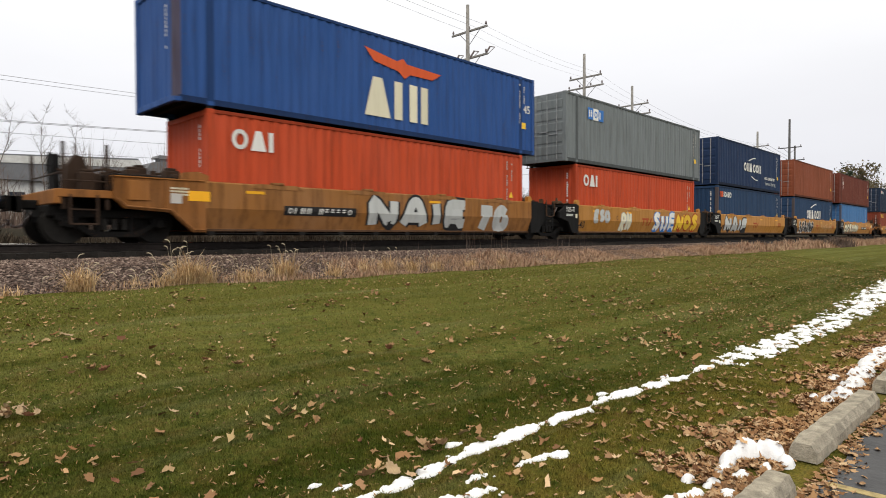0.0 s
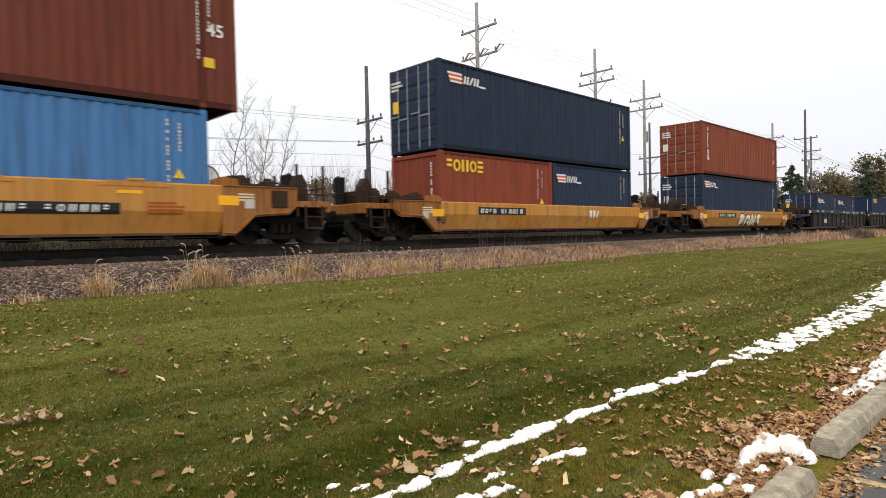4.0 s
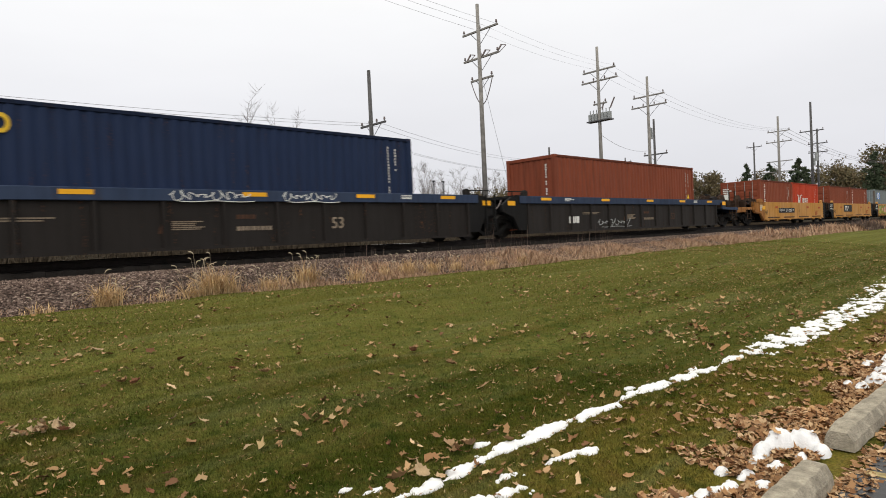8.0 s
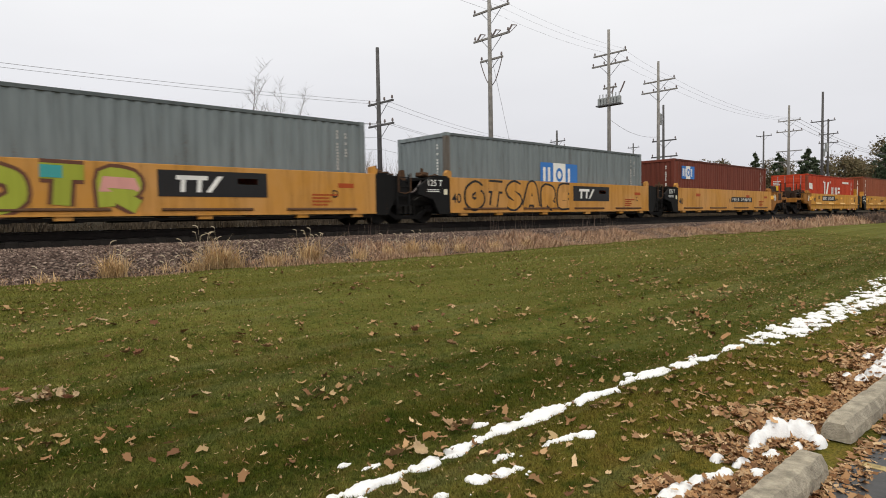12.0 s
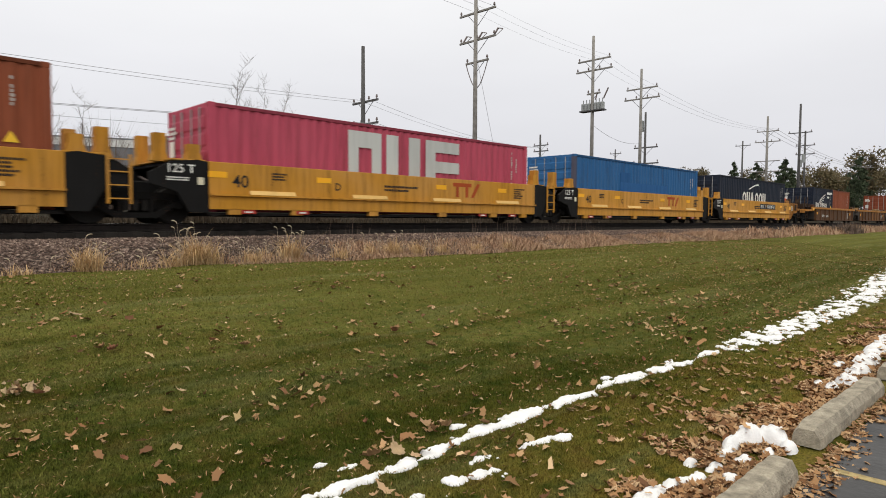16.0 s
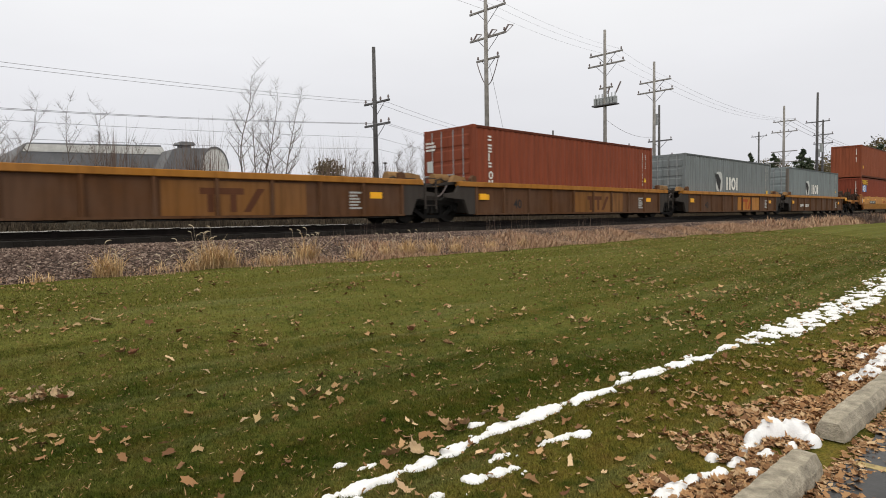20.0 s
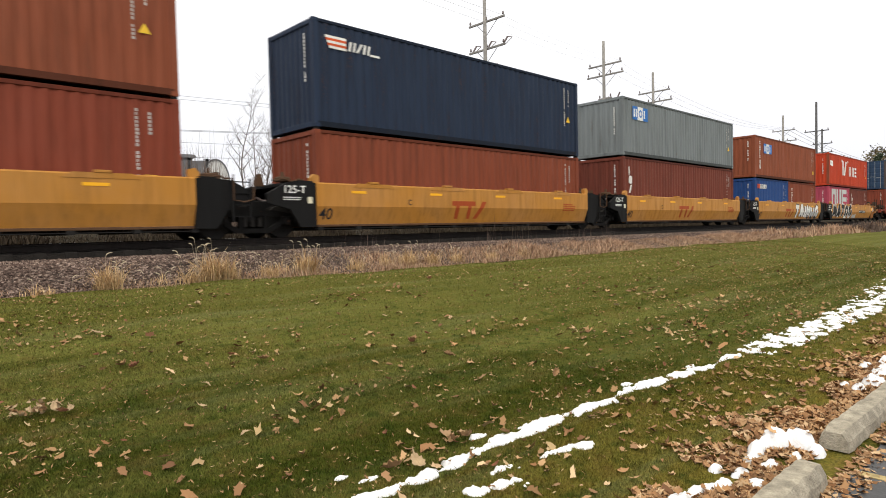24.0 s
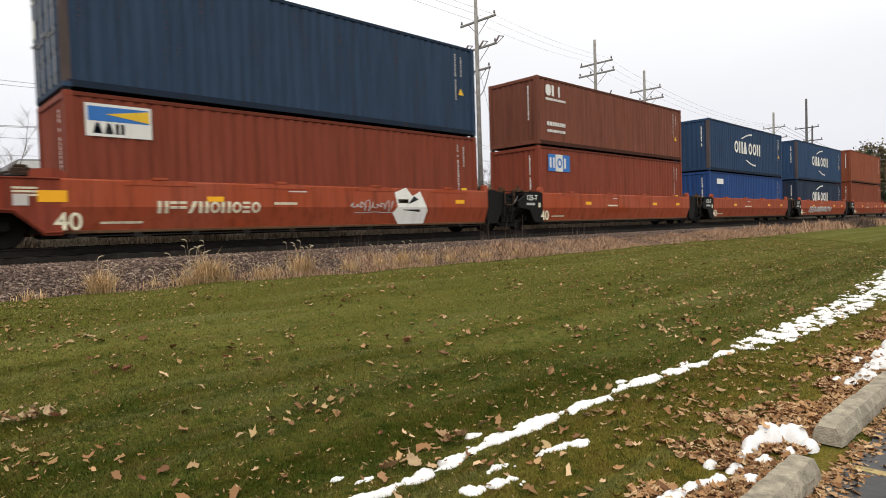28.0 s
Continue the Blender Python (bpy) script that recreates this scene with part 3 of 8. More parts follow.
def container(feet, tall, colour, x, z, front="door", marks=(), seed=0):
    """One shipping container; x: its middle along the train, z: its underside above the rails. The end seen first has doors or a corrugated front."""
    L, H, mat = LENGTHS[feet], HEIGHTS[tall], paint("box_" + colour, tuple(0.74 * c for c in COLOURS[colour]), 0.6, 0.62, 0.42, 0.07, 0.19)
    h, w = L / 2, 1.219
    grimy = paint("grimy_" + colour, tuple(0.42 * c for c in COLOURS[colour]), 0.7, 0.7, 0.5, 0.1)
    # bottom rail colour has the shade of the gap between stacked boxes painted in
    rail_shade = paint("rail_shade_" + colour, tuple(0.27 * c + 0.003 for c in COLOURS[colour]), 0.8, 0.6, 0.5, 0.1)
    lead = "closed double doors" if front == "door" else "plain corrugated front"
    ob = empty("shipping_container", pose(x, TRACK_Y, RAIL_TOP + z), f"{WORDS[colour]} corrugated {feet}-foot shipping container with {lead}", "container", "containers on the train")
    TRAIN.append((ob, x))
    key = (feet, tall, colour)
    side = cached(("side",) + key, lambda: sheet(wave(-h + 0.12, h - 0.12), 0.15, H - 0.09, lambda a, d, zz: (a, -w + 0.012 + d, zz)).mesh("side_panel", mat))
    part("side_panel", side, None, ob)
    part("side_panel", side, None, ob, m=pose(0, 0, 0, 0, 0, 180))
    roof = cached(("roof",) + key, lambda: Shape().prism([(a, H - 0.035 - 0.02 * (d > 0)) for a, d in wave(-h + 0.1, h - 0.1, 0.02, 0.6)] + [(h - 0.1, H - 0.08), (-h + 0.1, H - 0.08)], "y", -w + 0.06, w - 0.06).mesh("roof_panel", mat))
    part("roof_panel", roof, None, ob)
    top = cached(("top",) + key, lambda: Shape().box(-h + 0.1, h - 0.1, -w, -w + 0.06, H - 0.10, H - 0.012, 0.008).mesh("top_rail", grimy))
    low = cached(("low",) + key, lambda: Shape().prism([(-w, 0.02), (-w, 0.16), (-w + 0.05, 0.16), (-w + 0.05, 0.05), (-w + 0.12, 0.05), (-w + 0.12, 0.02)], "x", -h + 0.1, h - 0.1).mesh("bottom_rail", rail_shade))
    if z > 1.0:
        lock = cached(("lock",), lambda: Shape().box(-0.07, 0.07, -0.06, 0.06, -0.062, 0.002, 0.008).mesh("twist_lock", UNDER))
        for cx in (-6.008, 6.008):
            for cy in (-w + 0.09, w - 0.09):
                part("twist_lock", lock, None, ob, "dark steel twist lock", m=pose(cx, cy, 0))
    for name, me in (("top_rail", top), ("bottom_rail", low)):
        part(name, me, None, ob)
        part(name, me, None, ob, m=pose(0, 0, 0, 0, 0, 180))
    post = cached(("post",) + key, lambda: Shape().prism([(-h + 0.004, -w + 0.002), (-h + 0.16, -w + 0.002), (-h + 0.16, -w + 0.05), (-h + 0.09, -w + 0.09), (-h + 0.09, -w + 0.17), (-h + 0.004, -w + 0.17)], "z", 0.10, H - 0.10).mesh("corner_post", mat))
    far = cached(("farpost",) + key, lambda: Shape().prism([(-h + 0.004, w - 0.002), (-h + 0.16, w - 0.002), (-h + 0.16, w - 0.05), (-h + 0.09, w - 0.09), (-h + 0.09, w - 0.17), (-h + 0.004, w - 0.17)], "z", 0.10, H - 0.10).mesh("corner_post", mat))
    worn = colour in ("ocean", "azure", "slate", "skyblue", "scarlet", "steelblue") or (colour, feet) == ("palegrey", 40)
    stained = cached(("stained", colour), lambda: paint("post_" + colour, tuple(0.25 * c + 0.75 * d for c, d in zip(COLOURS[colour], (0.10, 0.062, 0.036))), 0.75, 0.8, 0.9, 0.2))
    for me in (post, far):
        first = part("corner_post", me, None, ob)
        part("corner_post", me, None, ob, m=pose(0, 0, 0, 0, 0, 180))
        if worn and me is post:
            dark_post = cached(("darkpost",) + key, lambda: me.copy())
            dark_post.materials[0] = stained
            first.data = dark_post
            first["label"] = "rust-stained corner post"
    cast = cached(("cast", colour), lambda: Shape().box(-0.089, 0.089, -0.081, 0.081, -0.059, 0.059, 0.012).mesh("corner_casting", mat))
    xs = (-h + 0.088, h - 0.088) if feet != 45 else (-h + 0.088, -6.008, 6.008, h - 0.088)
    for cx in xs:
        for cy in (-w + 0.079, w - 0.079):
            for cz in (0.059, H - 0.059):
                part("corner_casting", cast, None, ob, m=pose(cx, cy, cz))
    if feet == 45:
        mid = cached(("mid",) + key, lambda: Shape().box(-0.09, 0.09, -w - 0.004, -w + 0.07, 0.1, H - 0.1, 0.01).mesh("frame_post", grimy))
        for cx in (-6.008, 6.008):
            part("frame_post", mid, None, ob, m=pose(cx, 0, 0))
            part("frame_post", mid, None, ob, m=pose(cx, 0, 0, 0, 0, 180))
    end = cached(("end",) + key, lambda: sheet(wave(-w + 0.15, w - 0.15), 0.14, H - 0.12, lambda a, d, zz: (h - 0.035 - d, a, zz)).mesh("end_panel", mat))
    head = cached(("head",) + key, lambda: Shape().box(h - 0.11, h - 0.008, -w + 0.12, w - 0.12, H - 0.14, H - 0.012, 0.008).mesh("end_header", mat))
    sill = cached(("sill",) + key, lambda: Shape().box(h - 0.11, h - 0.008, -w + 0.12, w - 0.12, 0.02, 0.16, 0.008).mesh("end_sill", mat))
    part("end_panel", end, None, ob)
    for turn in (0, 180):
        part("end_header", head, None, ob, m=pose(0, 0, 0, 0, 0, turn))
        part("end_sill", sill, None, ob, m=pose(0, 0, 0, 0, 0, turn))
    base = cached(("base", feet), lambda: floor_frame(h, w).mesh("underframe", UNDER))
    part("underframe", base, None, ob, "dark steel floor frame with cross members")
    if front == "door":
        leaf = cached(("leaf",) + key, lambda: door_leaf(h, w, H).mesh("door", mat))
        rod = cached(("rod", tall), lambda: Shape().tube((0, 0, 0.10), (0, 0, H - 0.10), 0.021, n=6).mesh("locking_bar", GALV))
        hand = cached(("hand",), lambda: Shape().box(-0.02, 0.012, 0, 0.42, -0.02, 0.02, 0.004).mesh("door_handle", GALV))
        for k, my in enumerate((-1, 1)):
            d = part("door", leaf, None, ob, m=pose(0, 0 if k == 0 else w - 0.163, 0))
            for j, ry in enumerate((-0.78, -0.30)):
                part("locking_bar", rod, None, d, "galvanised locking bar", m=pose(-h - 0.022, ry, 0))
                part("door_handle", hand, None, d, "galvanised door handle", m=pose(-h - 0.045, ry - 0.05, 1.15 + 0.12 * j))
        plate = bars(0, 0, 0.55, 0.07, 0, 3, ragged=0.4, seed=seed + 3)
        part("door_writing", plate, WHITE, ob, "white stencilled lines", m=pose(-h - 0.05, 0.2, H - 0.5, 0, 0, -90) @ pose(-0.85, 0, 0))
        part("door_label", Shape().box(0, 0.3, -0.003, 0, 0, 0.4), cached(("dl", seed % 3), lambda: (WHITE, YELLOWM, GREYM)[seed % 3]), ob, m=pose(-h - 0.05, 1.0, 1.4, 0, 0, -90))
    else:
        part("end_panel", end, None, ob, m=pose(0, 0, 0, 0, 0, 180))
        part("end_writing", column(0, 0, 0.07, 1.3, 0, seed), WHITE, ob, "white stencilled column", m=pose(-h - 0.004, -w + 0.45, H - 0.35, 0, 0, -90))
    # writing by the rear corner of the long side
    y = -w - 0.002
    part("side_writing", column(h - 0.95, H - 0.30, 0.062, 1.45 if tall == "hc" else 1.15, y, seed), STENCIL, ob, "white stencilled column")
    part("side_writing", column(h - 0.68, H - 0.36, 0.062, 0.6, y, seed + 1), STENCIL, ob, "white stencilled column")
    if seed % 2:
        part("warning_mark", Shape().prism([(h - 0.82, H - 1.62), (h - 0.56, H - 1.62), (h - 0.69, H - 1.40)], "y", y, y - 0.003), YELLOWM, ob, "yellow warning triangle")
    else:
        part("warning_mark", Shape().box(h - 0.80, h - 0.55, y - 0.003, y, H - 1.95, H - 1.72), YELLOWM, ob, "yellow square mark")
    for made in marks:
        made(ob, -h, H, y)
    return ob


def floor_frame(h, w):
    """The floor with its cross members, as one comb-shaped section."""
    pts, k = [(-h + 0.1, 0.16), (-h + 0.1, 0.13)], -h + 0.4
    while k < h - 0.3:
        pts += [(k, 0.13), (k, 0.03), (k + 0.06, 0.03), (k + 0.06, 0.13)]
        k += 0.61
    return Shape().prism(pts + [(h - 0.1, 0.13), (h - 0.1, 0.16)], "y", -w + 0.13, w - 0.13)


def door_leaf(h, w, H):
    """A door leaf with shallow pressed ribs across it, for the half at -y."""
    pts, n = [(-h + 0.03, 0.15), (-h, 0.15), (-h, 0.26)], 5
    step = (H - 0.50) / n
    for k in range(n):
        z = 0.26 + k * step
        pts += [(-h, z + 0.03), (-h - 0.022, z + 0.08), (-h - 0.022, z + step - 0.10), (-h, z + step - 0.05)]
    return Shape().prism(pts + [(-h, H - 0.14), (-h + 0.03, H - 0.14)], "y", -w + 0.17, -0.007)


# marks on the containers: x from the leading corner, heights from the floor
def word(pattern, x, z, h, mat, label, down=False, slant=0.0):
    def made(ob, x0, H, y):
        for s in mark_pieces(pattern, x0 + x, z, h, y, down, slant):
            part("painted_mark", s, mat, ob, label)
    return made


def text(t, x, z, size, mat, bold=True):
    def made(ob, x0, H, y):
        part("lettering", lettering(t, size, mat, bold), None, ob, f"lettering {t}", m=pose(x0 + x, y - 0.003, z))
    return made


def panel(x, z, w, h, mat, label, lift=0.0):
    def made(ob, x0, H, y):
        part("painted_panel", Shape().box(x0 + x, x0 + x + w, y - 0.003 - lift, y - lift, z, z + h), mat, ob, label)
    return made


def line_of(x, z, w, h):
    def made(ob, x0, H, y):
        part("side_writing", bars(x0 + x, z, w, h, y, 1, seed=int(10 * x + 7 * z)), WHITE, ob, "white bars of stencilled writing")
    return made


def poly(points, mat, label, lift=0.0):
    def made(ob, x0, H, y):
        part("painted_shape", Shape().prism([(x0 + a, b) for a, b in points], "y", y - lift, y - lift - 0.003), mat, ob, label)
    return made


def tri_panel(x, z, w, h):
    """A blue and white emblem: blue, white and blue fields with plain shapes."""
    third = w / 3

    def made(ob, x0, H, y):
        for k, m in enumerate((BLUEM, WHITE, BLUEM)):
            part("painted_panel", Shape().box(x0 + x + k * third, x0 + x + (k + 1) * third, y - 0.003, y, z, z + h), m, ob)
        for k, (ch, m) in enumerate((("2", WHITE), ("o", BLUEM), ("1", WHITE))):
            for piece in mark_pieces(ch, x0 + x + k * third + third * 0.2, z + h * 0.2, h * 0.6, y - 0.004):
                part("painted_mark", piece, m, ob, "plain emblem shape")
    return made


def swoosh(x, z, w, h, up=True):
    n, pts = 10, []
    for k in range(n + 1):
        a = k / n
        pts.append((x + w * a, z + h * (math.sin(a * 1.5) if up else -math.sin(a * 1.5 + 0.1))))
    back = [(px + 0.16 * w * (1 - k / n), pz - (0.28 * h if up else -0.28 * h) * (k / n)) for k, (px, pz) in enumerate(pts)][::-1]
    return poly(pts + back, WHITE, "white curved stroke")


def wing(x, z, w, h):
    """A wing of a few sweeping strokes."""
    def made(ob, x0, H, y):
        for k in range(4):
            s, top = Shape(), 1.0 - 0.2 * k
            ribbon(s, [(x0 + x + w * (0.04 * k + (0.96 - 0.16 * k) * t), z + h * (top * t ** 0.55 - 0.10 * k * t - 0.05 * k)) for t in (0.0, 0.1, 0.25, 0.45, 0.65, 0.85, 1.0)], 0.075 * h if k else 0.11 * h, y - 0.003)
            part("wing_stroke", s, WHITE, ob, "white sweeping emblem stroke")
    return made


def flag(x, z, w):
    def made(ob, x0, H, y):
        for k in range(5):
            part("flag_stripe", Shape().box(x0 + x + 0.03 * k, x0 + x + w, y - 0.003, y, z - 0.1 * w * k - 0.1 * w, z - 0.1 * w * k), (WHITE, REDM)[k % 2], ob)
    return made


def flag_mark(x, z, h):
    return [flag(x, z + h, 2.0 * h), word("2k2", x + 2.2 * h, z + 0.02, 0.78 * h, WHITE, "white italic emblem shapes", slant=0.22), panel(x + 4.4 * h, z, 1.0 * h, 0.18 * h, WHITE, "small white line")]


def arc_mark(x, z, h, ring=True):
    out = [word("o2w", x, z, h, WHITE, "white emblem shapes"), word("oo2", x + 3.15 * h, z, h, WHITE, "white emblem shapes"), swoosh(x + 1.4 * h, z + 1.25 * h, 2.6 * h, 0.55 * h)]
    if ring:
        out.append(swoosh(x + 2.4 * h, z - 0.45 * h, 2.4 * h, 0.5 * h, False))
    return out


def serif_line(x, z, h):
    """The big white wordmark of the red boxes, as plain strokes."""
    return [word("1", x, z, h * 1.4, WHITE, "white stroke"), word("k", x + 0.46 * h, z, h * 1.4, WHITE, "large white slanted stroke"), word("11", x + 2.35 * h, z, h * 0.95, WHITE, "white stroke"), word("2", x + 3.5 * h, z, h * 0.95, WHITE, "pair of white strokes"), word("e", x + 4.55 * h, z, h * 0.95, WHITE, "three white bars")] + [panel(x + q * h, z + 1.3 * h, 0.11 * h, 0.2 * h, WHITE, "white tick") for q in (-0.32, -0.14, 1.75, 1.93)]


def pennant(x, z, w):
    return [poly([(x, z), (x + w, z - 0.08), (x + 0.92 * w, z + 0.45 * w), (x + 0.02, z + 0.5 * w)], WHITE, "white pennant"), poly([(x + 0.40 * w, z + 0.15 * w), (x + 0.6 * w, z + 0.15 * w), (x + 0.6 * w, z + 0.33 * w), (x + 0.40 * w, z + 0.33 * w)], GREYM, "grey device on the pennant", 0.004)]


def disc_mark(x, z, h):
    return [word("d", x, z, 1.0 * h, GREYM, "pale disc"), poly([(x - 0.06 * h, z + 0.9 * h), (x + 0.3 * h, z + 0.86 * h), (x + 0.62 * h, z + 0.55 * h), (x + 0.45 * h, z - 0.03 * h), (x + 0.05 * h, z + 0.5 * h)], BLACKM, "dark shape on the disc", 0.004), word("2o1", x + 1.3 * h, z + 0.1 * h, 0.66 * h, WHITE, "white emblem shapes")]


# ---- well cars ----
def bogie_side():
    s = Shape()
    s.prism([(-1.12, 0.48), (-0.62, 0.55), (0.62, 0.55), (1.12, 0.48), (1.12, 0.60), (0.62, 0.70), (-0.62, 0.70), (-1.12, 0.60)], "y", -1.07, -0.95)
    s.prism([(-1.02, 0.50), (-0.45, 0.13), (0.45, 0.13), (1.02, 0.50), (0.86, 0.50), (0.40, 0.25), (-0.40, 0.25), (-0.86, 0.50)], "y", -1.09, -0.97)
    for cx in (-0.33, 0.33):
        s.box(cx - 0.05, cx + 0.05, -1.08, -0.96, 0.20, 0.60, 0.01)
    for cx in (-0.89, 0.89):
        s.box(cx - 0.15, cx + 0.15, -1.13, -1.0, 0.33, 0.56, 0.03)
        s.tube((cx, -1.18, 0.42), (cx, -1.06, 0.42), 0.09, n=10)
    return s


def bogie(ob, x, at):
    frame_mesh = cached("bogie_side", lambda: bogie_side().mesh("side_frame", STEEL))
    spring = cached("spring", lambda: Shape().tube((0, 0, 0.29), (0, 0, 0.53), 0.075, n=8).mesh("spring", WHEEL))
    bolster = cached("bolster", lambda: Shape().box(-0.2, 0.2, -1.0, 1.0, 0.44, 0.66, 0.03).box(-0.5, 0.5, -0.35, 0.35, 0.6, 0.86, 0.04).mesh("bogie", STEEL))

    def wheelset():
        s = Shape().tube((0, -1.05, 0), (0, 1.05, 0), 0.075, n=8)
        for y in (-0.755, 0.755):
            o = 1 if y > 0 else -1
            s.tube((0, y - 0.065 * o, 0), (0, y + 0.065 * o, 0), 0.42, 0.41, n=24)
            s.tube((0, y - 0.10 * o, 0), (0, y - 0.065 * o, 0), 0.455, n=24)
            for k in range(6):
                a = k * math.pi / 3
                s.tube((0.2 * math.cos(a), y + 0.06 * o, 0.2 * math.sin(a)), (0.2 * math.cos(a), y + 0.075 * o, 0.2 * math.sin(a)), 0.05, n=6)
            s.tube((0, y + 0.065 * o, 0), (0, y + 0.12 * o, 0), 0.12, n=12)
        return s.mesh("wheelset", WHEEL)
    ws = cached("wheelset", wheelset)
    b = part("bogie", bolster, None, ob, "dark greasy cast-steel bogie", m=pose(x, 0, 0))
    part("side_frame", frame_mesh, None, b)
    part("side_frame", frame_mesh, None, b, m=pose(0, 0, 0, 0, 0, 180))
    for sy in (-1.0, 1.0):
        for sx in (-0.2, 0.0, 0.2):
            part("spring", spring, None, b, m=pose(sx, sy, 0))
    for cx in (-0.89, 0.89):
        w = part("wheelset", ws, None, b, m=pose(cx, 0, 0.42))
        WHEELS.append((w, at + x + cx, cx))


def both_sides(name, shape, material, ob, label=""):
    """A part at the near side and its twin, turned about, at the far side."""
    me = shape.mesh(name, material)
    part(name, me, None, ob, label)
    part(name, me, None, ob, label, m=pose(0, 0, 0, 0, 0, 180))


def low_mark(ob, shape, mat, label=""):
    part("painted_mark", shape, mat, ob, label)


def lettered(ob, t, x, z, size, mat, y, bold=True):
    part("lettering", lettering(t, size, mat, bold), None, ob, f"lettering {t}", m=pose(x, y, z))


STYLES = {
    # half length of the well, top of the side, y of its face, words
    "tub": dict(half=6.28, top=1.42, face=1.50, rgb=(0.445, 0.200, 0.036), words="weathered yellow"),
    "plate": dict(half=6.22, top=1.42, face=1.50, rgb=(0.50, 0.235, 0.042), words="faded yellow"),
    "ledge": dict(half=6.22, top=1.44, face=1.50, rgb=(0.50, 0.235, 0.026), words="clean yellow"),
    "ribbed": dict(half=6.30, top=1.30, face=1.50, rgb=(0.100, 0.042, 0.015), words="rusty brown and yellow"),
    "long": dict(half=8.25, top=1.48, face=1.50, rgb=(0.019, 0.016, 0.015), words="black and blue"),
    "single": dict(half=6.35, top=1.20, face=1.50, rgb=(0.435, 0.195, 0.034), words="yellow"),
    "red": dict(half=6.28, top=1.36, face=1.50, rgb=(0.35, 0.066, 0.024), words="orange-red"),
}


FOLD = 0.17           # how far the tubs' sides lean in at the bottom


def draped(ob, half, face):
    """Lays the flat marks of a tub's near side onto its fold."""
    for o in list(ob.children):
        if o.name.split(".")[0] not in ("painted_mark", "lettering", "graffiti", "stencilled_lines"):
            continue
        bm = bmesh.new()
        bm.from_mesh(o.data)
        bm.transform(o.matrix_basis)
        zs, xs = [v.co.z for v in bm.verts], [v.co.x for v in bm.verts]
        if min(zs) < 0.79 and max(abs(min(xs)), abs(max(xs))) < half + 0.02:
            bmesh.ops.bisect_plane(bm, geom=bm.verts[:] + bm.edges[:] + bm.faces[:], plane_co=(0, 0, 0.80), plane_no=(0, 0, 1))
            for v in bm.verts:
                v.co.y += FOLD * max(0.0, 0.80 - max(v.co.z, 0.33)) / 0.47
            bm.transform(o.matrix_basis.inverted())
            me = bpy.data.meshes.new(o.data.name)
            me.materials.append(o.data.materials[0])
            bm.to_mesh(me)
            o.data = me
        bm.free()


def side_profile(style):
    d = STYLES[style]
    f, t = d["face"], d["top"]
    if style in ("tub", "red", "single"):
        return [(-f + 0.03, t), (-f + 0.10, t + 0.01), (-f + 0.18, t - 0.02), (-f + 0.14, 0.82), (-f + 0.26, 0.34), (-f + 0.26, 0.24), (-f + FOLD, 0.24), (-f + FOLD, 0.33), (-f, 0.80), (-f, t - 0.03)]
    if style == "plate":
        return [(-f, t - 0.01), (-f + 0.02, t), (-f + 0.16, t), (-f + 0.16, 0.30), (-f - 0.03, 0.30), (-f - 0.03, 0.345), (-f, 0.345)]
    if style == "ledge":
        return [(-f, t - 0.01), (-f + 0.02, t), (-f + 0.16, t), (-f + 0.16, 0.34), (-f - 0.00, 0.34), (-f - 0.00, 0.64), (-f - 0.07, 0.655), (-f - 0.07, 0.70), (-f, 0.70)]
    if style == "ribbed":
        return [(-f + 0.06, t - 0.16), (-f + 0.14, t - 0.16), (-f + 0.14, 0.22), (-f - 0.02, 0.22), (-f - 0.02, 0.27), (-f + 0.06, 0.27)]
    return [(-f + 0.06, t - 0.26), (-f + 0.14, t - 0.26), (-f + 0.14, 0.12), (-f - 0.02, 0.12), (-f - 0.02, 0.19), (-f + 0.06, 0.19)]


def ribbon(s, pts, width, y):
    """A flat stroke along a line of points in the x-z plane."""
    n, left, right = len(pts), [], []
    for k, (a, b) in enumerate(pts):
        p, q = pts[max(0, k - 1)], pts[min(n - 1, k + 1)]
        dx, dz = q[0] - p[0], q[1] - p[1]
        ln = math.hypot(dx, dz) or 1.0
        ox, oz = -dz / ln * width / 2, dx / ln * width / 2
        left.append((a + ox, y - 0.00012 * k, b + oz))
        right.append((a - ox, y - 0.00012 * k, b - oz))
    s.add(left + right, [(k, k + 1, n + k + 1, n + k) for k in range(n - 1)])


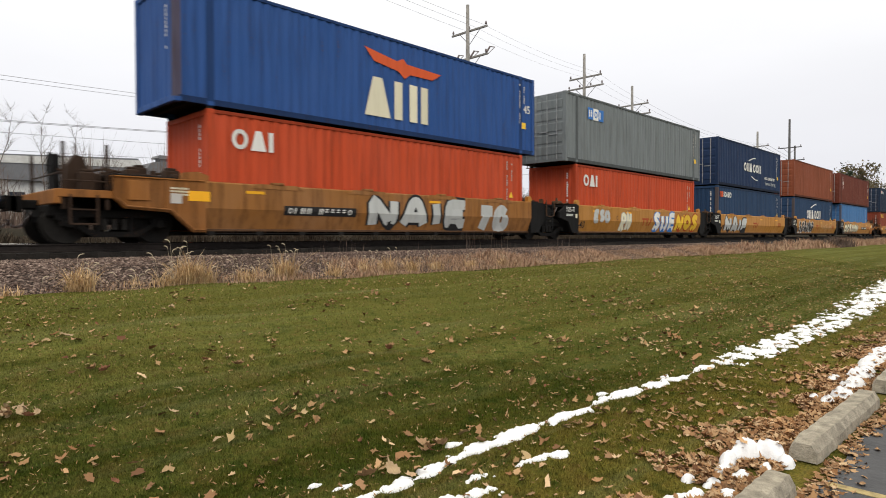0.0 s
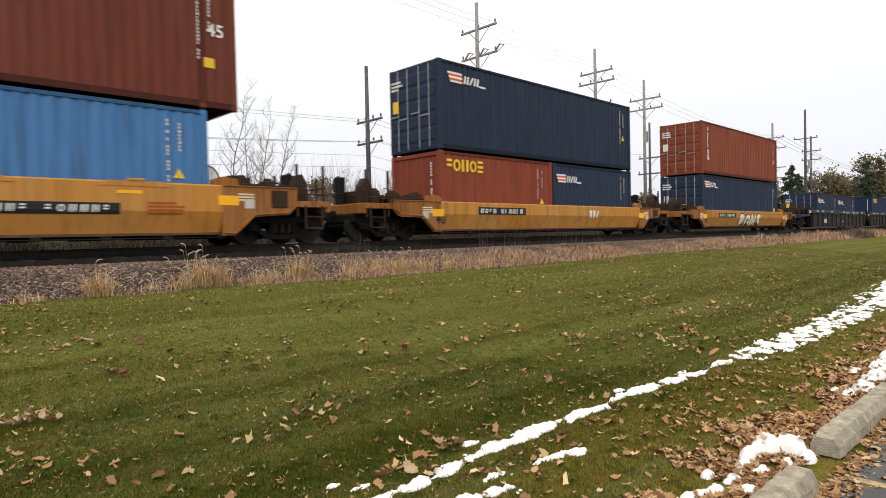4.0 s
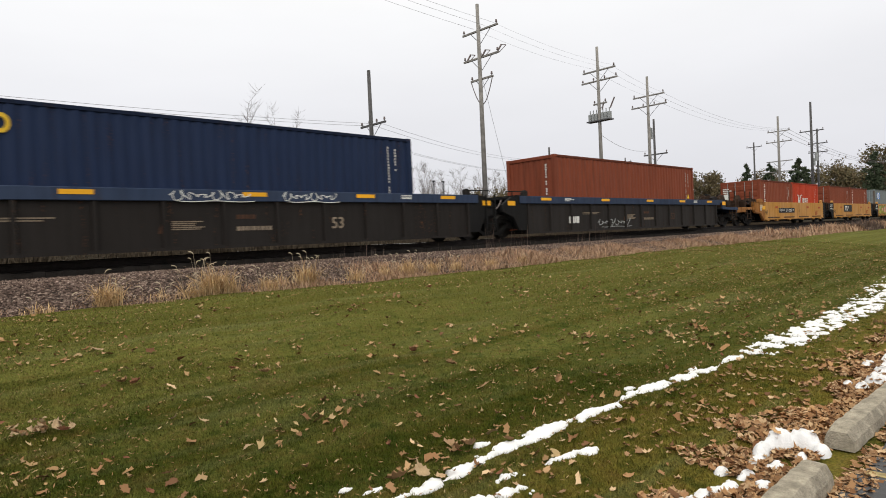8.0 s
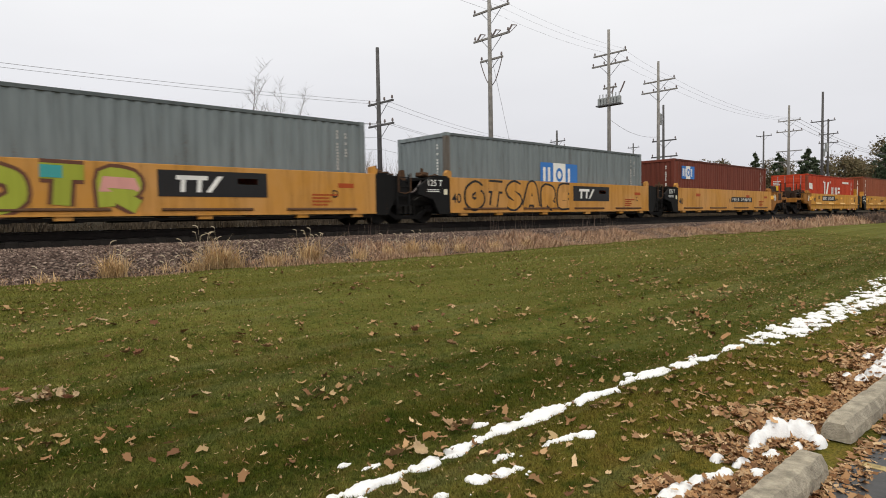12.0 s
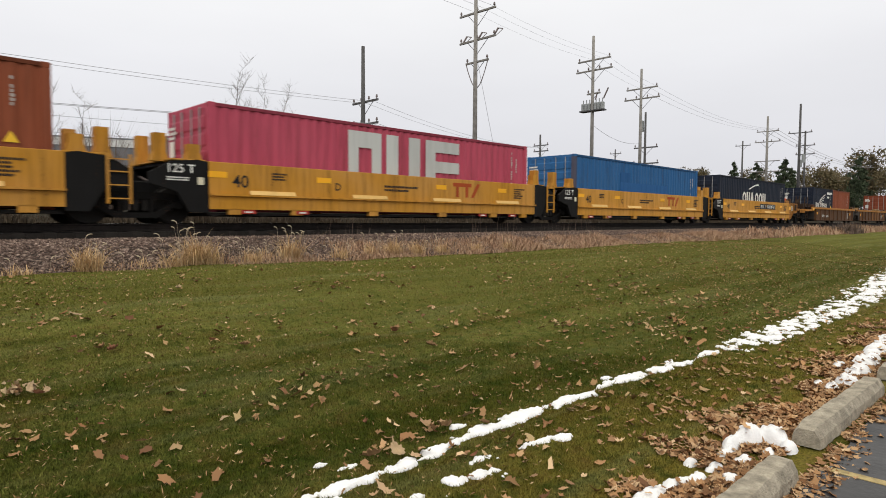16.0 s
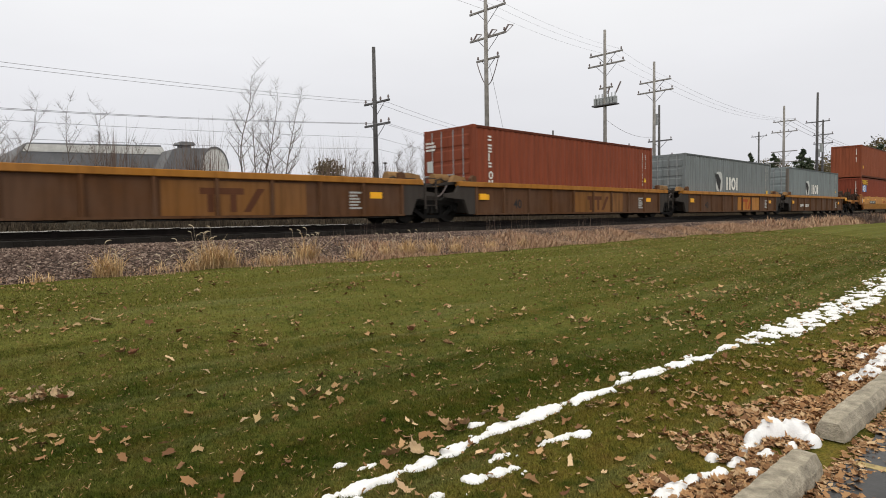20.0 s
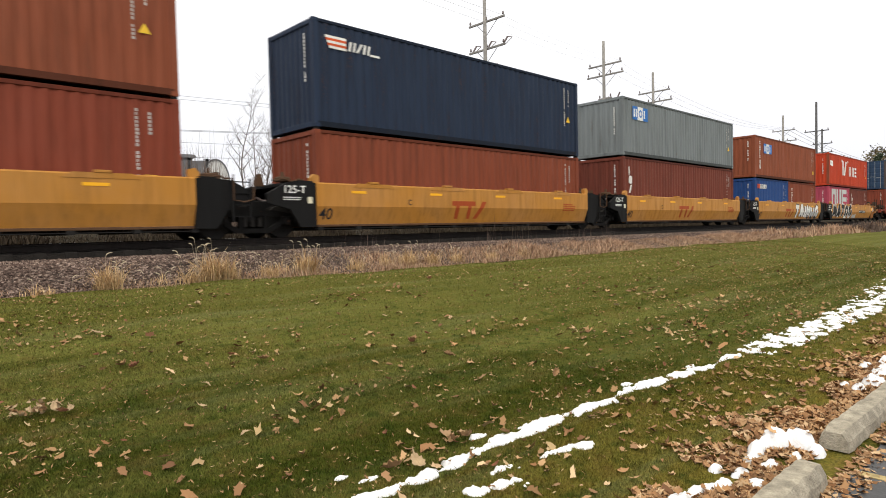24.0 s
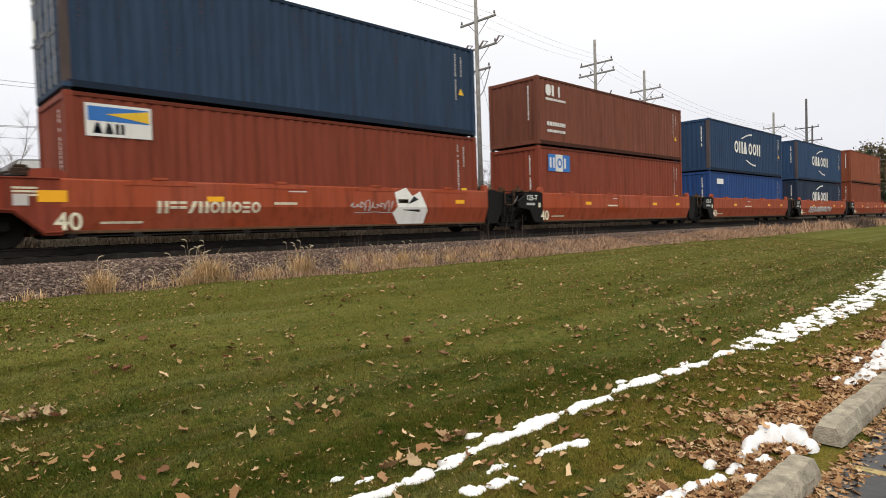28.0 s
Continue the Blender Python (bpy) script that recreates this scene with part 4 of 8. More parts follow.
STROKES = {
    # lines of points in a cell from -1 to 1
    "zig": [[(-0.8, -1), (-0.75, 1), (0.6, -0.9), (0.8, 1)]],
    "double": [[(-0.95, -1), (-0.75, 0.95), (-0.1, -0.5), (0.45, 0.95), (0.9, -1)]],
    "arch": [[(-0.85, -1), (-0.3, 0.9), (0.2, 0.9), (0.85, -1)], [(-0.5, -0.35), (0.5, -0.35)]],
    "bar": [[(-0.95, 0.85), (0.95, 0.8)], [(0.05, 0.7), (-0.1, -1)]],
    "ring": [[(0.0, 0.85), (-0.75, 0.4), (-0.75, -0.5), (0.0, -0.9), (0.75, -0.4), (0.7, 0.5), (0.0, 0.85)]],
    "hook": [[(0.75, 0.55), (0.1, 0.9), (-0.7, 0.4), (-0.7, -0.5), (0.0, -0.9), (0.75, -0.5), (0.7, -0.05), (0.15, -0.05)]],
    "snake": [[(0.8, 0.65), (0.0, 0.9), (-0.7, 0.5), (0.0, 0.0), (0.7, -0.45), (0.0, -0.9), (-0.85, -0.65)]],
    "cup": [[(-0.8, 0.9), (-0.7, -0.5), (0.0, -0.9), (0.65, -0.5), (0.8, 0.9)]],
    "comb": [[(0.85, 0.85), (-0.6, 0.8), (-0.7, -0.85), (0.85, -0.85)], [(-0.6, 0.0), (0.6, 0.02)]],
    "post": [[(0.0, 0.9), (0.05, -0.95)]],
    "flag": [[(-0.7, -1), (-0.7, 0.85), (0.5, 0.75), (0.55, 0.1), (-0.5, -0.05), (0.8, -1)]],
}


def eased(line, n=4):
    """A rounder line through the same points."""
    out, m = [], len(line)
    for j in range(n * (m - 1) + 1):
        i, f = divmod(j / n, 1)
        i = int(i)
        q = [line[min(m - 1, max(0, i + o))] for o in (-1, 0, 1, 2)]
        out.append(tuple(0.5 * (2 * q[1][c] + 0.7 * (q[2][c] - q[0][c]) * f + (2 * q[0][c] - 5 * q[1][c] + 4 * q[2][c] - q[3][c]) * f * f * 0.7 + (3 * q[1][c] - q[0][c] - 3 * q[2][c] + q[3][c]) * f ** 3 * 0.7 + 0.6 * (q[2][c] - q[1][c]) * f * f * (3 - 2 * f)) for c in (0, 1)))
    return out


def graffiti(ob, x, z, w, h, y, mats, seed, kinds=""):
    """Sprayed fat strokes and loops in one colour over a wider edging in another; kinds names the strokes cell by cell."""
    rng = random.Random(seed)
    kinds = kinds.split() if kinds else [rng.choice(list(STROKES)) for _ in range(max(2, round(w / (0.8 * h))))]
    cell = w / sum(0.45 if k == "post" else 1.0 for k in kinds)
    left, fat = x, min(0.30 * h, 0.30 * cell)
    for k, kind in enumerate(kinds):
        wide = cell * (0.45 if kind == "post" else 1.0)
        cx, lean, rise, tall = left + wide / 2, rng.uniform(-0.08, 0.14), rng.uniform(-0.04, 0.04), rng.uniform(0.9, 1.05)
        left += wide

        def at(px, pz):
            return (cx + px * (wide * 0.5 - 0.42 * fat) + lean * pz * h * 0.5, z + rise * h + pz * tall * (h * 0.5 - 0.5 * fat))
        lines = [[at(*q) for q in eased(pts)] for pts in STROKES[kind]]
        for lift, width, m in ((0.0, 1.5, mats[1]), (0.006, 1.0, mats[0])):
            for pts in lines:
                s = Shape()
                ribbon(s, [(px, min(z + 0.54 * h, max(z - 0.54 * h, pz))) for px, pz in pts], width * fat, y - lift - 0.0007 * (k % 3))
                part("graffiti", s, m, ob, "sprayed graffiti stroke")
        for j, m in enumerate(mats[2:4]):
            s = Shape()
            band = [(px, pz - 0.004) for px, pz in lines[0] if (abs(pz - z) < 0.16 * h if j == 0 else pz > z + 0.22 * h)]
            if len(band) > 2 and (j == 0 or k % 2 == 0):
                ribbon(s, band[:max(3, len(band) // 2)], 0.8 * fat, y - 0.013)
                part("graffiti", s, m, ob, "sprayed colour band")


def well_car(style, x, left, right, gap, marks=(), seed=0):
    """One well car; left and right: 'joint' (shared bogie) or 'end' (platform, own bogie, coupler). gap: from the well's end to the joint's pin."""
    d = STYLES[style]
    half, top, face = d["half"], d["top"], d["face"]
    mat = paint("car_" + style, d["rgb"], 0.65, 0.75, 0.6, 0.6 if style == "ribbed" else 0.25) if seed != 1 else paint("car_dirty", (0.29, 0.122, 0.030), 0.75, 0.95, 1.0, 0.3)
    ob = empty("well_car", pose(x, TRACK_Y, RAIL_TOP), f"{d['words']} steel well car carrying containers between its sides", "railway car", "cars of the train")
    TRAIN.append((ob, x))
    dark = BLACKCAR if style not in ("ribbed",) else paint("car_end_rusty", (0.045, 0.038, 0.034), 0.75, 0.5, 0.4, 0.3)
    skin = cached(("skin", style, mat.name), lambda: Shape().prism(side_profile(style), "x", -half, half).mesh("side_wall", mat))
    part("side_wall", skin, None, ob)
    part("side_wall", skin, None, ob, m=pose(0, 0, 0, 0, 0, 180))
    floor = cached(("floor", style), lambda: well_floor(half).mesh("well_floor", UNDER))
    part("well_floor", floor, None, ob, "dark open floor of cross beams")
    chord = {"ribbed": paint("chord_yellow", (0.36, 0.150, 0.022), 0.65, 0.6, 0.3, 0.2), "long": paint("chord_blue", (0.026, 0.042, 0.085), 0.65, 0.6, 0.2, 0.2)}.get(style)
    if chord:
        drop = 0.16 if style == "ribbed" else 0.27
        reach = half + (0.75 if style == "ribbed" else 0.4)
        me = cached(("chord", style), lambda: Shape().box(-reach, reach, -face - 0.03, -face + 0.20, top - drop, top, 0.012).mesh("top_chord", chord))
        for turn in (0, 180):
            part("top_chord", me, None, ob, "yellow-brown top chord" if style == "ribbed" else "dull blue top chord", m=pose(0, 0, 0, 0, 0, turn))
        rib = cached(("rib", style), lambda: Shape().prism([(-0.05, -face + 0.06), (-0.035, -face - 0.015), (0.035, -face - 0.015), (0.05, -face + 0.06)], "z", 0.25 if style == "ribbed" else 0.18, top - drop).mesh("side_rib", mat))
        n = 10 if style == "ribbed" else 13
        for k in range(n):
            rx = -half + 0.06 + k * (2 * half - 0.12) / (n - 1)
            for turn in (0, 180):
                part("side_rib", rib, None, ob, m=pose(rx if turn == 0 else -rx, 0, 0, 0, 0, turn))
    if style in ("tub", "red"):
        hump = cached(("hump", style, mat.name), lambda: Shape().prism([(-0.75, top - 0.10), (-0.55, top + 0.015), (0.55, top + 0.015), (0.75, top - 0.10)], "y", -face - 0.012, -face + 0.10).box(-0.16, 0.16, -face - 0.03, -face + 0.14, top + 0.01, top + 0.07, 0.01).mesh("lock_cover", mat))
        for rx in (-4.4, -1.5, 1.5, 4.4):
            part("lock_cover", hump, None, ob, m=pose(rx, 0, 0))
            part("lock_cover", hump, None, ob, m=pose(rx, 0, 0, 0, 0, 180))
    if style in ("tub", "red", "single"):
        seam = cached(("seam", style, mat.name), lambda: Shape().prism([(-0.012, -face - 0.004), (0.012, -face - 0.004), (0.018, -face + 0.02), (-0.018, -face + 0.02)], "z", 0.80, top - 0.04).mesh("weld_seam", mat))
        lip = cached(("lip", style), lambda: Shape().prism([(-face + FOLD - 0.03, 0.22), (-face + FOLD - 0.03, 0.31), (-face + FOLD, 0.325), (-face + FOLD + 0.03, 0.31), (-face + FOLD + 0.03, 0.22)], "x", -half, half).mesh("bottom_lip", paint("lip_rust", (0.10, 0.050, 0.024), 0.8, 0.7, 0.8, 0.3)))
        for turn in (0, 180):
            part("bottom_lip", lip, None, ob, "rust-stained bottom lip", m=pose(0, 0, 0, 0, 0, turn))
            for rx in (-5.4, -2.95, 0.0, 2.95, 5.4):
                part("weld_seam", seam, None, ob, m=pose(rx, 0, 0, 0, 0, turn))
    if style == "ledge":
        shelf = cached("shelf", lambda: Shape().prism([(-face - 0.075, 0.70), (-face, 0.70), (-face, 0.80), (-face - 0.012, 0.80)], "x", -0.62, 0.62).mesh("step_plate", paint("step_plate", (0.66, 0.42, 0.14), 0.6, 0.3, 0.1, 0.1)))
        for rx in (-4.6, -1.55, 1.55, 4.6):
            part("step_plate", shelf, None, ob, m=pose(rx, 0, 0))
            part("step_plate", shelf, None, ob, m=pose(rx, 0, 0, 0, 0, 180))
        tag = cached("tag", lambda: Shape().box(-0.19, 0.19, -face - 0.012, -face + 0.03, 0.235, 0.325, 0.008).mesh("side_reflector", paint("reflector_red", (0.34, 0.03, 0.02), 0.4, 0.3, 0.1, 0.1)))
        dash = cached("tagdash", lambda: Shape().box(-0.10, 0.10, -face - 0.016, -face - 0.012, 0.262, 0.298).mesh("reflector_bar", WHITE))
        for rx in (-5.25, -3.75, 3.3, 4.9):
            o = part("side_reflector", tag, None, ob, "red reflector with a white bar", m=pose(rx, 0, 0))
            part("reflector_bar", dash, None, o)
    if style == "plate":
        rust = paint("lip_rust", (0.10, 0.050, 0.024), 0.8, 0.7, 0.8, 0.3)
        strip_mesh = cached("stiffener", lambda: Shape().prism([(-face - 0.035, 0.415), (-face - 0.035, 0.44), (-face, 0.47), (-face, 0.40)], "x", -1.05, 1.05).mesh("side_stiffener", rust))
        for rx in (-4.6, -1.6, 1.5, 4.5):
            for turn in (0, 180):
                part("side_stiffener", strip_mesh, None, ob, "rust-streaked stiffening strip", m=pose(rx, 0, 0, 0, 0, turn))
    if style in ("ledge", "plate"):
        foot = cached(("foot", style), lambda: Shape().box(-0.16, 0.16, -face + 0.0, -face + 0.14, 0.21, 0.36, 0.01).mesh("floor_bracket", mat))
        for rx in (-5.6, -3.9, -1.4, 1.4, 3.9, 5.6):
            part("floor_bracket", foot, None, ob, m=pose(rx, 0, 0))
            part("floor_bracket", foot, None, ob, m=pose(rx, 0, 0, 0, 0, 180))
    for sgn, kind in ((-1, left), (1, right)):
        if kind == "joint":
            joint_end(ob, style, sgn, half, top, face, gap, mat, dark)
        else:
            platform_end(ob, style, sgn, half, top, face, mat, dark, x)
    if right == "joint":
        bogie(ob, half + gap, x)
    for made in marks:
        made(ob, -half, top, (-face + 0.054) if chord else (-face - 0.004))
    if style in ("tub", "red", "single"):
        draped(ob, half, face)
    return ob


def on_chord(made):
    """Moves a mark from the side panel out to the chord above it."""
    return lambda ob, x0, top, y: made(ob, x0, top, y - 0.088)


def lifted(made):
    return lambda ob, x0, top, y: made(ob, x0, top, y - 0.004)


def well_floor(half):
    s = Shape()
    k = -half + 0.1
    while k < half:
        s.box(k, k + 0.16, -1.38, 1.38, 0.17, 0.26, 0.01)
        k += 1.24
    return s.box(-half, half, -1.36, -1.1, 0.20, 0.265).box(-half, half, 1.1, 1.36, 0.20, 0.265)


def flip(pts, sgn):
    return [(sgn * a, b) for a, b in pts]


def joint_end(ob, style, sgn, half, top, face, gap, mat, dark):
    """The black end frame over a shared bogie, with steps, posts and the load mark."""
    reach = gap - 0.16
    yb = -face + 0.02
    prof = [(half, 0.26), (half, top - 0.02), (half + 0.25, top + 0.02), (half + 0.62 * reach, top - 0.04), (half + reach, top - 0.32), (half + reach, top - 0.55), (half + 0.55 * reach, 0.72), (half + 0.34 * reach, 0.26)]
    if style == "ribbed":
        prof = [(half, 0.24), (half, top - 0.13), (half + 0.75, top - 0.13), (half + 0.9, 0.95), (half + reach, 0.90), (half + reach, 0.78), (half + 0.5, 0.72), (half + 0.3, 0.24)]
    s = Shape().prism(flip(prof, sgn), "y", yb, yb + 0.10)
    both = s.mesh("end_plate", dark)
    part("end_plate", both, None, ob, "black end plate")
    far = Shape().prism(flip(prof, sgn), "y", -yb - 0.10, -yb)
    part("end_plate", far, dark, ob, "black end plate")
    deck = Shape().box(min(sgn * half, sgn * (half + 0.55 * reach)), max(sgn * half, sgn * (half + 0.55 * reach)), -face + 0.13, face - 0.13, top - 0.10, top - 0.02, 0.01)
    a, b = sorted((sgn * half, sgn * (half + reach)))
    deck.box(a, b, -0.4, 0.4, 0.66, 0.98, 0.03)
    deck.box(*sorted((sgn * (half - 0.0), sgn * (half + 0.10))), -face + 0.13, face - 0.13, 0.3, top - 0.1)
    part("end_deck", deck, dark, ob)
    bracket = paint("car_" + style, STYLES[style]["rgb"])
    if sgn > 0:
        px = half + 0.78 * reach
        lad = Shape()
        for q in (px - 0.24, px + 0.20):
            lad.box(q - 0.022, q + 0.022, yb - 0.05, yb - 0.01, 0.42, top + 0.02)
        for z in (0.52, 0.80, 1.08, 1.34):
            lad.box(px - 0.24, px + 0.20, yb - 0.045, yb - 0.015, z, z + 0.025)
        part("ladder", lad, bracket if style == "ledge" else dark, ob, "side ladder")
        for q in (px - 0.26, px + 0.22):
            part("post", Shape().tube((q, face - 0.5, top - 0.05), (q, face - 0.5, top + 0.72), 0.026, n=6).box(q - 0.05, q + 0.05, face - 0.53, face - 0.47, top + 0.68, top + 0.74), dark, ob, "upright rod")
    hose = Shape().pipe([(sgn * (half + 0.5 * reach * (1 + k / 8)), -0.9, top - 0.05 - 0.42 * math.sin(math.pi * k / 8 * 0.7)) for k in range(9)], 0.025, 6)
    part("brake_hose", hose, MAT_CERAMIC, ob, "black rubber brake hose")
    if style == "ledge":
        for k, (q, yy, zt) in enumerate(((0.20, -1.2, 0.38), (0.66, -0.8, 0.62), (0.50, 0.9, 0.72))):
            cx = sgn * (half + q * reach)
            part("corner_guide", Shape().prism([(cx - 0.20, top - 0.02), (cx + 0.20, top - 0.02), (cx + 0.13, top + 0.20), (cx + 0.13, top + zt), (cx - 0.13, top + zt), (cx - 0.13, top + 0.20)], "y", yy - 0.13, yy + 0.13), bracket, ob, "yellow upright corner guide")
        part("walkway", Shape().box(*sorted((sgn * half, sgn * (half + 0.6 * reach))), -face + 0.15, face - 0.15, top - 0.01, top + 0.03, 0.008), bracket, ob, "yellow end walkway")
    else:
        part("cross_walk", Shape().box(*sorted((sgn * (half + 0.08), sgn * (half + 0.5))), -face + 0.05, face - 0.05, top + 0.005, top + 0.035), dark, ob, "dark grated walkway")
        part("corner_guide", Shape().prism(flip([(half - 0.12, top - 0.02), (half + 0.12, top - 0.02), (half + 0.12, top + 0.12), (half + 0.02, top + 0.22), (half - 0.12, top + 0.18)], sgn), "y", -face + 0.06, -face + 0.2), bracket, ob, "rusty corner guide")
    if style in ("tub", "plate", "red"):
        rusty = paint("joint_rust", (0.085, 0.045, 0.024), 0.8, 0.7, 0.8, 0.3)
        cx = half + 0.42 * reach
        part("brake_valve", Shape().box(*sorted((sgn * (cx - 0.16), sgn * (cx + 0.16))), -0.95, -0.62, top + 0.03, top + 0.17, 0.03).tube((sgn * cx, -0.78, top + 0.16), (sgn * cx, -0.78, top + 0.30), 0.055, 0.04, n=8), rusty, ob, "rusty brake valve")
        part("lever_stand", Shape().prism(flip([(cx + 0.30, top - 0.06), (cx + 0.52, top - 0.06), (cx + 0.46, top + 0.26), (cx + 0.36, top + 0.26)], sgn), "y", -0.35, -0.22), rusty, ob, "rusty lever stand")
        part("air_line", Shape().pipe([(sgn * (half + 0.1 + 0.13 * k), -1.05 + 0.04 * math.sin(2.2 * k), top + 0.07 + 0.035 * math.sin(1.7 * k)) for k in range(8)], 0.026, 6), rusty, ob, "rusty air line")
        if sgn > 0:
            part("loop_rail", Shape().pipe([(half + 0.62 * reach, yb - 0.06, top + 0.10), (half + 0.62 * reach, yb - 0.06, 0.92), (half + 0.80 * reach, yb - 0.07, 0.88), (half + 0.97 * reach, yb - 0.06, 0.94), (half + 0.99 * reach, yb - 0.05, top + 0.06)], 0.02, 6), rusty, ob, "bent rusty grab rail")
    if style == "ribbed":
        tan = paint("tan_tank", (0.24, 0.135, 0.055), 0.7, 0.6, 0.4, 0.2)
        cx = sgn * (half + 0.55)
        part("air_tank", Shape().tube((cx - 0.32, -0.35, top + 0.14), (cx + 0.32, -0.35, top + 0.14), 0.17, n=12).box(cx - 0.2, cx - 0.1, -0.5, -0.2, top - 0.12, top + 0.1).box(cx + 0.1, cx + 0.2, -0.5, -0.2, top - 0.12, top + 0.1), tan, ob, "dusty tan air tank")
        part("corner_bracket", Shape().prism([(cx - 0.45, top - 0.02), (cx + 0.25, top - 0.02), (cx + 0.15, top + 0.14), (cx - 0.3, top + 0.2)], "y", -face + 0.1, -face + 0.28), tan, ob, "dusty tan bracket")
        part("brake_pipe", Shape().pipe([(cx - 0.6 + 0.15 * k, -0.9, top + 0.06 + 0.05 * math.sin(1.9 * k)) for k in range(9)], 0.024, 6), dark, ob, "dark brake pipe")
    if style == "long":
        cx = sgn * (half + 0.85)
        low_mark(ob, Shape().box(cx - 0.2, cx + 0.2, yb - 0.008, yb - 0.004, top - 0.34, top - 0.18), REFLECT, "orange reflector")
        part("handrail", Shape().tube((sgn * half, yb + 0.05, top + 0.16), (sgn * (half + reach * 0.8), yb + 0.05, top + 0.16), 0.02, n=5).tube((sgn * half, yb + 0.05, top - 0.03), (sgn * half, yb + 0.05, top + 0.16), 0.02, n=5).tube((sgn * (half + reach * 0.55), yb + 0.05, top - 0.05), (sgn * (half + reach * 0.55), yb + 0.05, top + 0.16), 0.02, n=5), dark, ob, "low dark handrail")
    if sgn < 0 and style != "long":
        y = yb - 0.004
        if style == "ribbed":
            low_mark(ob, Shape().box(-half - 0.0 + 0.22, -half + 0.52, -face - 0.004, -face + 0.06, 0.72, 0.92), REFLECT, "orange reflector")
        else:
            lettered(ob, "125 T" if style in ("plate", "ledge") else "125-T", -half - 0.96, top - 0.29, 0.27, WHITE, y)
            part("stencilled_lines", bars(-half - 0.95, top - 0.42, 0.5, 0.03, y, 2), WHITE, ob, "small stencilled lines")
            low_mark(ob, Shape().box(-half - 0.26, -half - 0.12, y - 0.003, y, top - 0.55, top - 0.38), CREAM, "pale square")


def platform_end(ob, style, sgn, half, top, face, mat, dark, x):
    """An outer end: side sills over the bogie, deck, posts, hand brake and coupler."""
    t = top - 0.02
    mat = paint("end_" + style, tuple(k * c + 0.002 for k, c in zip((0.62, 0.53, 0.6), STYLES[style]["rgb"])), 0.75, 0.95, 1.0, 0.3)
    if style in ("ribbed", "long"):
        prof = [(half - 0.02, t - 0.14), (half + 0.75, t - 0.14), (half + 0.8, 0.98), (half + 3.0, 0.92), (half + 3.0, 1.06), (half + 1.2, 1.10), (half + 1.2, t), (half - 0.02, t)]
        fill = {"ribbed": "chord_yellow", "long": "chord_blue"}[style]
        sill = MATS[fill]
    else:
        prof = [(half, 0.24), (half + 0.30, 0.24), (half + 0.80, 0.68), (half + 1.75, 0.74), (half + 1.95, 0.93), (half + 2.0, t), (half, t)]
        sill = mat
    for y0 in (-face + 0.0, face - 0.09):
        part("end_sill", Shape().prism(flip(prof, sgn), "y", y0, y0 + 0.09), sill, ob)
    deck = Shape().box(*sorted((sgn * half, sgn * (half + 2.95))), -face + 0.12, face - 0.12, 1.00, 1.07, 0.01)
    deck.box(*sorted((sgn * half, sgn * (half + 0.10))), -face + 0.13, face - 0.13, 0.3, t)
    deck.box(*sorted((sgn * half, sgn * (half + 3.0))), -0.35, 0.35, 0.68, 1.0, 0.03)
    part("end_deck", deck, dark, ob)
    part("end_beam", Shape().box(*sorted((sgn * (half + 1.95), sgn * (half + 2.98))), -face + 0.05, -face + 0.18, 0.94, 1.10, 0.01).box(*sorted((sgn * (half + 2.9), sgn * (half + 3.02))), -face + 0.06, face - 0.06, 0.80, 1.10, 0.02), sill, ob)
    part("cross_walk", Shape().box(*sorted((sgn * (half + 0.1), sgn * (half + 1.9))), -face + 0.3, face - 0.3, t + 0.05, t + 0.09, 0.008), dark, ob, "dark grated walkway")
    part("corner_guide", Shape().prism(flip([(half - 0.15, t), (half + 0.5, t), (half + 0.45, t + 0.2), (half + 0.1, t + 0.24), (half - 0.15, t + 0.16)], sgn), "y", -face + 0.15, -face + 0.32), mat, ob, "rusty corner guide")
    GEAR = paint("rusty_gear", (0.040, 0.023, 0.015), 0.8, 0.6, 0.5, 0.3)
    part("equipment_box", Shape().box(*sorted((sgn * (half + 1.9), sgn * (half + 2.5))), -0.6, 0.3, 1.07, 1.52, 0.03), GEAR, ob, "rusty brake equipment box")
    part("air_tank", Shape().tube((sgn * (half + 1.2), 0.2, 1.35), (sgn * (half + 1.9), 0.2, 1.35), 0.2, n=12), dark, ob, "dark air tank")
    for q, yy, zt in ((2.05, -face + 0.12, 2.05), (2.85, -face + 0.12, 2.05), (2.85, face - 0.3, 2.0), (2.05, face - 0.3, 1.95)):
        cx = sgn * (half + q)
        part("post", Shape().box(cx - 0.03, cx + 0.03, yy - 0.03, yy + 0.03, 0.7, zt, 0.005), GEAR, ob, "upright handrail post")
    rail = Shape().tube((sgn * (half + 2.05), -face + 0.12, 1.28), (sgn * (half + 2.85), -face + 0.12, 1.28), 0.018, n=5).tube((sgn * (half + 2.85), -face + 0.12, 1.45), (sgn * (half + 2.85), face - 0.3, 1.45), 0.018, n=5)
    part("handrail", rail, GEAR, ob, "thin end handrail")
    for k, (q, yy, zz, rr) in enumerate(((0.5, -1.1, t + 0.16, 0.055), (0.95, -0.9, t + 0.14, 0.07), (1.5, -0.7, t + 0.12, 0.05))):
        part("brake_valve", Shape().box(sgn * (half + q) - 0.12, sgn * (half + q) + 0.12, yy - 0.1, yy + 0.1, t + 0.02, zz, 0.02).tube((sgn * (half + q), yy, zz - 0.03), (sgn * (half + q), yy, zz + 0.09), rr, n=8), GEAR, ob, "rusty brake valve")
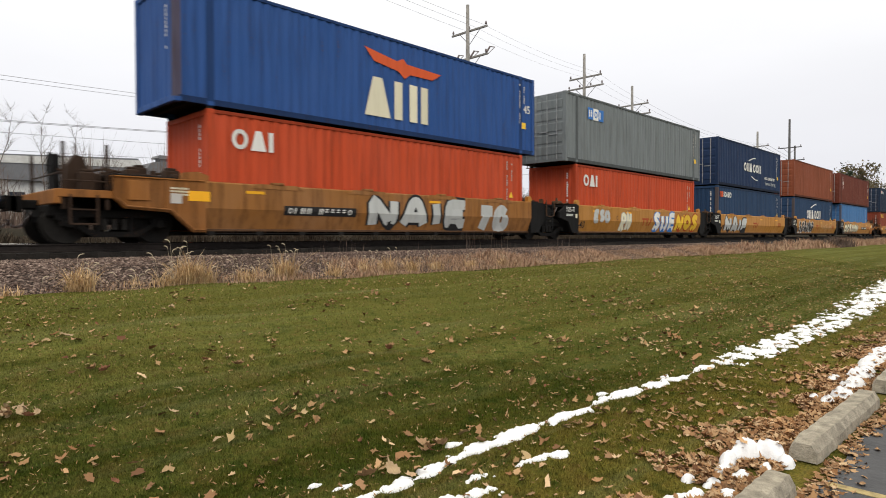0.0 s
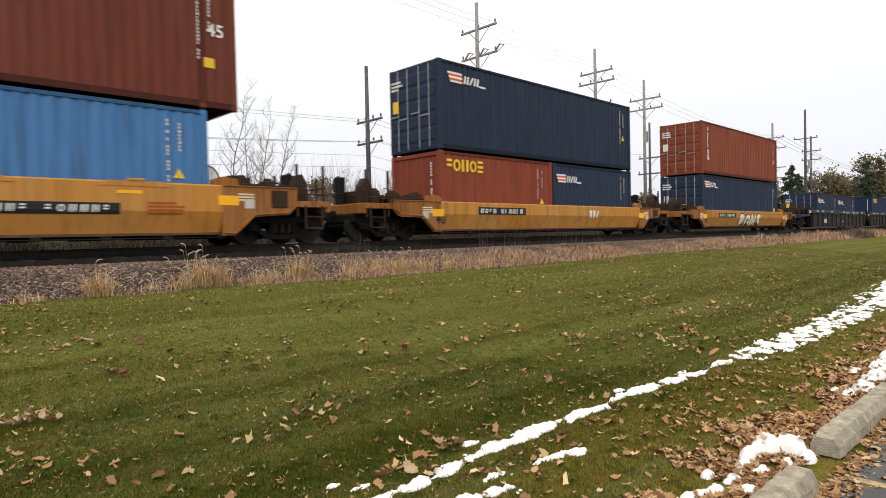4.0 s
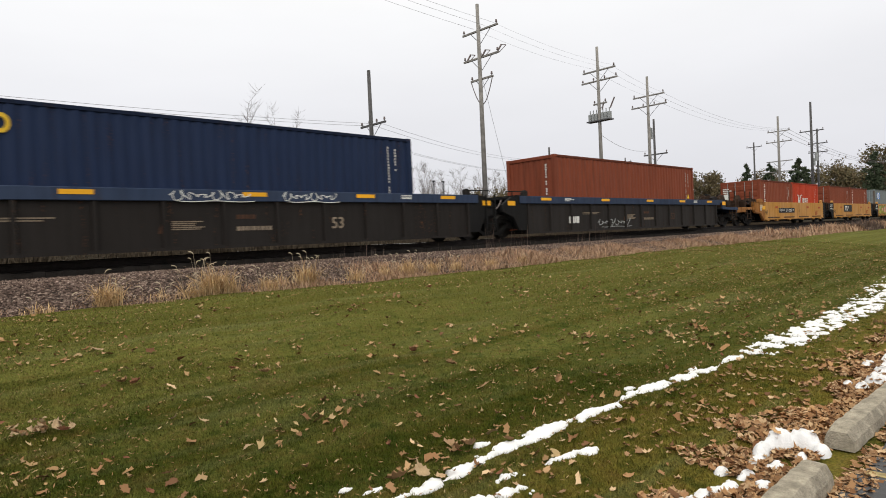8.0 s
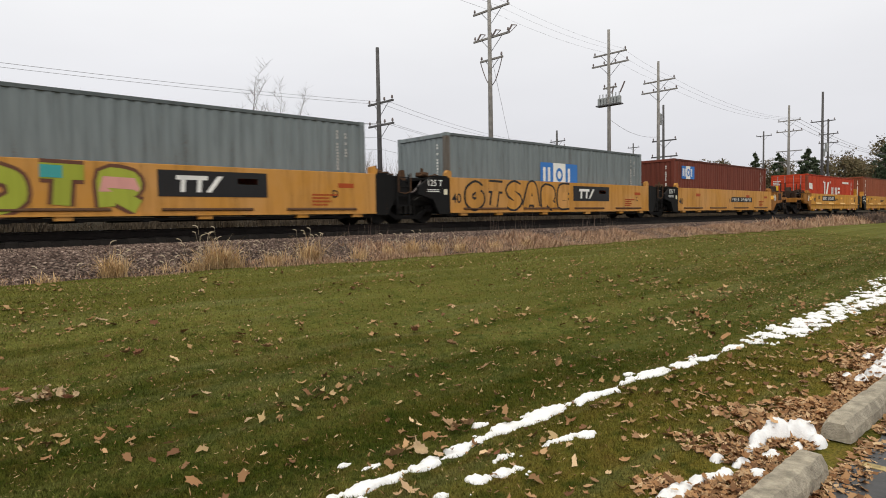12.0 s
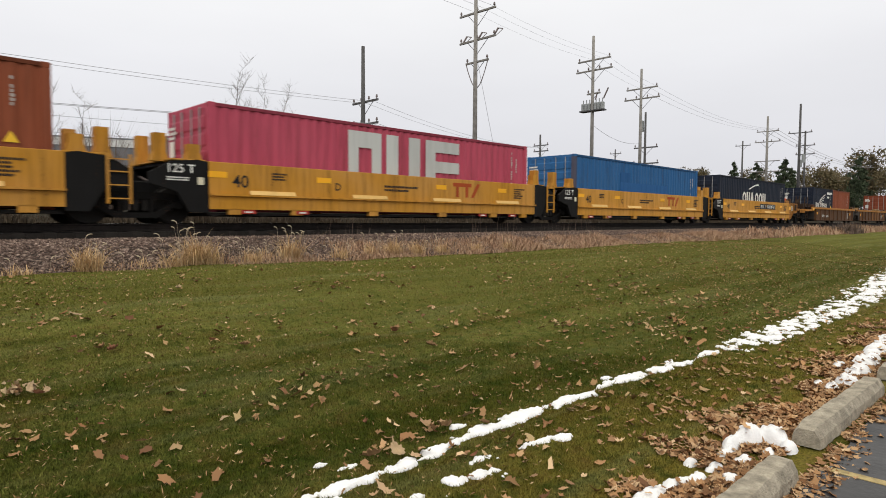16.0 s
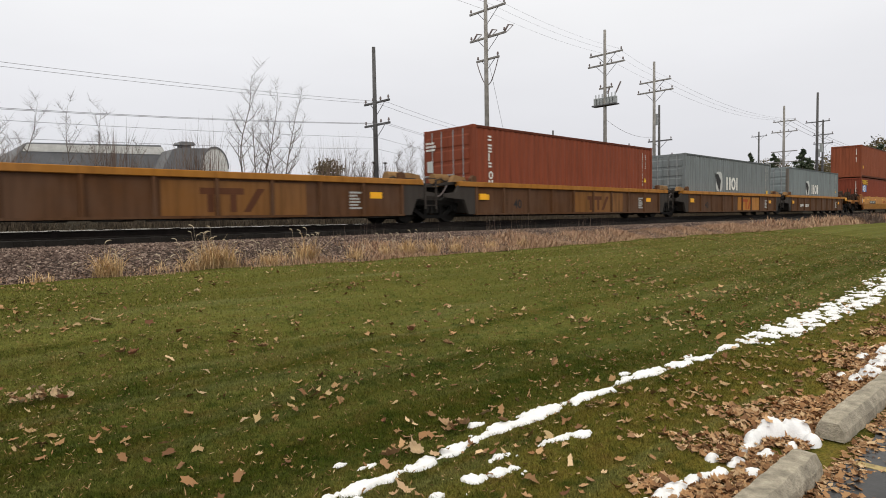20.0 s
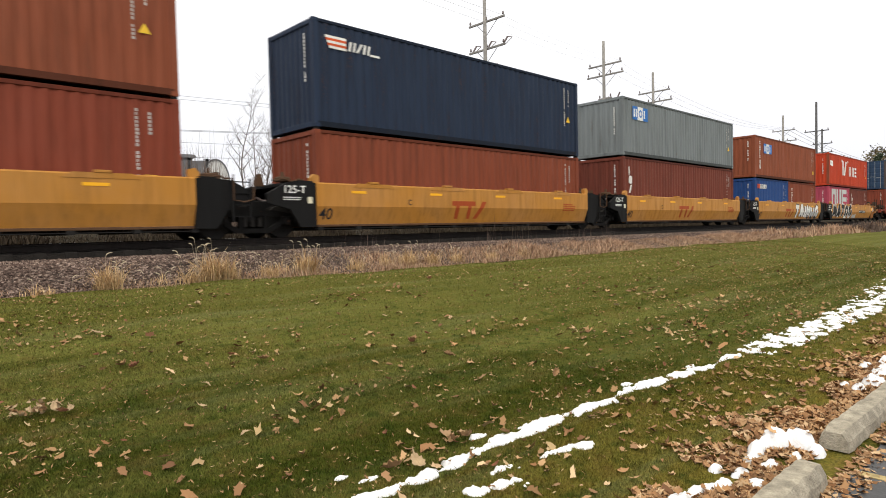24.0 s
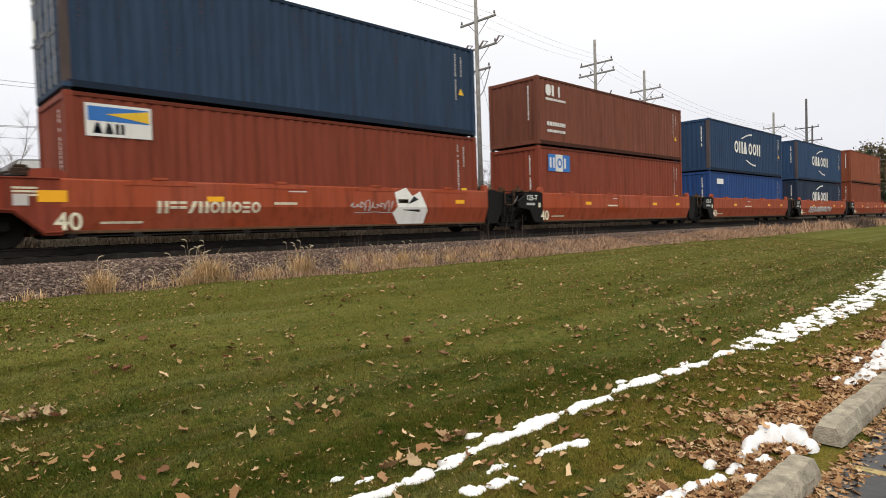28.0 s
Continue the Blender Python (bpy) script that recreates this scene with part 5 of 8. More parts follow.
    if style not in ("ribbed", "long"):
        edge = [(half + 0.02, 0.30), (half + 0.30, 0.30), (half + 0.80, 0.735), (half + 1.72, 0.79), (half + 1.9, 0.95)]
        part("edge_pipe", Shape().pipe([(sgn * a, -face - 0.03, b) for a, b in edge], 0.022, 6), mat, ob, "thin pipe along the sill's lower edge")
        part("sill_rib", Shape().box(*sorted((sgn * (half + 0.86), sgn * (half + 0.92))), -face - 0.035, -face, 0.74, t - 0.02, 0.005), mat, ob)
        part("sill_cap", Shape().box(*sorted((sgn * half, sgn * (half + 2.0))), -face - 0.03, -face + 0.12, t - 0.002, t + 0.028, 0.008), mat, ob, "flanged top of the sill")
        part("notice_plate", Shape().box(*sorted((sgn * (half + 0.55), sgn * (half + 0.8))), -face - 0.012, -face, t - 0.52, t - 0.30, 0.003), STENCIL, ob, "pale notice plate")
    for q, wd, yy, hh in ((0.55, 0.34, -0.85, 0.26), (1.05, 0.30, -0.3, 0.34), (1.45, 0.26, -0.95, 0.22), (2.35, 0.30, -1.05, 0.42)):
        base = t if q < 1.9 else 1.07
        part("valve_box", Shape().box(sgn * (half + q) - wd / 2, sgn * (half + q) + wd / 2, yy - 0.15, yy + 0.15, base + 0.02, base + hh, 0.025).box(sgn * (half + q) - wd / 3, sgn * (half + q) + wd / 3, yy - 0.1, yy + 0.1, base + hh, base + hh + 0.06, 0.015), GEAR, ob, "rusty valve housing")
    # boxes in place of rigging, added to block the bright view under the deck
    part("brake_rigging", Shape().box(*sorted((sgn * (half + 0.55), sgn * (half + 3.0))), -0.62, 0.62, 0.42, 0.70, 0.04).box(*sorted((sgn * (half + 2.55), sgn * (half + 3.05))), -1.0, 1.0, 0.55, 0.80, 0.03), STEEL, ob, "black boxes added to block the view under the deck")
    step = Shape()
    for q in (2.25, 2.75):
        step.box(sgn * (half + q) - 0.02, sgn * (half + q) + 0.02, -face + 0.03, -face + 0.07, 0.40, 1.0)
    step.box(*sorted((sgn * (half + 2.25), sgn * (half + 2.75))), -face - 0.02, -face + 0.1, 0.38, 0.42, 0.005).box(*sorted((sgn * (half + 2.25), sgn * (half + 2.75))), -face + 0.03, -face + 0.07, 0.68, 0.71, 0.005)
    part("stirrup_step", step, GEAR, ob, "hanging stirrup step")
    grab = Shape().pipe([(sgn * (half + 2.0), -face - 0.02, 1.12), (sgn * (half + 2.0), -face - 0.06, 1.5), (sgn * (half + 2.35), -face - 0.06, 1.52), (sgn * (half + 2.38), -face - 0.02, 1.1)], 0.016, 6)
    part("grab_iron", grab, GEAR, ob, "bent grab iron")
    for j, yy in enumerate((-0.5, 0.45)):
        part("air_line", Shape().pipe([(sgn * (half + 0.2 + 0.42 * k), yy + 0.12 * math.sin(1.3 * k + j), t + 0.17 + 0.07 * math.sin(2.1 * k + 2 * j)) for k in range(7)], 0.03, 6), GEAR, ob, "rusty air line")
    part("brake_pipe", Shape().pipe([(sgn * (half + 0.4 + 0.24 * k), -1.0 + 0.05 * math.sin(1.7 * k), t + 0.10 + 0.03 * math.sin(2.3 * k)) for k in range(8)], 0.022, 6), GEAR, ob, "rusty brake pipe")
    part("gear_stand", Shape().prism(flip([(half + 2.2, 1.07), (half + 2.7, 1.07), (half + 2.66, 1.62), (half + 2.5, 1.86), (half + 2.36, 1.82), (half + 2.24, 1.5)], sgn), "y", -0.9, -0.62), GEAR, ob, "rusty upright gear stand")
    wheel = Shape()
    cx = sgn * (half + 2.72)
    n = 16
    for k in range(n):
        a0, a1 = 2 * math.pi * k / n, 2 * math.pi * (k + 1) / n
        wheel.tube((cx, 0.2 + 0.26 * math.cos(a0), 1.72 + 0.26 * math.sin(a0)), (cx, 0.2 + 0.26 * math.cos(a1), 1.72 + 0.26 * math.sin(a1)), 0.02, n=5)
    for k in range(4):
        a0 = math.pi * k / 2
        wheel.tube((cx, 0.2, 1.72), (cx, 0.2 + 0.26 * math.cos(a0), 1.72 + 0.26 * math.sin(a0)), 0.014, n=5)
    part("brake_wheel", wheel, dark if style != "ribbed" else REDM, ob, "round hand-brake wheel")
    part("brake_stand", Shape().box(*sorted((cx, cx - sgn * 0.14)), -0.02, 0.42, 1.05, 1.95, 0.03), dark if style != "ribbed" else REDM, ob, "upright hand-brake housing")
    part("coupler", Shape().box(*sorted((sgn * (half + 2.9), sgn * (half + 3.36))), -0.12, 0.12, 0.72, 0.92, 0.03).prism(flip([(half + 3.30, 0.66), (half + 3.52, 0.70), (half + 3.52, 0.98), (half + 3.30, 1.0)], sgn), "y", -0.2, 0.2), STEEL, ob, "rusty knuckle coupler")
    hose = Shape().pipe([(sgn * (half + 3.0 + 0.5 * k / 8), 0.4, 0.75 - 0.4 * math.sin(math.pi * k / 8 * 0.8)) for k in range(9)], 0.028, 6)
    part("brake_hose", hose, MAT_CERAMIC, ob, "black rubber brake hose")
    y = -face - 0.004
    if style in ("tub", "single", "red", "plate", "ledge"):
        low_mark(ob, Shape().box(*sorted((sgn * (half + 1.25), sgn * (half + 1.7))), y - 0.03, y, t - 0.48, t - 0.06, 0.008), GEAR if sgn > 0 else mat, "raised inspection panel")
        part("stencilled_lines", bars(sgn * (half + 0.6) - 0.2, t - 0.2, 0.4, 0.04, y, 3), CREAM, ob, "small stencilled lines")
        low_mark(ob, Shape().box(sgn * (half + 0.15) - 0.25, sgn * (half + 0.15) + 0.25, y - 0.003, y, t - 0.45, t - 0.22), REFLECT, "orange reflector")
    else:
        low_mark(ob, Shape().box(sgn * (half + 0.9) - 0.22, sgn * (half + 0.9) + 0.22, y - 0.035, y - 0.03, t - 0.26, t - 0.06), REFLECT, "orange reflector")
    bogie(ob, sgn * (half + 1.8), x)


# marks on the cars: x from the well's leading end
def plate_mark(x, z, w, h, seed, lettersize=0.16):
    """The dark number plate with pale bars in two groups."""
    def made(ob, x0, top, y):
        low_mark(ob, Shape().box(x0 + x, x0 + x + w, y - 0.003, y, z, z + h), BLACKM, "black number panel")
        rng, size = random.Random(seed), 0.62 * h
        step = w / 12.2
        for k in (0, 1, 2, 3, 5, 6, 7, 8, 9, 10):
            a = x0 + x + 0.6 * step + k * step
            for piece in mark_pieces(rng.choice("2o2f1"), a, z + 0.19 * h, size, y - 0.004, slant=0.12):
                low_mark(ob, piece, WHITE, "white bar on the number panel")
    return made


def car_word(pattern, x, z, h, mat, label, slant=0.0):
    def made(ob, x0, top, y):
        for s in mark_pieces(pattern, x0 + x, z, h, y, False, slant):
            low_mark(ob, s, mat, label)
    return made


def car_text(t, x, z, size, mat, lift=0.0):
    def made(ob, x0, top, y):
        lettered(ob, t, x0 + x, z, size, mat, y - 0.002 + lift)
    return made


def reflectors(xs, z, w=0.5, h=0.07):
    def made(ob, x0, top, y):
        for x in xs:
            low_mark(ob, Shape().box(x0 + x, x0 + x + w, y - 0.003, y, z, z + h), REFLECT, "orange reflector strip")
    return made


def small_bars(x, z, w, h, n, mat, seed):
    def made(ob, x0, top, y):
        part("stencilled_lines", bars(x0 + x, z, w, h, y, n, ragged=0.5, seed=seed), mat, ob, "small stencilled lines")
    return made


def spray(x, z, w, h, mats, seed, kinds=""):
    def made(ob, x0, top, y):
        graffiti(ob, x0 + x, z, w, h, y - 0.004, mats, seed, kinds)
    return made


def scrawl(x, z, w, h, mat, seed):
    """A thin quick tag: one looping line and an underline."""
    def made(ob, x0, top, y):
        rng, s, n = random.Random(seed), Shape(), 64
        pts = [(x0 + x + w * (k / n + 0.035 * math.sin(k * 1.05)), z + 0.5 * h * math.sin(k * 0.83 + rng.uniform(-0.3, 0.3)) * (0.6 + 0.4 * math.sin(0.19 * k + seed))) for k in range(n + 1)]
        ribbon(s, pts, 0.014 + 0.03 * h, y - 0.004)
        ribbon(s, [(x0 + x + w * (0.1 + 0.095 * k), z - 0.55 * h - 0.012 * math.sin(k)) for k in range(11)], 0.018, y - 0.004)
        part("graffiti", s, mat, ob, "thin pale sprayed tag")
    return made


def dark_panel(x, z, w, h, mat=None):
    def made(ob, x0, top, y):
        low_mark(ob, Shape().box(x0 + x, x0 + x + w, y - 0.003, y, z, z + h), mat or BLACKM, "painted panel")
    return made


def set_of(style, centres, marks, seed):
    """An articulated set: outer ends with their own bogies, joints between."""
    n = len(centres)
    for k, c in enumerate(centres):
        step = ((centres[k + 1] - c) if k < n - 1 else (c - centres[k - 1]) if n > 1 else 15.6) / 2
        well_car(style, c, "end" if k == 0 else "joint", "end" if k == n - 1 else "joint", step - STYLES[style]["half"], marks[k], seed + k)


def lift_at(x):
    """The ribbed cars carry their boxes a little higher."""
    return 0.07 if 350 < x < 432 else 0.0


def stack(x, low, high=None):
    """A lower and perhaps an upper box over the middle of a well. Each: dict for container()."""
    container(x=x, z=FLOOR + lift_at(x), **low)
    if high:
        container(x=x, z=FLOOR + lift_at(x) + HEIGHTS[low["tall"]] + 0.062, **high)


def pair(x, a, b):
    """Two 20-foot boxes end to end."""
    container(x=x - 3.067, z=FLOOR + lift_at(x), **a)
    container(x=x + 3.067, z=FLOOR + lift_at(x), **b)


def box(feet, tall, colour, front="door", seed=0, *marks):
    flat = []
    for m in marks:
        flat += m if isinstance(m, list) else [m]
    return dict(feet=feet, tall=tall, colour=colour, front=front, marks=flat, seed=seed)


def long_emblem(x, z, h, mat, slant=0.0, lift=0.0):
    """A long bar on two posts, with a slanted stroke behind it."""
    def made(ob, x0, top, y):
        def at(px, pz):
            return (x0 + x + px * h + slant * pz * h, z + pz * h)
        for pts in (((0, 0.74), (1.9, 0.74), (1.9, 1), (0, 1)), ((0.30, 0), (0.58, 0), (0.58, 0.735), (0.30, 0.735)), ((1.28, 0), (1.56, 0), (1.56, 0.735), (1.28, 0.735)), ((1.85, 0), (2.18, 0), (2.86, 1), (2.5, 1))):
            low_mark(ob, Shape().prism([at(*q) for q in pts], "y", y - lift, y - lift - 0.003), mat, "plain emblem stroke")
    return made


def black_emblem(x, z=0.72):
    """The wide black field with a pale emblem."""
    inner = long_emblem(x + 0.36, z + 0.10, 0.37, WHITE, 0.1, 0.004)

    def made(ob, x0, top, y):
        low_mark(ob, Shape().box(x0 + x, x0 + x + 2.55, y - 0.003, y, z, z + 0.58), BLACKM, "black emblem panel")
        inner(ob, x0, top, y)
    return made


def brown_emblem(x, z=0.62, h=0.36, m=None):
    return long_emblem(x, z, h, m or BROWNM)


TUB = lambda letter: [car_text("40", 0.10, 0.46, 0.42, BLACKM), reflectors((1.1, 4.0, 7.0, 10.3), 1.16), car_text(letter, 3.1, 0.86, 0.24, BLACKM), small_bars(10.9, 0.95, 0.9, 0.045, 4, BROWNM, 5)]

# first set: weathered yellow tubs
C1 = [12.5, 28.4, 44.1, 59.9, 75.6]
EDGE, PALE = BLACKM, GREYM
paint("chord_yellow", (0.36, 0.150, 0.022), 0.65, 0.6, 0.3, 0.2)
paint("chord_blue", (0.026, 0.042, 0.085), 0.65, 0.6, 0.2, 0.2)
set_of("tub", C1, [
    [reflectors((1.0, 7.2), 1.18), plate_mark(2.04, 0.68, 2.3, 0.24, 1), spray(4.72, 0.82, 4.35, 1.05, (PALE, EDGE), 3, "zig arch post comb"), spray(9.5, 0.75, 1.7, 0.95, (GREYM, GREYM), 8)],
    TUB("C") + [brown_emblem(5.6), spray(6.74, 0.82, 2.6, 1.05, (WHITE, BLUEM), 12, "snake cup comb"), spray(9.34, 0.82, 2.9, 1.0, (YELLOWM, BROWNM), 15, "zig ring snake"), spray(1.17, 1.0, 1.35, 0.6, (GREYM, GREYM), 17), spray(3.5, 0.75, 1.04, 0.95, (CREAM, GREYM), 19)],
    TUB("D") + [brown_emblem(5.65), spray(0.56, 0.80, 4.0, 1.05, (PALE, EDGE), 21, "zig arch post comb")],
    TUB("E") + [brown_emblem(5.6), spray(0.5, 0.80, 4.2, 1.05, (EDGE, WHITE), 31, "snake hook arch cup zig flag"), scrawl(7.2, 0.80, 3.7, 0.82, paint("faint_spray", (0.50, 0.36, 0.20), 0.7, 0.5, 0.1, 0.1), 33)],
    TUB("B") + [plate_mark(7.85, 0.72, 2.5, 0.24, 4), spray(0.22, 0.80, 6.1, 1.05, (CREAM, EDGE), 41, "ring ring snake cup post zig post")],
], 1)
stack(C1[0], box(40, "hc", "vermilion", "front", 1, word("ow1", 0.6, 2.0, 0.50, WHITE, "white rounded emblem shapes")),
      box(45, "hc", "ocean", "front", 2, word("w21", 5.45, 0.45, 1.15, CREAM, "large cream emblem shapes"), poly([(5.45, 2.42), (6.7, 2.22), (6.95, 2.34), (7.1, 2.20), (8.6, 2.14), (8.2, 1.90), (7.25, 1.90), (7.0, 1.74), (6.75, 1.92), (5.8, 2.06)], REDM, "orange spread-wing emblem"), text("45", 13.02, 1.55, 0.42, WHITE)))
stack(C1[1], box(40, "hc", "vermilion", "front", 3, word("ow1", 0.6, 2.0, 0.50, WHITE, "white rounded emblem shapes")), box(45, "hc", "grey", "door", 4, tri_panel(1.7, 1.95, 1.3, 0.5)))
stack(C1[2], box(40, "hc", "steelblue", "front", 5, word("so2so", 0.95, 2.22, 0.34, WHITE, "white emblem shapes"), word("ab", 0.35, 2.22, 0.34, REDM, "red emblem shapes")),
      box(40, "hc", "cobalt", "door", 6, *arc_mark(4.45, 1.15, 0.56), text("eco container", 8.6, 0.82, 0.40, WHITE), text("bamboo flooring", 8.75, 0.45, 0.34, GREYM)))
stack(C1[3], box(40, "hc", "steelblue", "door", 7, *arc_mark(3.65, 1.25, 0.72, False)), box(40, "hc", "terracotta", "door", 8))
stack(C1[4], box(40, "hc", "skyblue", "door", 9), box(45, "hc", "maroon", "door", 10, word("idk", 1.25, 2.2, 0.38, WHITE, "white emblem shapes running down", down=True), text("45", 13.0, 1.7, 0.42, WHITE)))

# the end of a car ahead
well_car("long", -8.95, "joint", "end", 1.5, [], 9)

# two single cars
for k, c in enumerate((95.35, 115.4)):
    well_car("single", c, "end", "end", 1.5, [car_text("40", -0.25, 0.50, 0.42, BLACKM), plate_mark(1.72, 0.80, 2.55, 0.25, 7 + k)] + ([car_word("ttk", 8.5, 0.72, 0.3, WHITE, "worn white emblem shapes")] if k == 0 else [spray(4.8, 0.66, 3.6, 0.8, (CREAM, BLACKM), 51, "flag ring zig snake")]), 10 + k)
pair(95.35, box(20, "std", "brick", "front", 11, word("fo2oe", 0.30, 1.95, 0.40, YELLOWM, "yellow emblem shapes")), box(20, "std", "navy", "front", 12, *flag_mark(0.22, 1.85, 0.32)))
container(x=95.35, z=FLOOR + 2.653, **box(40, "hc", "navy", "door", 13, *flag_mark(0.42, 2.2, 0.34)))
stack(115.4, box(40, "hc", "navy", "door", 14, *flag_mark(0.25, 2.2, 0.34)), box(40, "hc", "rust", "door", 15, word("fe1fo2", 0.65, 2.3, 0.27, WHITE, "white emblem shapes running down", down=True)))

# black set with a blue chord
C3 = [137.1, 156.6, 176.1]
DULL, FADED = paint("worn_rust_mark", (0.085, 0.040, 0.024), 0.8, 0.7, 0.4, 0.2), paint("faded_cream", (0.26, 0.205, 0.150), 0.8, 0.6, 0.4, 0.2)
LONG = [on_chord(reflectors((0.8, 4.9, 8.7, 12.0, 15.2), 1.33, 0.62, 0.10)), small_bars(3.6, 0.85, 1.4, 0.03, 2, FADED, 4), car_word("k", 6.75, 0.50, 0.30, DULL, "rusty worn emblem"), small_bars(7.05, 0.74, 0.8, 0.025, 5, FADED, 8), small_bars(8.55, 0.80, 0.8, 0.10, 1, DULL, 6), small_bars(8.55, 0.52, 1.5, 0.10, 1, FADED, 6), on_chord(small_bars(2.3, 1.40, 0.6, 0.025, 3, WHITE, 5)), on_chord(small_bars(13.6, 1.40, 0.5, 0.025, 3, WHITE, 7))]
set_of("long", C3, [
    LONG + [car_text("53", 11.2, 0.52, 0.42, FADED), car_word("bbsb", 3.2, 0.46, 0.30, GREYM, "grey worn bars"), on_chord(scrawl(9.6, 1.34, 1.3, 0.2, GREYM, 61)), on_chord(scrawl(12.0, 1.34, 1.8, 0.2, GREYM, 62))],
    LONG + [car_text("C", 1.98, 0.80, 0.25, WHITE), car_text("53", 11.2, 0.52, 0.42, FADED), on_chord(scrawl(7.0, 1.34, 1.9, 0.24, WHITE, 63)), on_chord(scrawl(9.75, 1.34, 1.6, 0.24, WHITE, 64))],
    LONG + [car_word("bbsb", 2.65, 0.46, 0.26, WHITE, "white worn bars"), car_text("53", 11.2, 0.52, 0.42, DULL), scrawl(4.7, 0.45, 2.6, 0.34, GREYM, 65)],
], 20)
pair(C3[0], box(20, "std", "navy", "door", 16, *flag_mark(0.30, 1.80, 0.33)), box(20, "std", "navy", "door", 17, *flag_mark(0.2, 1.78, 0.33)))
stack(C3[1], box(40, "hc", "deepblue", "front", 18, word("eo2so", 0.45, 2.22, 0.40, YELLOWM, "yellow emblem shapes")))
stack(C3[2], box(40, "hc", "rust", "front", 19))

# faded yellow plate-sided set
C4 = [197.85, 213.3, 228.75, 244.1, 259.45]
PL = lambda letter, x=8.35: [car_text("40", 0.06, 0.62, 0.42, BLACKM), car_text(letter, x, 0.74, 0.28, BLACKM), dark_panel(1.9, 1.02, 0.5, 0.14, BROWNM), dark_panel(8.4, 1.02, 0.5, 0.14, BROWNM), dark_panel(11.2, 1.0, 0.5, 0.12, BROWNM), small_bars(10.4, 0.78, 0.9, 0.05, 4, BROWNM, 3)]
set_of("plate", C4, [
    PL("A", 6.6) + [plate_mark(2.56, 0.72, 3.2, 0.32, 11, 0.22)],
    PL("E") + [black_emblem(2.95)],
    PL("D", 11.0) + [black_emblem(6.6), spray(0.1, 0.86, 6.3, 1.02, (paint("mark_lime", (0.32, 0.36, 0.045), 0.6, 0.3, 0.02, 0.05), paint("mark_umber", (0.13, 0.055, 0.035), 0.6, 0.3, 0.02, 0.05), paint("mark_pink", (0.62, 0.30, 0.27), 0.6, 0.2, 0.02, 0.05), paint("mark_teal", (0.05, 0.30, 0.30), 0.6, 0.2, 0.02, 0.05)), 71, "ring zig hook ring bar flag")],
    PL("C", 11.3) + [black_emblem(6.6), spray(0.6, 0.86, 5.9, 1.0, (paint("car_plate", STYLES["plate"]["rgb"], 0.6, 0.6, 0.3, 0.3), BLACKM), 75, "hook bar snake arch flag comb")],
    PL("B", 6.0) + [plate_mark(6.3, 0.75, 3.0, 0.28, 12, 0.2)],
], 30)
TRI = lambda z=2.02: word("fe1f", 0.72, z, 0.28, WHITE, "white emblem shapes running down", down=True)
pair(C4[0], box(20, "std", "rust", "door", 21, TRI()), box(20, "std", "scarlet", "front", 22, *serif_line(1.3, 1.1, 0.42)))
pair(C4[1], box(20, "std", "rust", "door", 23), box(20, "std", "rust", "front", 24, TRI()))
stack(C4[2], box(40, "std", "palegrey", "door", 25, tri_panel(0.8, 1.65, 1.3, 0.64)))
stack(C4[3], box(40, "std", "palegrey", "front", 26, tri_panel(4.8, 1.0, 2.35, 0.88)))
stack(C4[4], box(40, "std", "maroon", "front", 27, tri_panel(0.8, 1.62, 1.4, 0.64)))

# clean yellow set with a ledge
C5 = [279.8, 295.15, 310.5, 325.9, 341.3]
LG = lambda letter, x: [car_text("40", 0.56, 0.87, 0.42, BLACKM), car_text(letter, x, 0.90, 0.28, BLACKM), small_bars(5.2, 1.05, 1.5, 0.06, 2, BLACKM, 3), reflectors((-0.02, 2.9, 7.3, 10.3), 1.08, 0.45, 0.14), small_bars(11.2, 1.2, 0.7, 0.045, 5, BLACKM, 4), small_bars(1.6, 1.22, 0.6, 0.04, 3, BLACKM, 5)]
set_of("ledge", C5, [
    LG("A", 6.43) + [plate_mark(2.56, 0.93, 3.2, 0.36, 13, 0.24)],
    LG("E", 3.47) + [brown_emblem(8.06, 0.86, 0.46)],
    LG("D", 3.47) + [brown_emblem(8.06, 0.86, 0.46)],
    LG("C", 3.47) + [brown_emblem(8.06, 0.86, 0.46)],
    LG("B", 5.33) + [plate_mark(6.21, 0.93, 3.1, 0.34, 14, 0.23)],
], 40)
stack(C5[0], box(40, "std", "scarlet", "door", 28, *pennant(0.3, 1.55, 0.8), *serif_line(3.9, 0.98, 0.80), line_of(8.75, 2.08, 1.8, 0.16)))
stack(C5[1], box(40, "hc", "terracotta", "front", 29, word("fe1fo2", 0.62, 2.3, 0.27, WHITE, "white emblem shapes running down", down=True)))
stack(C5[2], box(40, "std", "pink", "door", 30, word("a", 4.0, 0.70, 1.65, GREYM, "large pale arch"), word("2", 5.38, 0.70, 1.65, GREYM, "pair of large pale strokes"), word("1", 6.98, 0.70, 1.65, GREYM, "large pale stroke"), word("e", 7.41, 0.70, 1.65, GREYM, "three large pale bars")))
stack(C5[3], box(40, "std", "azure", "door", 31, panel(3.75, 0.75, 4.75, 0.85, paint("patch_blue", (0.012, 0.09, 0.27), 0.6, 0.3, 0.05, 0.1), "darker repainted patch"), panel(3.75, 1.60, 0.9, 0.45, MATS["patch_blue"], "darker repainted patch")))
stack(C5[4], box(40, "std", "midnight", "door", 32, *arc_mark(3.7, 1.0, 0.72, False)))

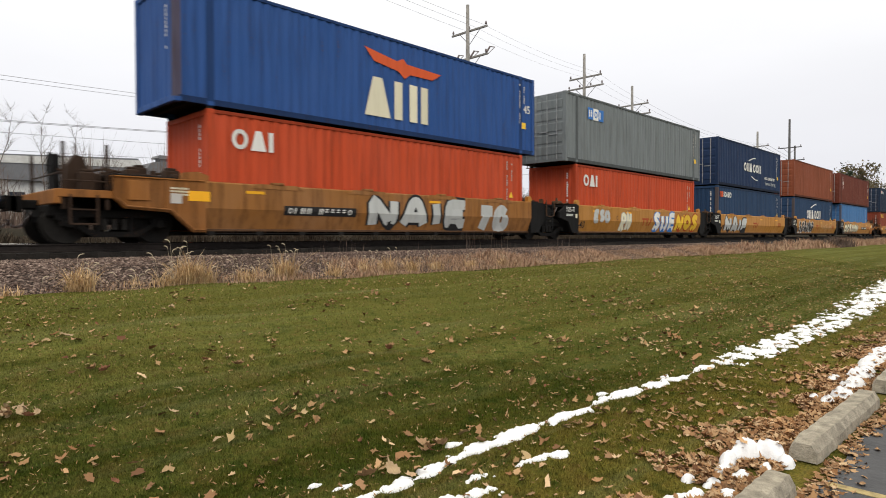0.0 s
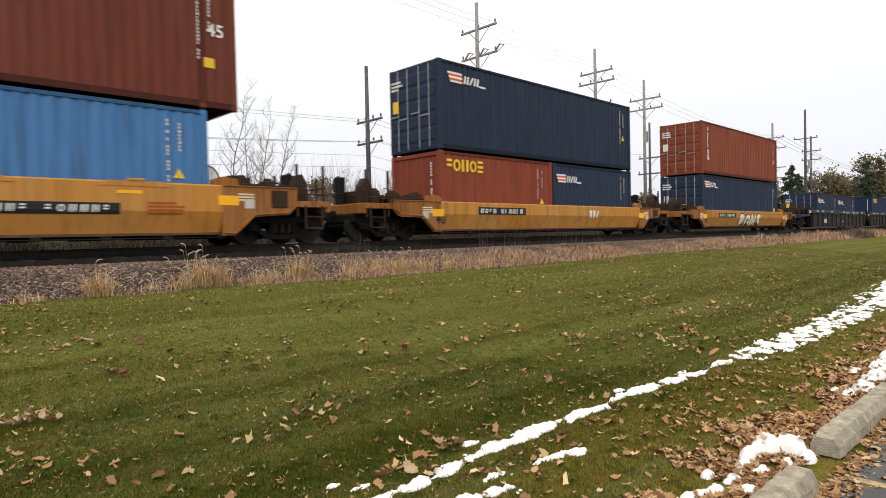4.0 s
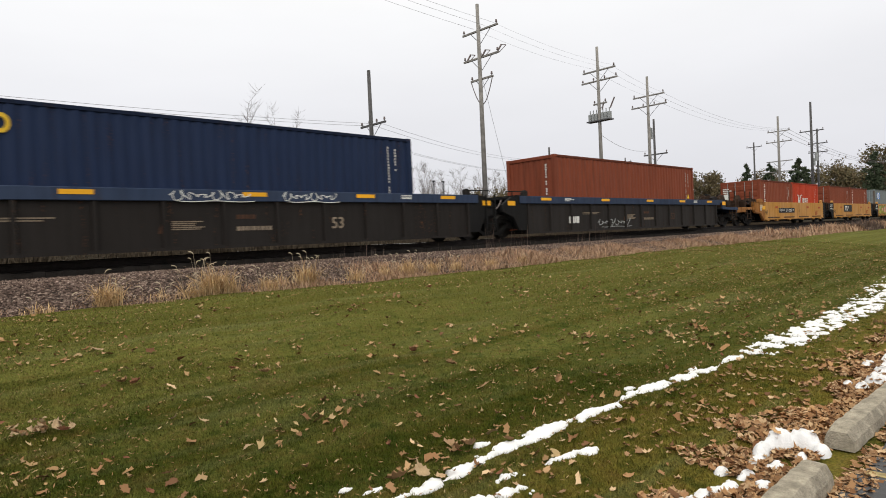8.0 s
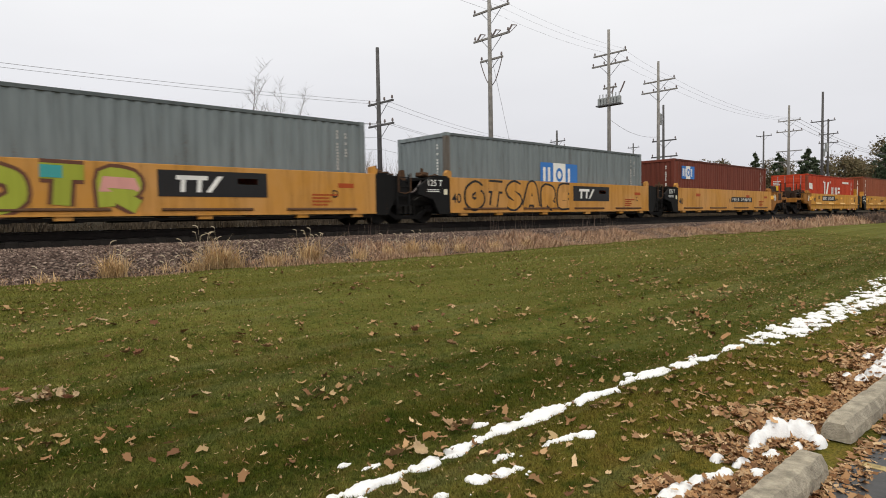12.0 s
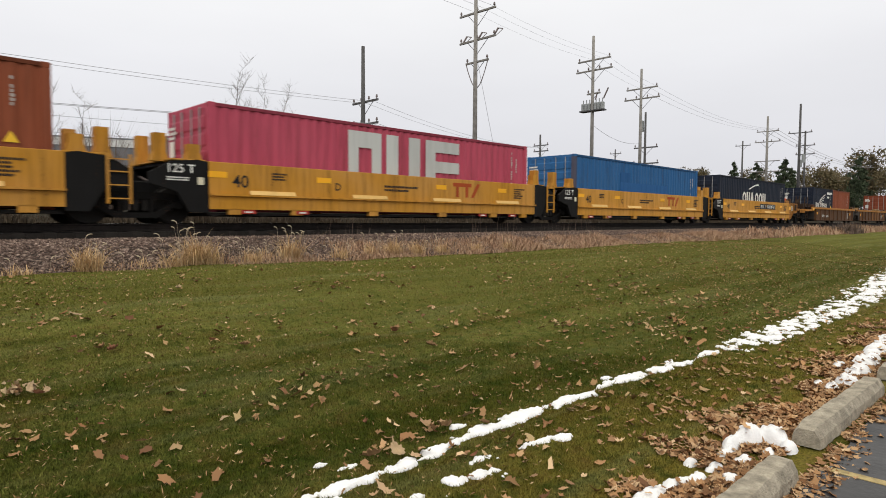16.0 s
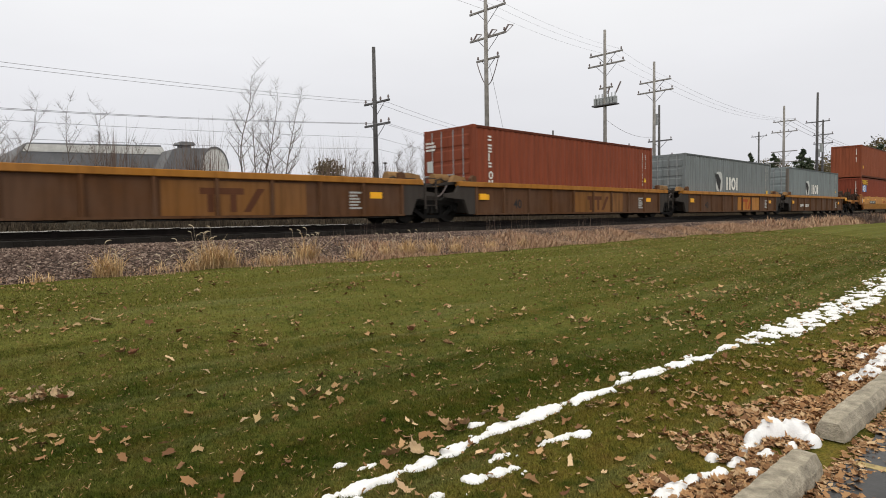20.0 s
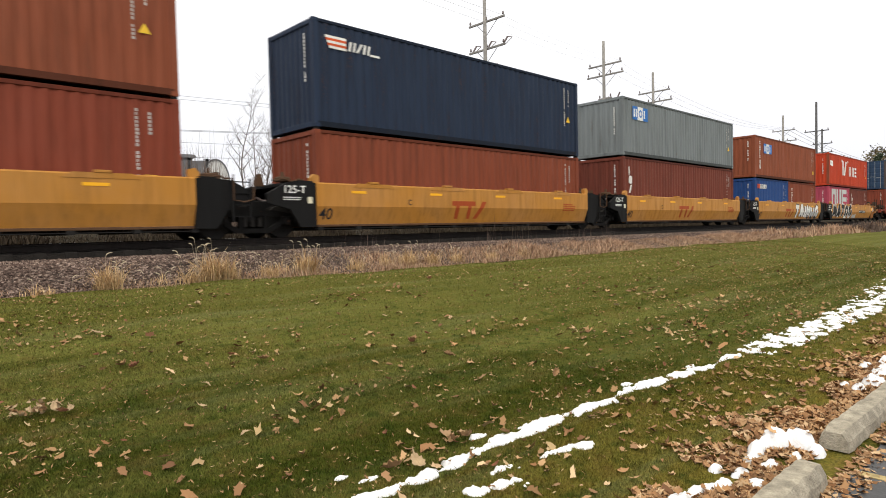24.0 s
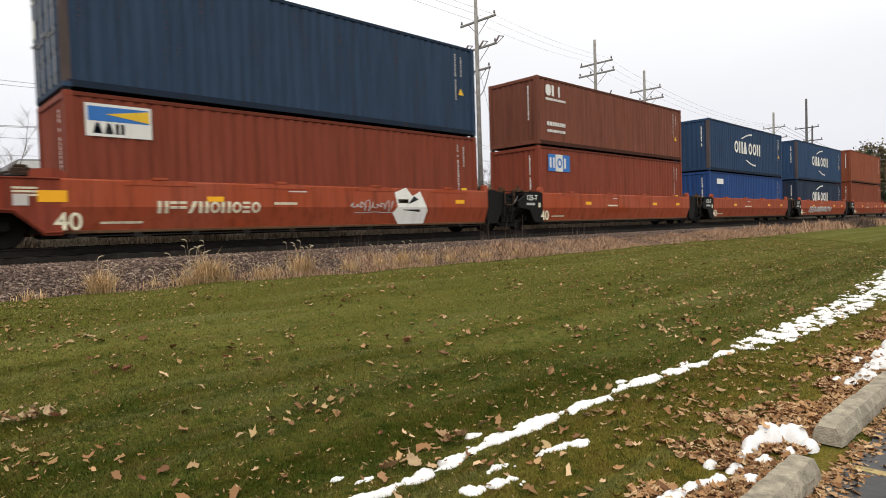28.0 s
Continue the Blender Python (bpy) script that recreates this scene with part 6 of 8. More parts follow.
# rusty ribbed set
C6 = [360.95, 376.5, 392.15, 407.8, 423.4]
RB = [car_text("40", 2.0, 0.44, 0.44, BLACKM), reflectors((0.3, 11.4), 0.72, 0.42, 0.18), small_bars(10.7, 0.85, 0.5, 0.05, 6, GREYM, 3)]
set_of("ribbed", C6, [
    RB[1:] + [car_word("o2f2__1oo2o2", 2.0, 0.50, 0.20, GREYM, "grey worn bars"), car_text("40", 6.7, 0.40, 0.42, BLACKM)],
    RB + [dark_panel(5.75, 0.28, 3.6, 0.80, paint("worn_tan", (0.20, 0.088, 0.024), 0.7, 0.8, 0.5, 0.25)), lifted(brown_emblem(6.6, 0.36, 0.56, paint("worn_brown", (0.10, 0.038, 0.018), 0.7, 0.4, 0.3, 0.2)))],
    RB + [dark_panel(5.75, 0.28, 3.6, 0.80, MATS["worn_tan"]), lifted(brown_emblem(6.6, 0.36, 0.56, MATS["worn_brown"]))],
    RB + [dark_panel(6.4, 0.30, 3.4, 0.76, MATS["chord_yellow"]), lifted(brown_emblem(6.87, 0.38, 0.56, BROWNM))],
    RB[1:] + [car_word("o2f2__1oo2o2", 2.0, 0.50, 0.20, WHITE, "white worn bars")],
], 50)
pair(C6[0], box(20, "std", "midnight", "door", 33, wing(1.75, 1.36, 1.9, 0.70), word("2k2", 0.72, 0.98, 0.37, WHITE, "white emblem shapes"), word("1oo11f1o2", 2.0, 0.98, 0.34, WHITE, "white emblem shapes"), line_of(4.15, 2.10, 1.6, 0.2), line_of(4.15, 1.78, 0.7, 0.16)), box(20, "std", "terracotta", "front", 34))
stack(C6[2], box(40, "hc", "rust", "door", 35, word("fe1fo2", 0.75, 2.3, 0.27, WHITE, "white emblem shapes running down", down=True)))
stack(C6[3], box(40, "hc", "grey", "door", 36, *disc_mark(3.7, 1.0, 1.1)))
stack(C6[4], box(40, "hc", "palegrey", "door", 37, *disc_mark(3.8, 1.0, 1.05)))

# second set of weathered yellow tubs
C7 = [443.1, 458.8, 474.45, 490.05, 505.7]
set_of("tub", C7, [
    TUB("A")[:2] + [plate_mark(2.0, 0.80, 2.3, 0.26, 15, 0.17), car_text("B", 6.1, 0.86, 0.26, BLACKM), small_bars(7.4, 1.0, 1.2, 0.05, 2, BROWNM, 7)],
    TUB("C") + [brown_emblem(4.94, 0.45, 0.56)],
    TUB("D") + [brown_emblem(4.94, 0.45, 0.56)],
    TUB("E") + [brown_emblem(4.86, 0.42, 0.56), spray(6.7, 0.80, 5.3, 1.1, (WHITE, BLACKM, GREYM), 81, "bar arch post zig cup hook")],
    TUB("A")[:2] + [spray(0.2, 0.86, 5.6, 1.2, (BLACKM, WHITE), 85, "double arch bar ring hook"), spray(6.2, 0.45, 1.2, 0.35, (GREYM, GREYM), 89), plate_mark(8.16, 0.72, 2.2, 0.24, 16)],
], 60)
stack(C7[0], box(40, "hc", "brick", "front", 38, word("fo2oe", 0.37, 2.28, 0.42, YELLOWM, "yellow emblem shapes"), tri_panel(0.45, 1.60, 1.42, 0.62)), box(40, "hc", "terracotta", "front", 39, panel(0.4, 0.75, 0.28, 0.25, YELLOWM, "yellow square label")))
stack(C7[1], box(40, "std", "rust", "front", 40), box(40, "hc", "navy", "front", 41, *flag_mark(0.38, 2.15, 0.34)))
stack(C7[2], box(40, "hc", "maroon", "front", 42, word("idk", 0.45, 2.1, 0.36, WHITE, "white emblem shapes running down", down=True)), box(40, "std", "grey", "front", 43, tri_panel(0.85, 1.65, 1.37, 0.6)))
pair(C7[3], box(20, "std", "royal", "front", 44, word("so2so", 0.85, 1.95, 0.28, WHITE, "white emblem shapes"), word("ab", 0.36, 1.95, 0.28, REDM, "red emblem shapes")), box(20, "std", "rust", "front", 45, word("fe1f", 0.58, 1.9, 0.27, WHITE, "white emblem shapes running down", down=True)))
container(x=C7[3], z=FLOOR + 2.653, **box(40, "std", "terracotta", "front", 46, word("fe1fo2", 0.70, 2.0, 0.26, WHITE, "white emblem shapes running down", down=True), tri_panel(1.45, 1.55, 1.42, 0.6)))
pair(C7[4], box(20, "std", "pink", "front", 47, word("a", 0.77, 0.80, 1.6, GREYM, "large pale arch"), word("2", 2.12, 0.80, 1.6, GREYM, "pair of large pale strokes"), word("1", 3.62, 0.80, 1.6, GREYM, "large pale stroke"), word("e", 4.04, 0.80, 1.6, GREYM, "three large pale bars")), box(20, "std", "maroon", "front", 48, word("idk", 0.65, 1.85, 0.32, WHITE, "white emblem shapes running down", down=True)))
container(x=C7[4], z=FLOOR + 2.653, **box(40, "std", "scarlet", "front", 49, *pennant(0.35, 1.62, 0.8), *serif_line(3.9, 0.95, 0.85)))

# orange-red set
C8 = [525.6, 541.25, 556.9, 572.5, 588.1]
RD = lambda k: [car_text("40", -0.15, 0.34, 0.5, CREAM), small_bars(0.7, 0.45, 0.9, 0.05, 1, CREAM, k), small_bars(4.6, 0.86, 1.2, 0.06, 1, CREAM, k + 1), reflectors((2.9, 8.6, 11.0), 0.92, 0.4, 0.12), small_bars(5.0, 1.18, 0.6, 0.03, 1, WHITE, k + 2)]
CHARC = [(-0.3, -0.42), (0.45, -0.42), (0.55, -0.05), (0.30, 0.42), (0.05, 0.30), (-0.15, 0.50), (-0.50, 0.38), (-0.42, 0.05), (-0.55, -0.1)]


def pale_blot(x, z, k):
    def made(ob, x0, top, y):
        low_mark(ob, Shape().prism([(x0 + x + a * k, z + b * k) for a, b in CHARC], "y", y, y - 0.003), WHITE, "white sprayed blot")
        low_mark(ob, Shape().box(x0 + x - 0.25 * k, x0 + x + 0.3 * k, y - 0.007, y - 0.004, z - 0.08 * k, z - 0.02 * k), BLACKM, "black sprayed stroke")
        low_mark(ob, Shape().prism([(x0 + x - 0.1 * k, z + 0.1 * k), (x0 + x + 0.25 * k, z + 0.22 * k), (x0 + x + 0.1 * k, z + 0.3 * k)], "y", y - 0.004, y - 0.007), BLACKM, "black sprayed stroke")
    return made


set_of("red", C8, [
    RD(1) + [car_word("2ffk2o2oeo", 1.81, 0.66, 0.27, CREAM, "cream plain bars of the car number"), pale_blot(9.1, 0.76, 1.25), scrawl(6.9, 0.85, 1.5, 0.35, GREYM, 91)],
    RD(4) + [spray(4.6, 0.72, 1.8, 0.3, (BROWNM, MATS["mark_brown"]), 93)], RD(7), RD(9) + [spray(2.0, 0.7, 6.0, 0.5, (GREYM, BROWNM), 95)], RD(11)], 70)
stack(C8[0], box(40, "hc", "brick", "front", 50, panel(0.37, 2.0, 1.3, 0.68, WHITE, "white emblem panel"), panel(0.42, 2.32, 1.2, 0.30, BLUEM, "blue upper field", 0.004), poly([(0.75, 2.47), (1.62, 2.6), (1.62, 2.34)], YELLOWM, "yellow beam", 0.008), word("wwss", 0.5, 2.06, 0.22, BLUEM, "blue emblem shapes")),
      box(40, "hc", "slate", "door", 51, word("so2so", 0.95, 2.3, 0.32, WHITE, "white emblem shapes"), word("ab", 0.35, 2.3, 0.32, REDM, "red emblem shapes")))
stack(C8[1], box(40, "hc", "brick", "front", 52, tri_panel(0.6, 1.95, 1.45, 0.66)), box(40, "std", "brown", "front", 53, word("ds_i", 0.55, 1.9, 0.42, WHITE, "white emblem shapes"), line_of(0.55, 1.72, 1.3, 0.09), line_of(0.6, 0.75, 1.2, 0.15), line_of(0.6, 0.5, 1.2, 0.1)))
stack(C8[2], box(40, "std", "royal", "front", 54, panel(1.0, 1.9, 0.9, 0.3, WHITE, "white emblem bar")), box(40, "hc", "steelblue", "front", 55, *arc_mark(3.65, 1.2, 0.72)))
stack(C8[3], box(40, "std", "navy", "front", 56, *arc_mark(3.65, 1.1, 0.7, False)), box(40, "hc", "steelblue", "front", 57, *arc_mark(3.65, 1.2, 0.72)))
stack(C8[4], box(40, "hc", "rust", "front", 58), box(40, "hc", "terracotta", "front", 59))

# ---- poles and wires beyond the track ----
def pole(x, y, top, arms, mat=None, radius=0.16, label="", extra=None):
    """A wooden utility pole. arms: (height, half length, insulators on it)."""
    mat = mat or MAT_POLE
    z0 = float(ground_z(x, y)) - 0.3
    ob = empty("utility_pole", pose(x, y, 0), label or "weathered wooden utility pole with crossarms and insulators", "pole", "poles along the railway")
    part("pole_shaft", Shape().tube((0, 0, z0), (0, 0, top), radius, radius * 0.62, n=12).mesh("pole_shaft", mat, True), None, ob)
    for h, half, n in arms:
        part("crossarm", Shape().box(0.10, 0.20, -half, half, h - 0.06, h + 0.06, 0.01), mat, ob)
        for s in (-1, 1):
            part("brace", Shape().tube((0.21, 0.55 * half * s, h - 0.05), (0.16, 0.0, h - 0.5 * half - 0.1), 0.02, n=5), MAT_IRON, ob)
        for k in range(n):
            yy = -half + 0.12 + k * (2 * half - 0.24) / max(1, n - 1)
            ins = Shape().tube((0.15, yy, h + 0.05), (0.15, yy, h + 0.16), 0.03, n=6).tube((0.15, yy, h + 0.14), (0.15, yy, h + 0.30), 0.075, 0.045, n=8)
            part("insulator", ins, MAT_CERAMIC, ob)
    if extra:
        extra(ob)
    return ob


def cut_outs(h, half, n):
    def made(ob):
        for k in range(n):
            yy = -half + k * 2 * half / max(1, n - 1)
            s = Shape().tube((0.2, yy, h), (0.45, yy - 0.15, h + 0.5), 0.06, n=6).tube((0.45, yy - 0.15, h + 0.5), (0.55, yy - 0.45, h + 0.42), 0.03, n=5).tube((0.55, yy - 0.45, h + 0.42), (0.3, yy - 0.1, h + 0.02), 0.022, n=5)
            part("fuse_holder", s, MAT_CERAMIC, ob, "dark fuse holder")
    return made


def loops(h, drop, half):
    def made(ob):
        for s in (-1, 1):
            c = Shape().pipe([(0.12, s * half * (1 - k / 8) ** 0.6, h - drop * k / 8) for k in range(9)], 0.03)
            part("cable_loop", c, MAT_CERAMIC, ob, "black cable running down the pole")
        part("conduit", Shape().tube((0.16, 0.1, 0.9), (0.16, 0.05, h - drop), 0.06, n=6), MAT_IRON, ob, "grey conduit")
    return made


def bank(h, n):
    def made(ob):
        part("platform", Shape().box(-0.25, 0.35, -1.05, 1.05, h - 0.5, h - 0.4, 0.01), MAT_IRON, ob, "steel carrier beam")
        for k in range(n):
            yy = -0.85 + 1.7 * k / (n - 1)
            part("capacitor", Shape().box(-0.1, 0.22, yy - 0.11, yy + 0.11, h - 0.4, h + 0.15, 0.02).tube((0.06, yy, h + 0.15), (0.06, yy, h + 0.45), 0.04, n=6), MAT_TANK, ob, "grey capacitor can")
        part("switch_arm", Shape().tube((0.1, -0.9, h + 0.4), (0.2, -1.25, h + 1.2), 0.06, n=6).tube((0.1, -0.2, h + 0.4), (0.2, -0.3, h + 1.0), 0.06, n=6), MAT_CERAMIC, ob, "dark switch arm")
    return made


def tank(h, y=-0.4):
    def made(ob):
        part("transformer", Shape().tube((0, y, h - 0.5), (0, y, h + 0.5), 0.2, n=14).tube((0, y, h + 0.5), (0, y, h + 0.58), 0.16, 0.06, n=14), MAT_TANK, ob, "grey pole transformer")
    return made


def all_of(*fs):
    def made(ob):
        for f in fs:
            f(ob)
    return made


pole(22.95, 30, 11.9, [(8.6, 1.25, 4), (7.25, 1.25, 4)], MAT_POLE_DARK, 0.17, "dark wooden utility pole with two short crossarms")
pole(28.65, 26, 16.0, [(14.4, 1.5, 3), (12.7, 1.5, 3), (11.35, 0.95, 2)], MAT_POLE, 0.17, "tall pale wooden pole with three crossarms, fuses and hanging cables", all_of(cut_outs(12.7, 1.3, 3), loops(11.3, 1.6, 0.9)))
pole(42.3, 26, 15.8, [(14.0, 1.45, 3), (13.2, 1.6, 4), (11.4, 0.6, 2)], MAT_POLE, 0.17, "tall wooden pole with a bank of grey cans", bank(10.5, 7))
pole(51.5, 26.7, 15.0, [(13.3, 1.5, 3), (12.4, 1.7, 4)], MAT_POLE, 0.17, "tall wooden pole with two crossarms")
pole(54.6, 27.8, 11.7, [(8.4, 1.2, 2), (6.9, 1.3, 2)], MAT_POLE_DARK, 0.15, "short dark wooden pole with a transformer", tank(10.4, 0.36))
pole(61.5, 45, 11.9, [(10.6, 1.1, 3), (9.9, 1.1, 3)], MAT_POLE_DARK, 0.17, "distant wooden utility pole with small crossarms")
pole(106, 60, 15.0, [(14.2, 1.2, 3)], MAT_POLE_DARK, 0.18, "distant wooden utility pole")
pole(115, 40, 15.7, [(14.9, 1.3, 3)], MAT_POLE_DARK, 0.19, "distant wooden utility pole with one crossarm")
pole(89.5, 28, 15.6, [(13.6, 1.4, 3), (12.2, 1.6, 4), (8.2, 1.8, 0), (9.6, 1.6, 0)], MAT_POLE, 0.2, "tall wooden pole with many crossarms")
pole(89.2, 24, 16.7, [(13.0, 1.4, 3)], MAT_POLE_DARK, 0.2, "tall dark wooden pole with a wide crossarm", tank(9.6, -0.5))
pole(95.5, 25, 14.0, [(12.0, 1.2, 3), (10.8, 1.2, 2)], MAT_POLE_DARK, 0.17, "dark wooden pole with crossarms behind a taller one", tank(9.5, 0.5))


def wire(name, a, b, sag, r=0.014):
    n = 16
    s = Shape().pipe([Vector(a).lerp(Vector(b), k / n) - Vector((0, 0, sag * 4 * k / n * (1 - k / n))) for k in range(n + 1)], r)
    tagged(new(name, s.mesh(name, MAT_WIRE)), "thin dark overhead wire strung between the poles", "wire", "overhead wires")


for dy in (-1.1, -0.4, 0.5):
    wire("overhead_wire", (28.8, 26 + dy, 14.6), (-16, 25.2 + dy, 18.2 + 0.3 * dy), 0.9, 0.008)
    wire("overhead_wire", (28.8, 26 + dy, 14.6), (42.4, 26 + dy, 14.2), 0.25, 0.005)
    wire("overhead_wire", (42.4, 26 + dy, 14.2), (51.6, 26.7 + dy, 13.5), 0.15, 0.006)
    wire("overhead_wire", (51.6, 26.7 + dy, 13.5), (89.5, 28 + dy, 13.8), 0.9, 0.008)
    wire("overhead_wire", (89.5, 28 + dy, 13.8), (170, 30 + dy, 14), 1.5, 0.02)
for dy, z in ((-1.1, 8.45), (-0.3, 8.45), (-1.1, 7.2), (-0.8, 7.2)):
    wire("overhead_wire", (23.1, 30 + dy, z), (-26, 29.5 + dy, z - (0.02 if z > 8 else 1.3)), 0.75, 0.009 if z > 8 else 0.011)
    wire("overhead_wire", (23.1, 30 + dy, z), (61.6, 45 + dy, z + 1.9), 0.8, 0.009)
for z in (6.45, 5.75):
    wire("overhead_wire", (22.95, 29.8, z), (-26, 29.4, z - 0.85), 0.5, 0.009)
    wire("overhead_wire", (22.95, 29.8, z), (61.6, 44.8, z + 0.9), 0.6, 0.009)
wire("overhead_wire", (42.3, 26, 9.0), (51.5, 26.7, 8.4), 0.5, 0.012)
wire("overhead_wire", (28.65, 26, 12.0), (37, 30, 1.2), 0.0, 0.010)


# ---- far buildings ----
def hall():
    ob = empty("industrial_hall", pose(0, 78, 0), "long low industrial hall with grey sloping roofs", "building")
    part("wall", Shape().box(4, 27.8, 0, 14, 0, 7.6), MAT_WALL, ob, "pale wall")
    part("roof", Shape().prism([(11.5, 8.0), (27.9, 8.0), (26.6, 10.85), (13.0, 10.2)], "y", -0.6, 15).box(4, 28.2, -0.7, 15, 7.55, 8.0), MAT_ROOF, ob, "grey metal roof with a lighter skylight band")
    part("skylight", Shape().prism([(12.5, 9.25), (27.2, 9.75), (26.75, 10.65), (13.0, 10.05)], "y", -0.68, -0.62), MAT_WALL, ob, "pale skylight band")
    for k in range(9):
        w = part("window", Shape().box(5.5 + 2.7 * k, 7.3 + 2.7 * k, -0.06, 0.02, 4.6, 6.4), MAT_WALL, ob)
        part("pane", Shape().box(5.62 + 2.7 * k, 7.18 + 2.7 * k, -0.10, -0.06, 4.7, 6.3), MAT_GLASS, w)
    ob2 = empty("arched_hall", pose(0, 74, 1.1), "grey hall with a curved roof and a roof ventilator", "building")
    part("wall", Shape().box(26.5, 34.4, 0, 12, -1.1, 6.6), MAT_WALL, ob2, "pale wall")
    part("roof", Shape().prism([(25.0, 6.4), (25.4, 6.4), (26.7, 8.9), (27.2, 9.1), (31.2, 9.35), (31.0, 6.4)], "y", -0.2, 12.5), MAT_ROOF, ob2, "dark grey curved roof")
    arch = [(31.55 + 1.65 * math.cos(math.pi * k / 14), 6.9 + 2.55 * math.sin(math.pi * k / 14)) for k in range(15)]
    part("gable", Shape().prism(arch + [(29.9, 4.0), (33.2, 4.0)], "y", -0.62, 12.0), MAT_WALL, ob2, "pale rounded gable")
    rim = [(31.55 + r * math.cos(math.pi * k / 14), 6.9 + r * 1.545 * math.sin(math.pi * k / 14)) for r, ks in ((1.72, range(15)), (1.60, range(14, -1, -1))) for k in ks]
    part("gable_edge", Shape().prism(rim, "y", -0.72, -0.5), MAT_ROOF, ob2, "dark roof edge round the gable")
    part("ventilator", Shape().box(28.95, 30.15, 3, 4.4, 8.9, 9.95).prism([(28.5, 9.95), (30.6, 9.95), (30.3, 10.3), (28.8, 10.3)], "y", 2.6, 4.8), MAT_ROOF, ob2, "grey roof ventilator")
    ob3 = empty("flat_building", pose(0, 70, 0), "pale flat-roofed building with dark windows", "building")
    part("wall", Shape().box(-22, 6.0, 0, 10, 0, 8.6), MAT_WALL, ob3)
    part("parapet", Shape().box(-22.2, 6.2, -0.2, 10.2, 8.6, 9.0), MAT_ROOF, ob3)
    for k in range(8):
        w = part("window", Shape().box(-20.5 + 3.3 * k, -18.4 + 3.3 * k, -0.06, 0.02, 6.2, 7.9), MAT_ROOF, ob3)
        part("pane", Shape().box(-20.35 + 3.3 * k, -18.55 + 3.3 * k, -0.1, -0.06, 6.3, 7.8), MAT_GLASS, w)


hall()


# ---- trees and brush ----
def bare_tree(x, y, height, stems, seed, twigs=6):
    """Leaders that rise in slow bends, with curved side limbs and fine twigs on them."""
    rng = random.Random(seed)
    z = float(ground_z(x, y))
    ob = empty("bare_tree", pose(x, y, z - 0.1), "leafless grey-brown tree with upright thin branches", "tree", "bare trees beyond the railway")
    trunk, crown = Shape(), Shape()

    def limb(p, d, length, r, n, rise):
        pts, q = [p], p
        for k in range(n):
            d = (d + Vector((rng.gauss(0, 0.13), rng.gauss(0, 0.13), rise))).normalized()
            q = q + d * (length / n)
            pts.append(q)
        for k in range(n):
            crown.tube(pts[k], pts[k + 1], r * (1 - 0.75 * k / n), r * (1 - 0.75 * (k + 1) / n), n=4, caps=False)
        return pts, d
    for k in range(stems):
        a = 6.283 * k / stems + rng.random()
        d = Vector((0.16 * math.cos(a), 0.16 * math.sin(a), 1)).normalized() if stems > 1 else Vector((rng.gauss(0, 0.06), 0, 1)).normalized()
        p = Vector((0.12 * math.cos(a), 0.12 * math.sin(a), 0))
        n, r = 12, 0.0075 * height
        for j in range(n):
            q = p + d * (height * 0.98 / n)
            r1 = 0.0075 * height * (1 - 0.9 * (j + 1) / n)
            (trunk if j < 5 else crown).tube(p, q, r, r1, n=7, caps=False)
            t = (j + 1) / n
            for _ in range(0 if t < 0.2 else 2 if t < 0.75 else 1):
                b = rng.random() * 6.283
                out = Vector((math.cos(b), math.sin(b), rng.uniform(0.3, 1.0))).normalized()
                pts, _d = limb(q, out, height * rng.uniform(0.16, 0.36) * (1.15 - 0.8 * t), r1 * 0.55 + 0.006, 6, 0.16)
                for m in range(2, 7):
                    for _ in range(twigs // 3):
                        b = rng.random() * 6.283
                        limb(pts[m], Vector((math.cos(b), math.sin(b), rng.uniform(0.2, 1.2))).normalized(), height * rng.uniform(0.03, 0.10), 0.008, 3, 0.12)
            p, r = q, r1
            d = (d + Vector((rng.gauss(0, 0.07), rng.gauss(0, 0.07), 0.10))).normalized()
    part("trunk", trunk, MAT_BARK, ob)
    part("crown", crown, MAT_BARK, ob, "bare twiggy crown")


for x, y, h, st, seed in ((19.2, 40, 10.0, 1, 3), (20.0, 40.3, 8.6, 1, 31), (20.9, 41, 9.2, 1, 4), (22.5, 40.5, 9.4, 1, 8), (21.8, 40, 7.2, 1, 33), (10.4, 45, 7.6, 2, 5), (6.9, 46, 7.9, 2, 6), (41.2, 48, 7.6, 2, 9), (33.2, 46, 5.8, 3, 10), (200, 52, 17, 2, 21), (208, 54, 16, 2, 22), (255, 52, 19, 2, 23), (13.5, 46, 5.5, 2, 15), (58, 46, 7.0, 2, 17), (49.5, 45, 6.5, 2, 19)):
    bare_tree(x, y, h, st, seed, 9 if x < 45 else 3)


for x, y, h, st, seed in ((38.5, 47, 6.0, 2, 41), (43.0, 47, 7.2, 3, 42), (45.6, 48, 6.4, 3, 43), (47.8, 47, 7.0, 2, 44), (51.6, 48, 6.2, 3, 45), (54.5, 48, 6.8, 3, 46), (57.0, 47, 6.2, 2, 47), (60.0, 48, 6.6, 3, 48), (63.5, 47, 5.6, 3, 49), (74.0, 50, 7.0, 3, 50), (79, 52, 6.4, 3, 51)):
    bare_tree(x, y, h, st, seed, 12)


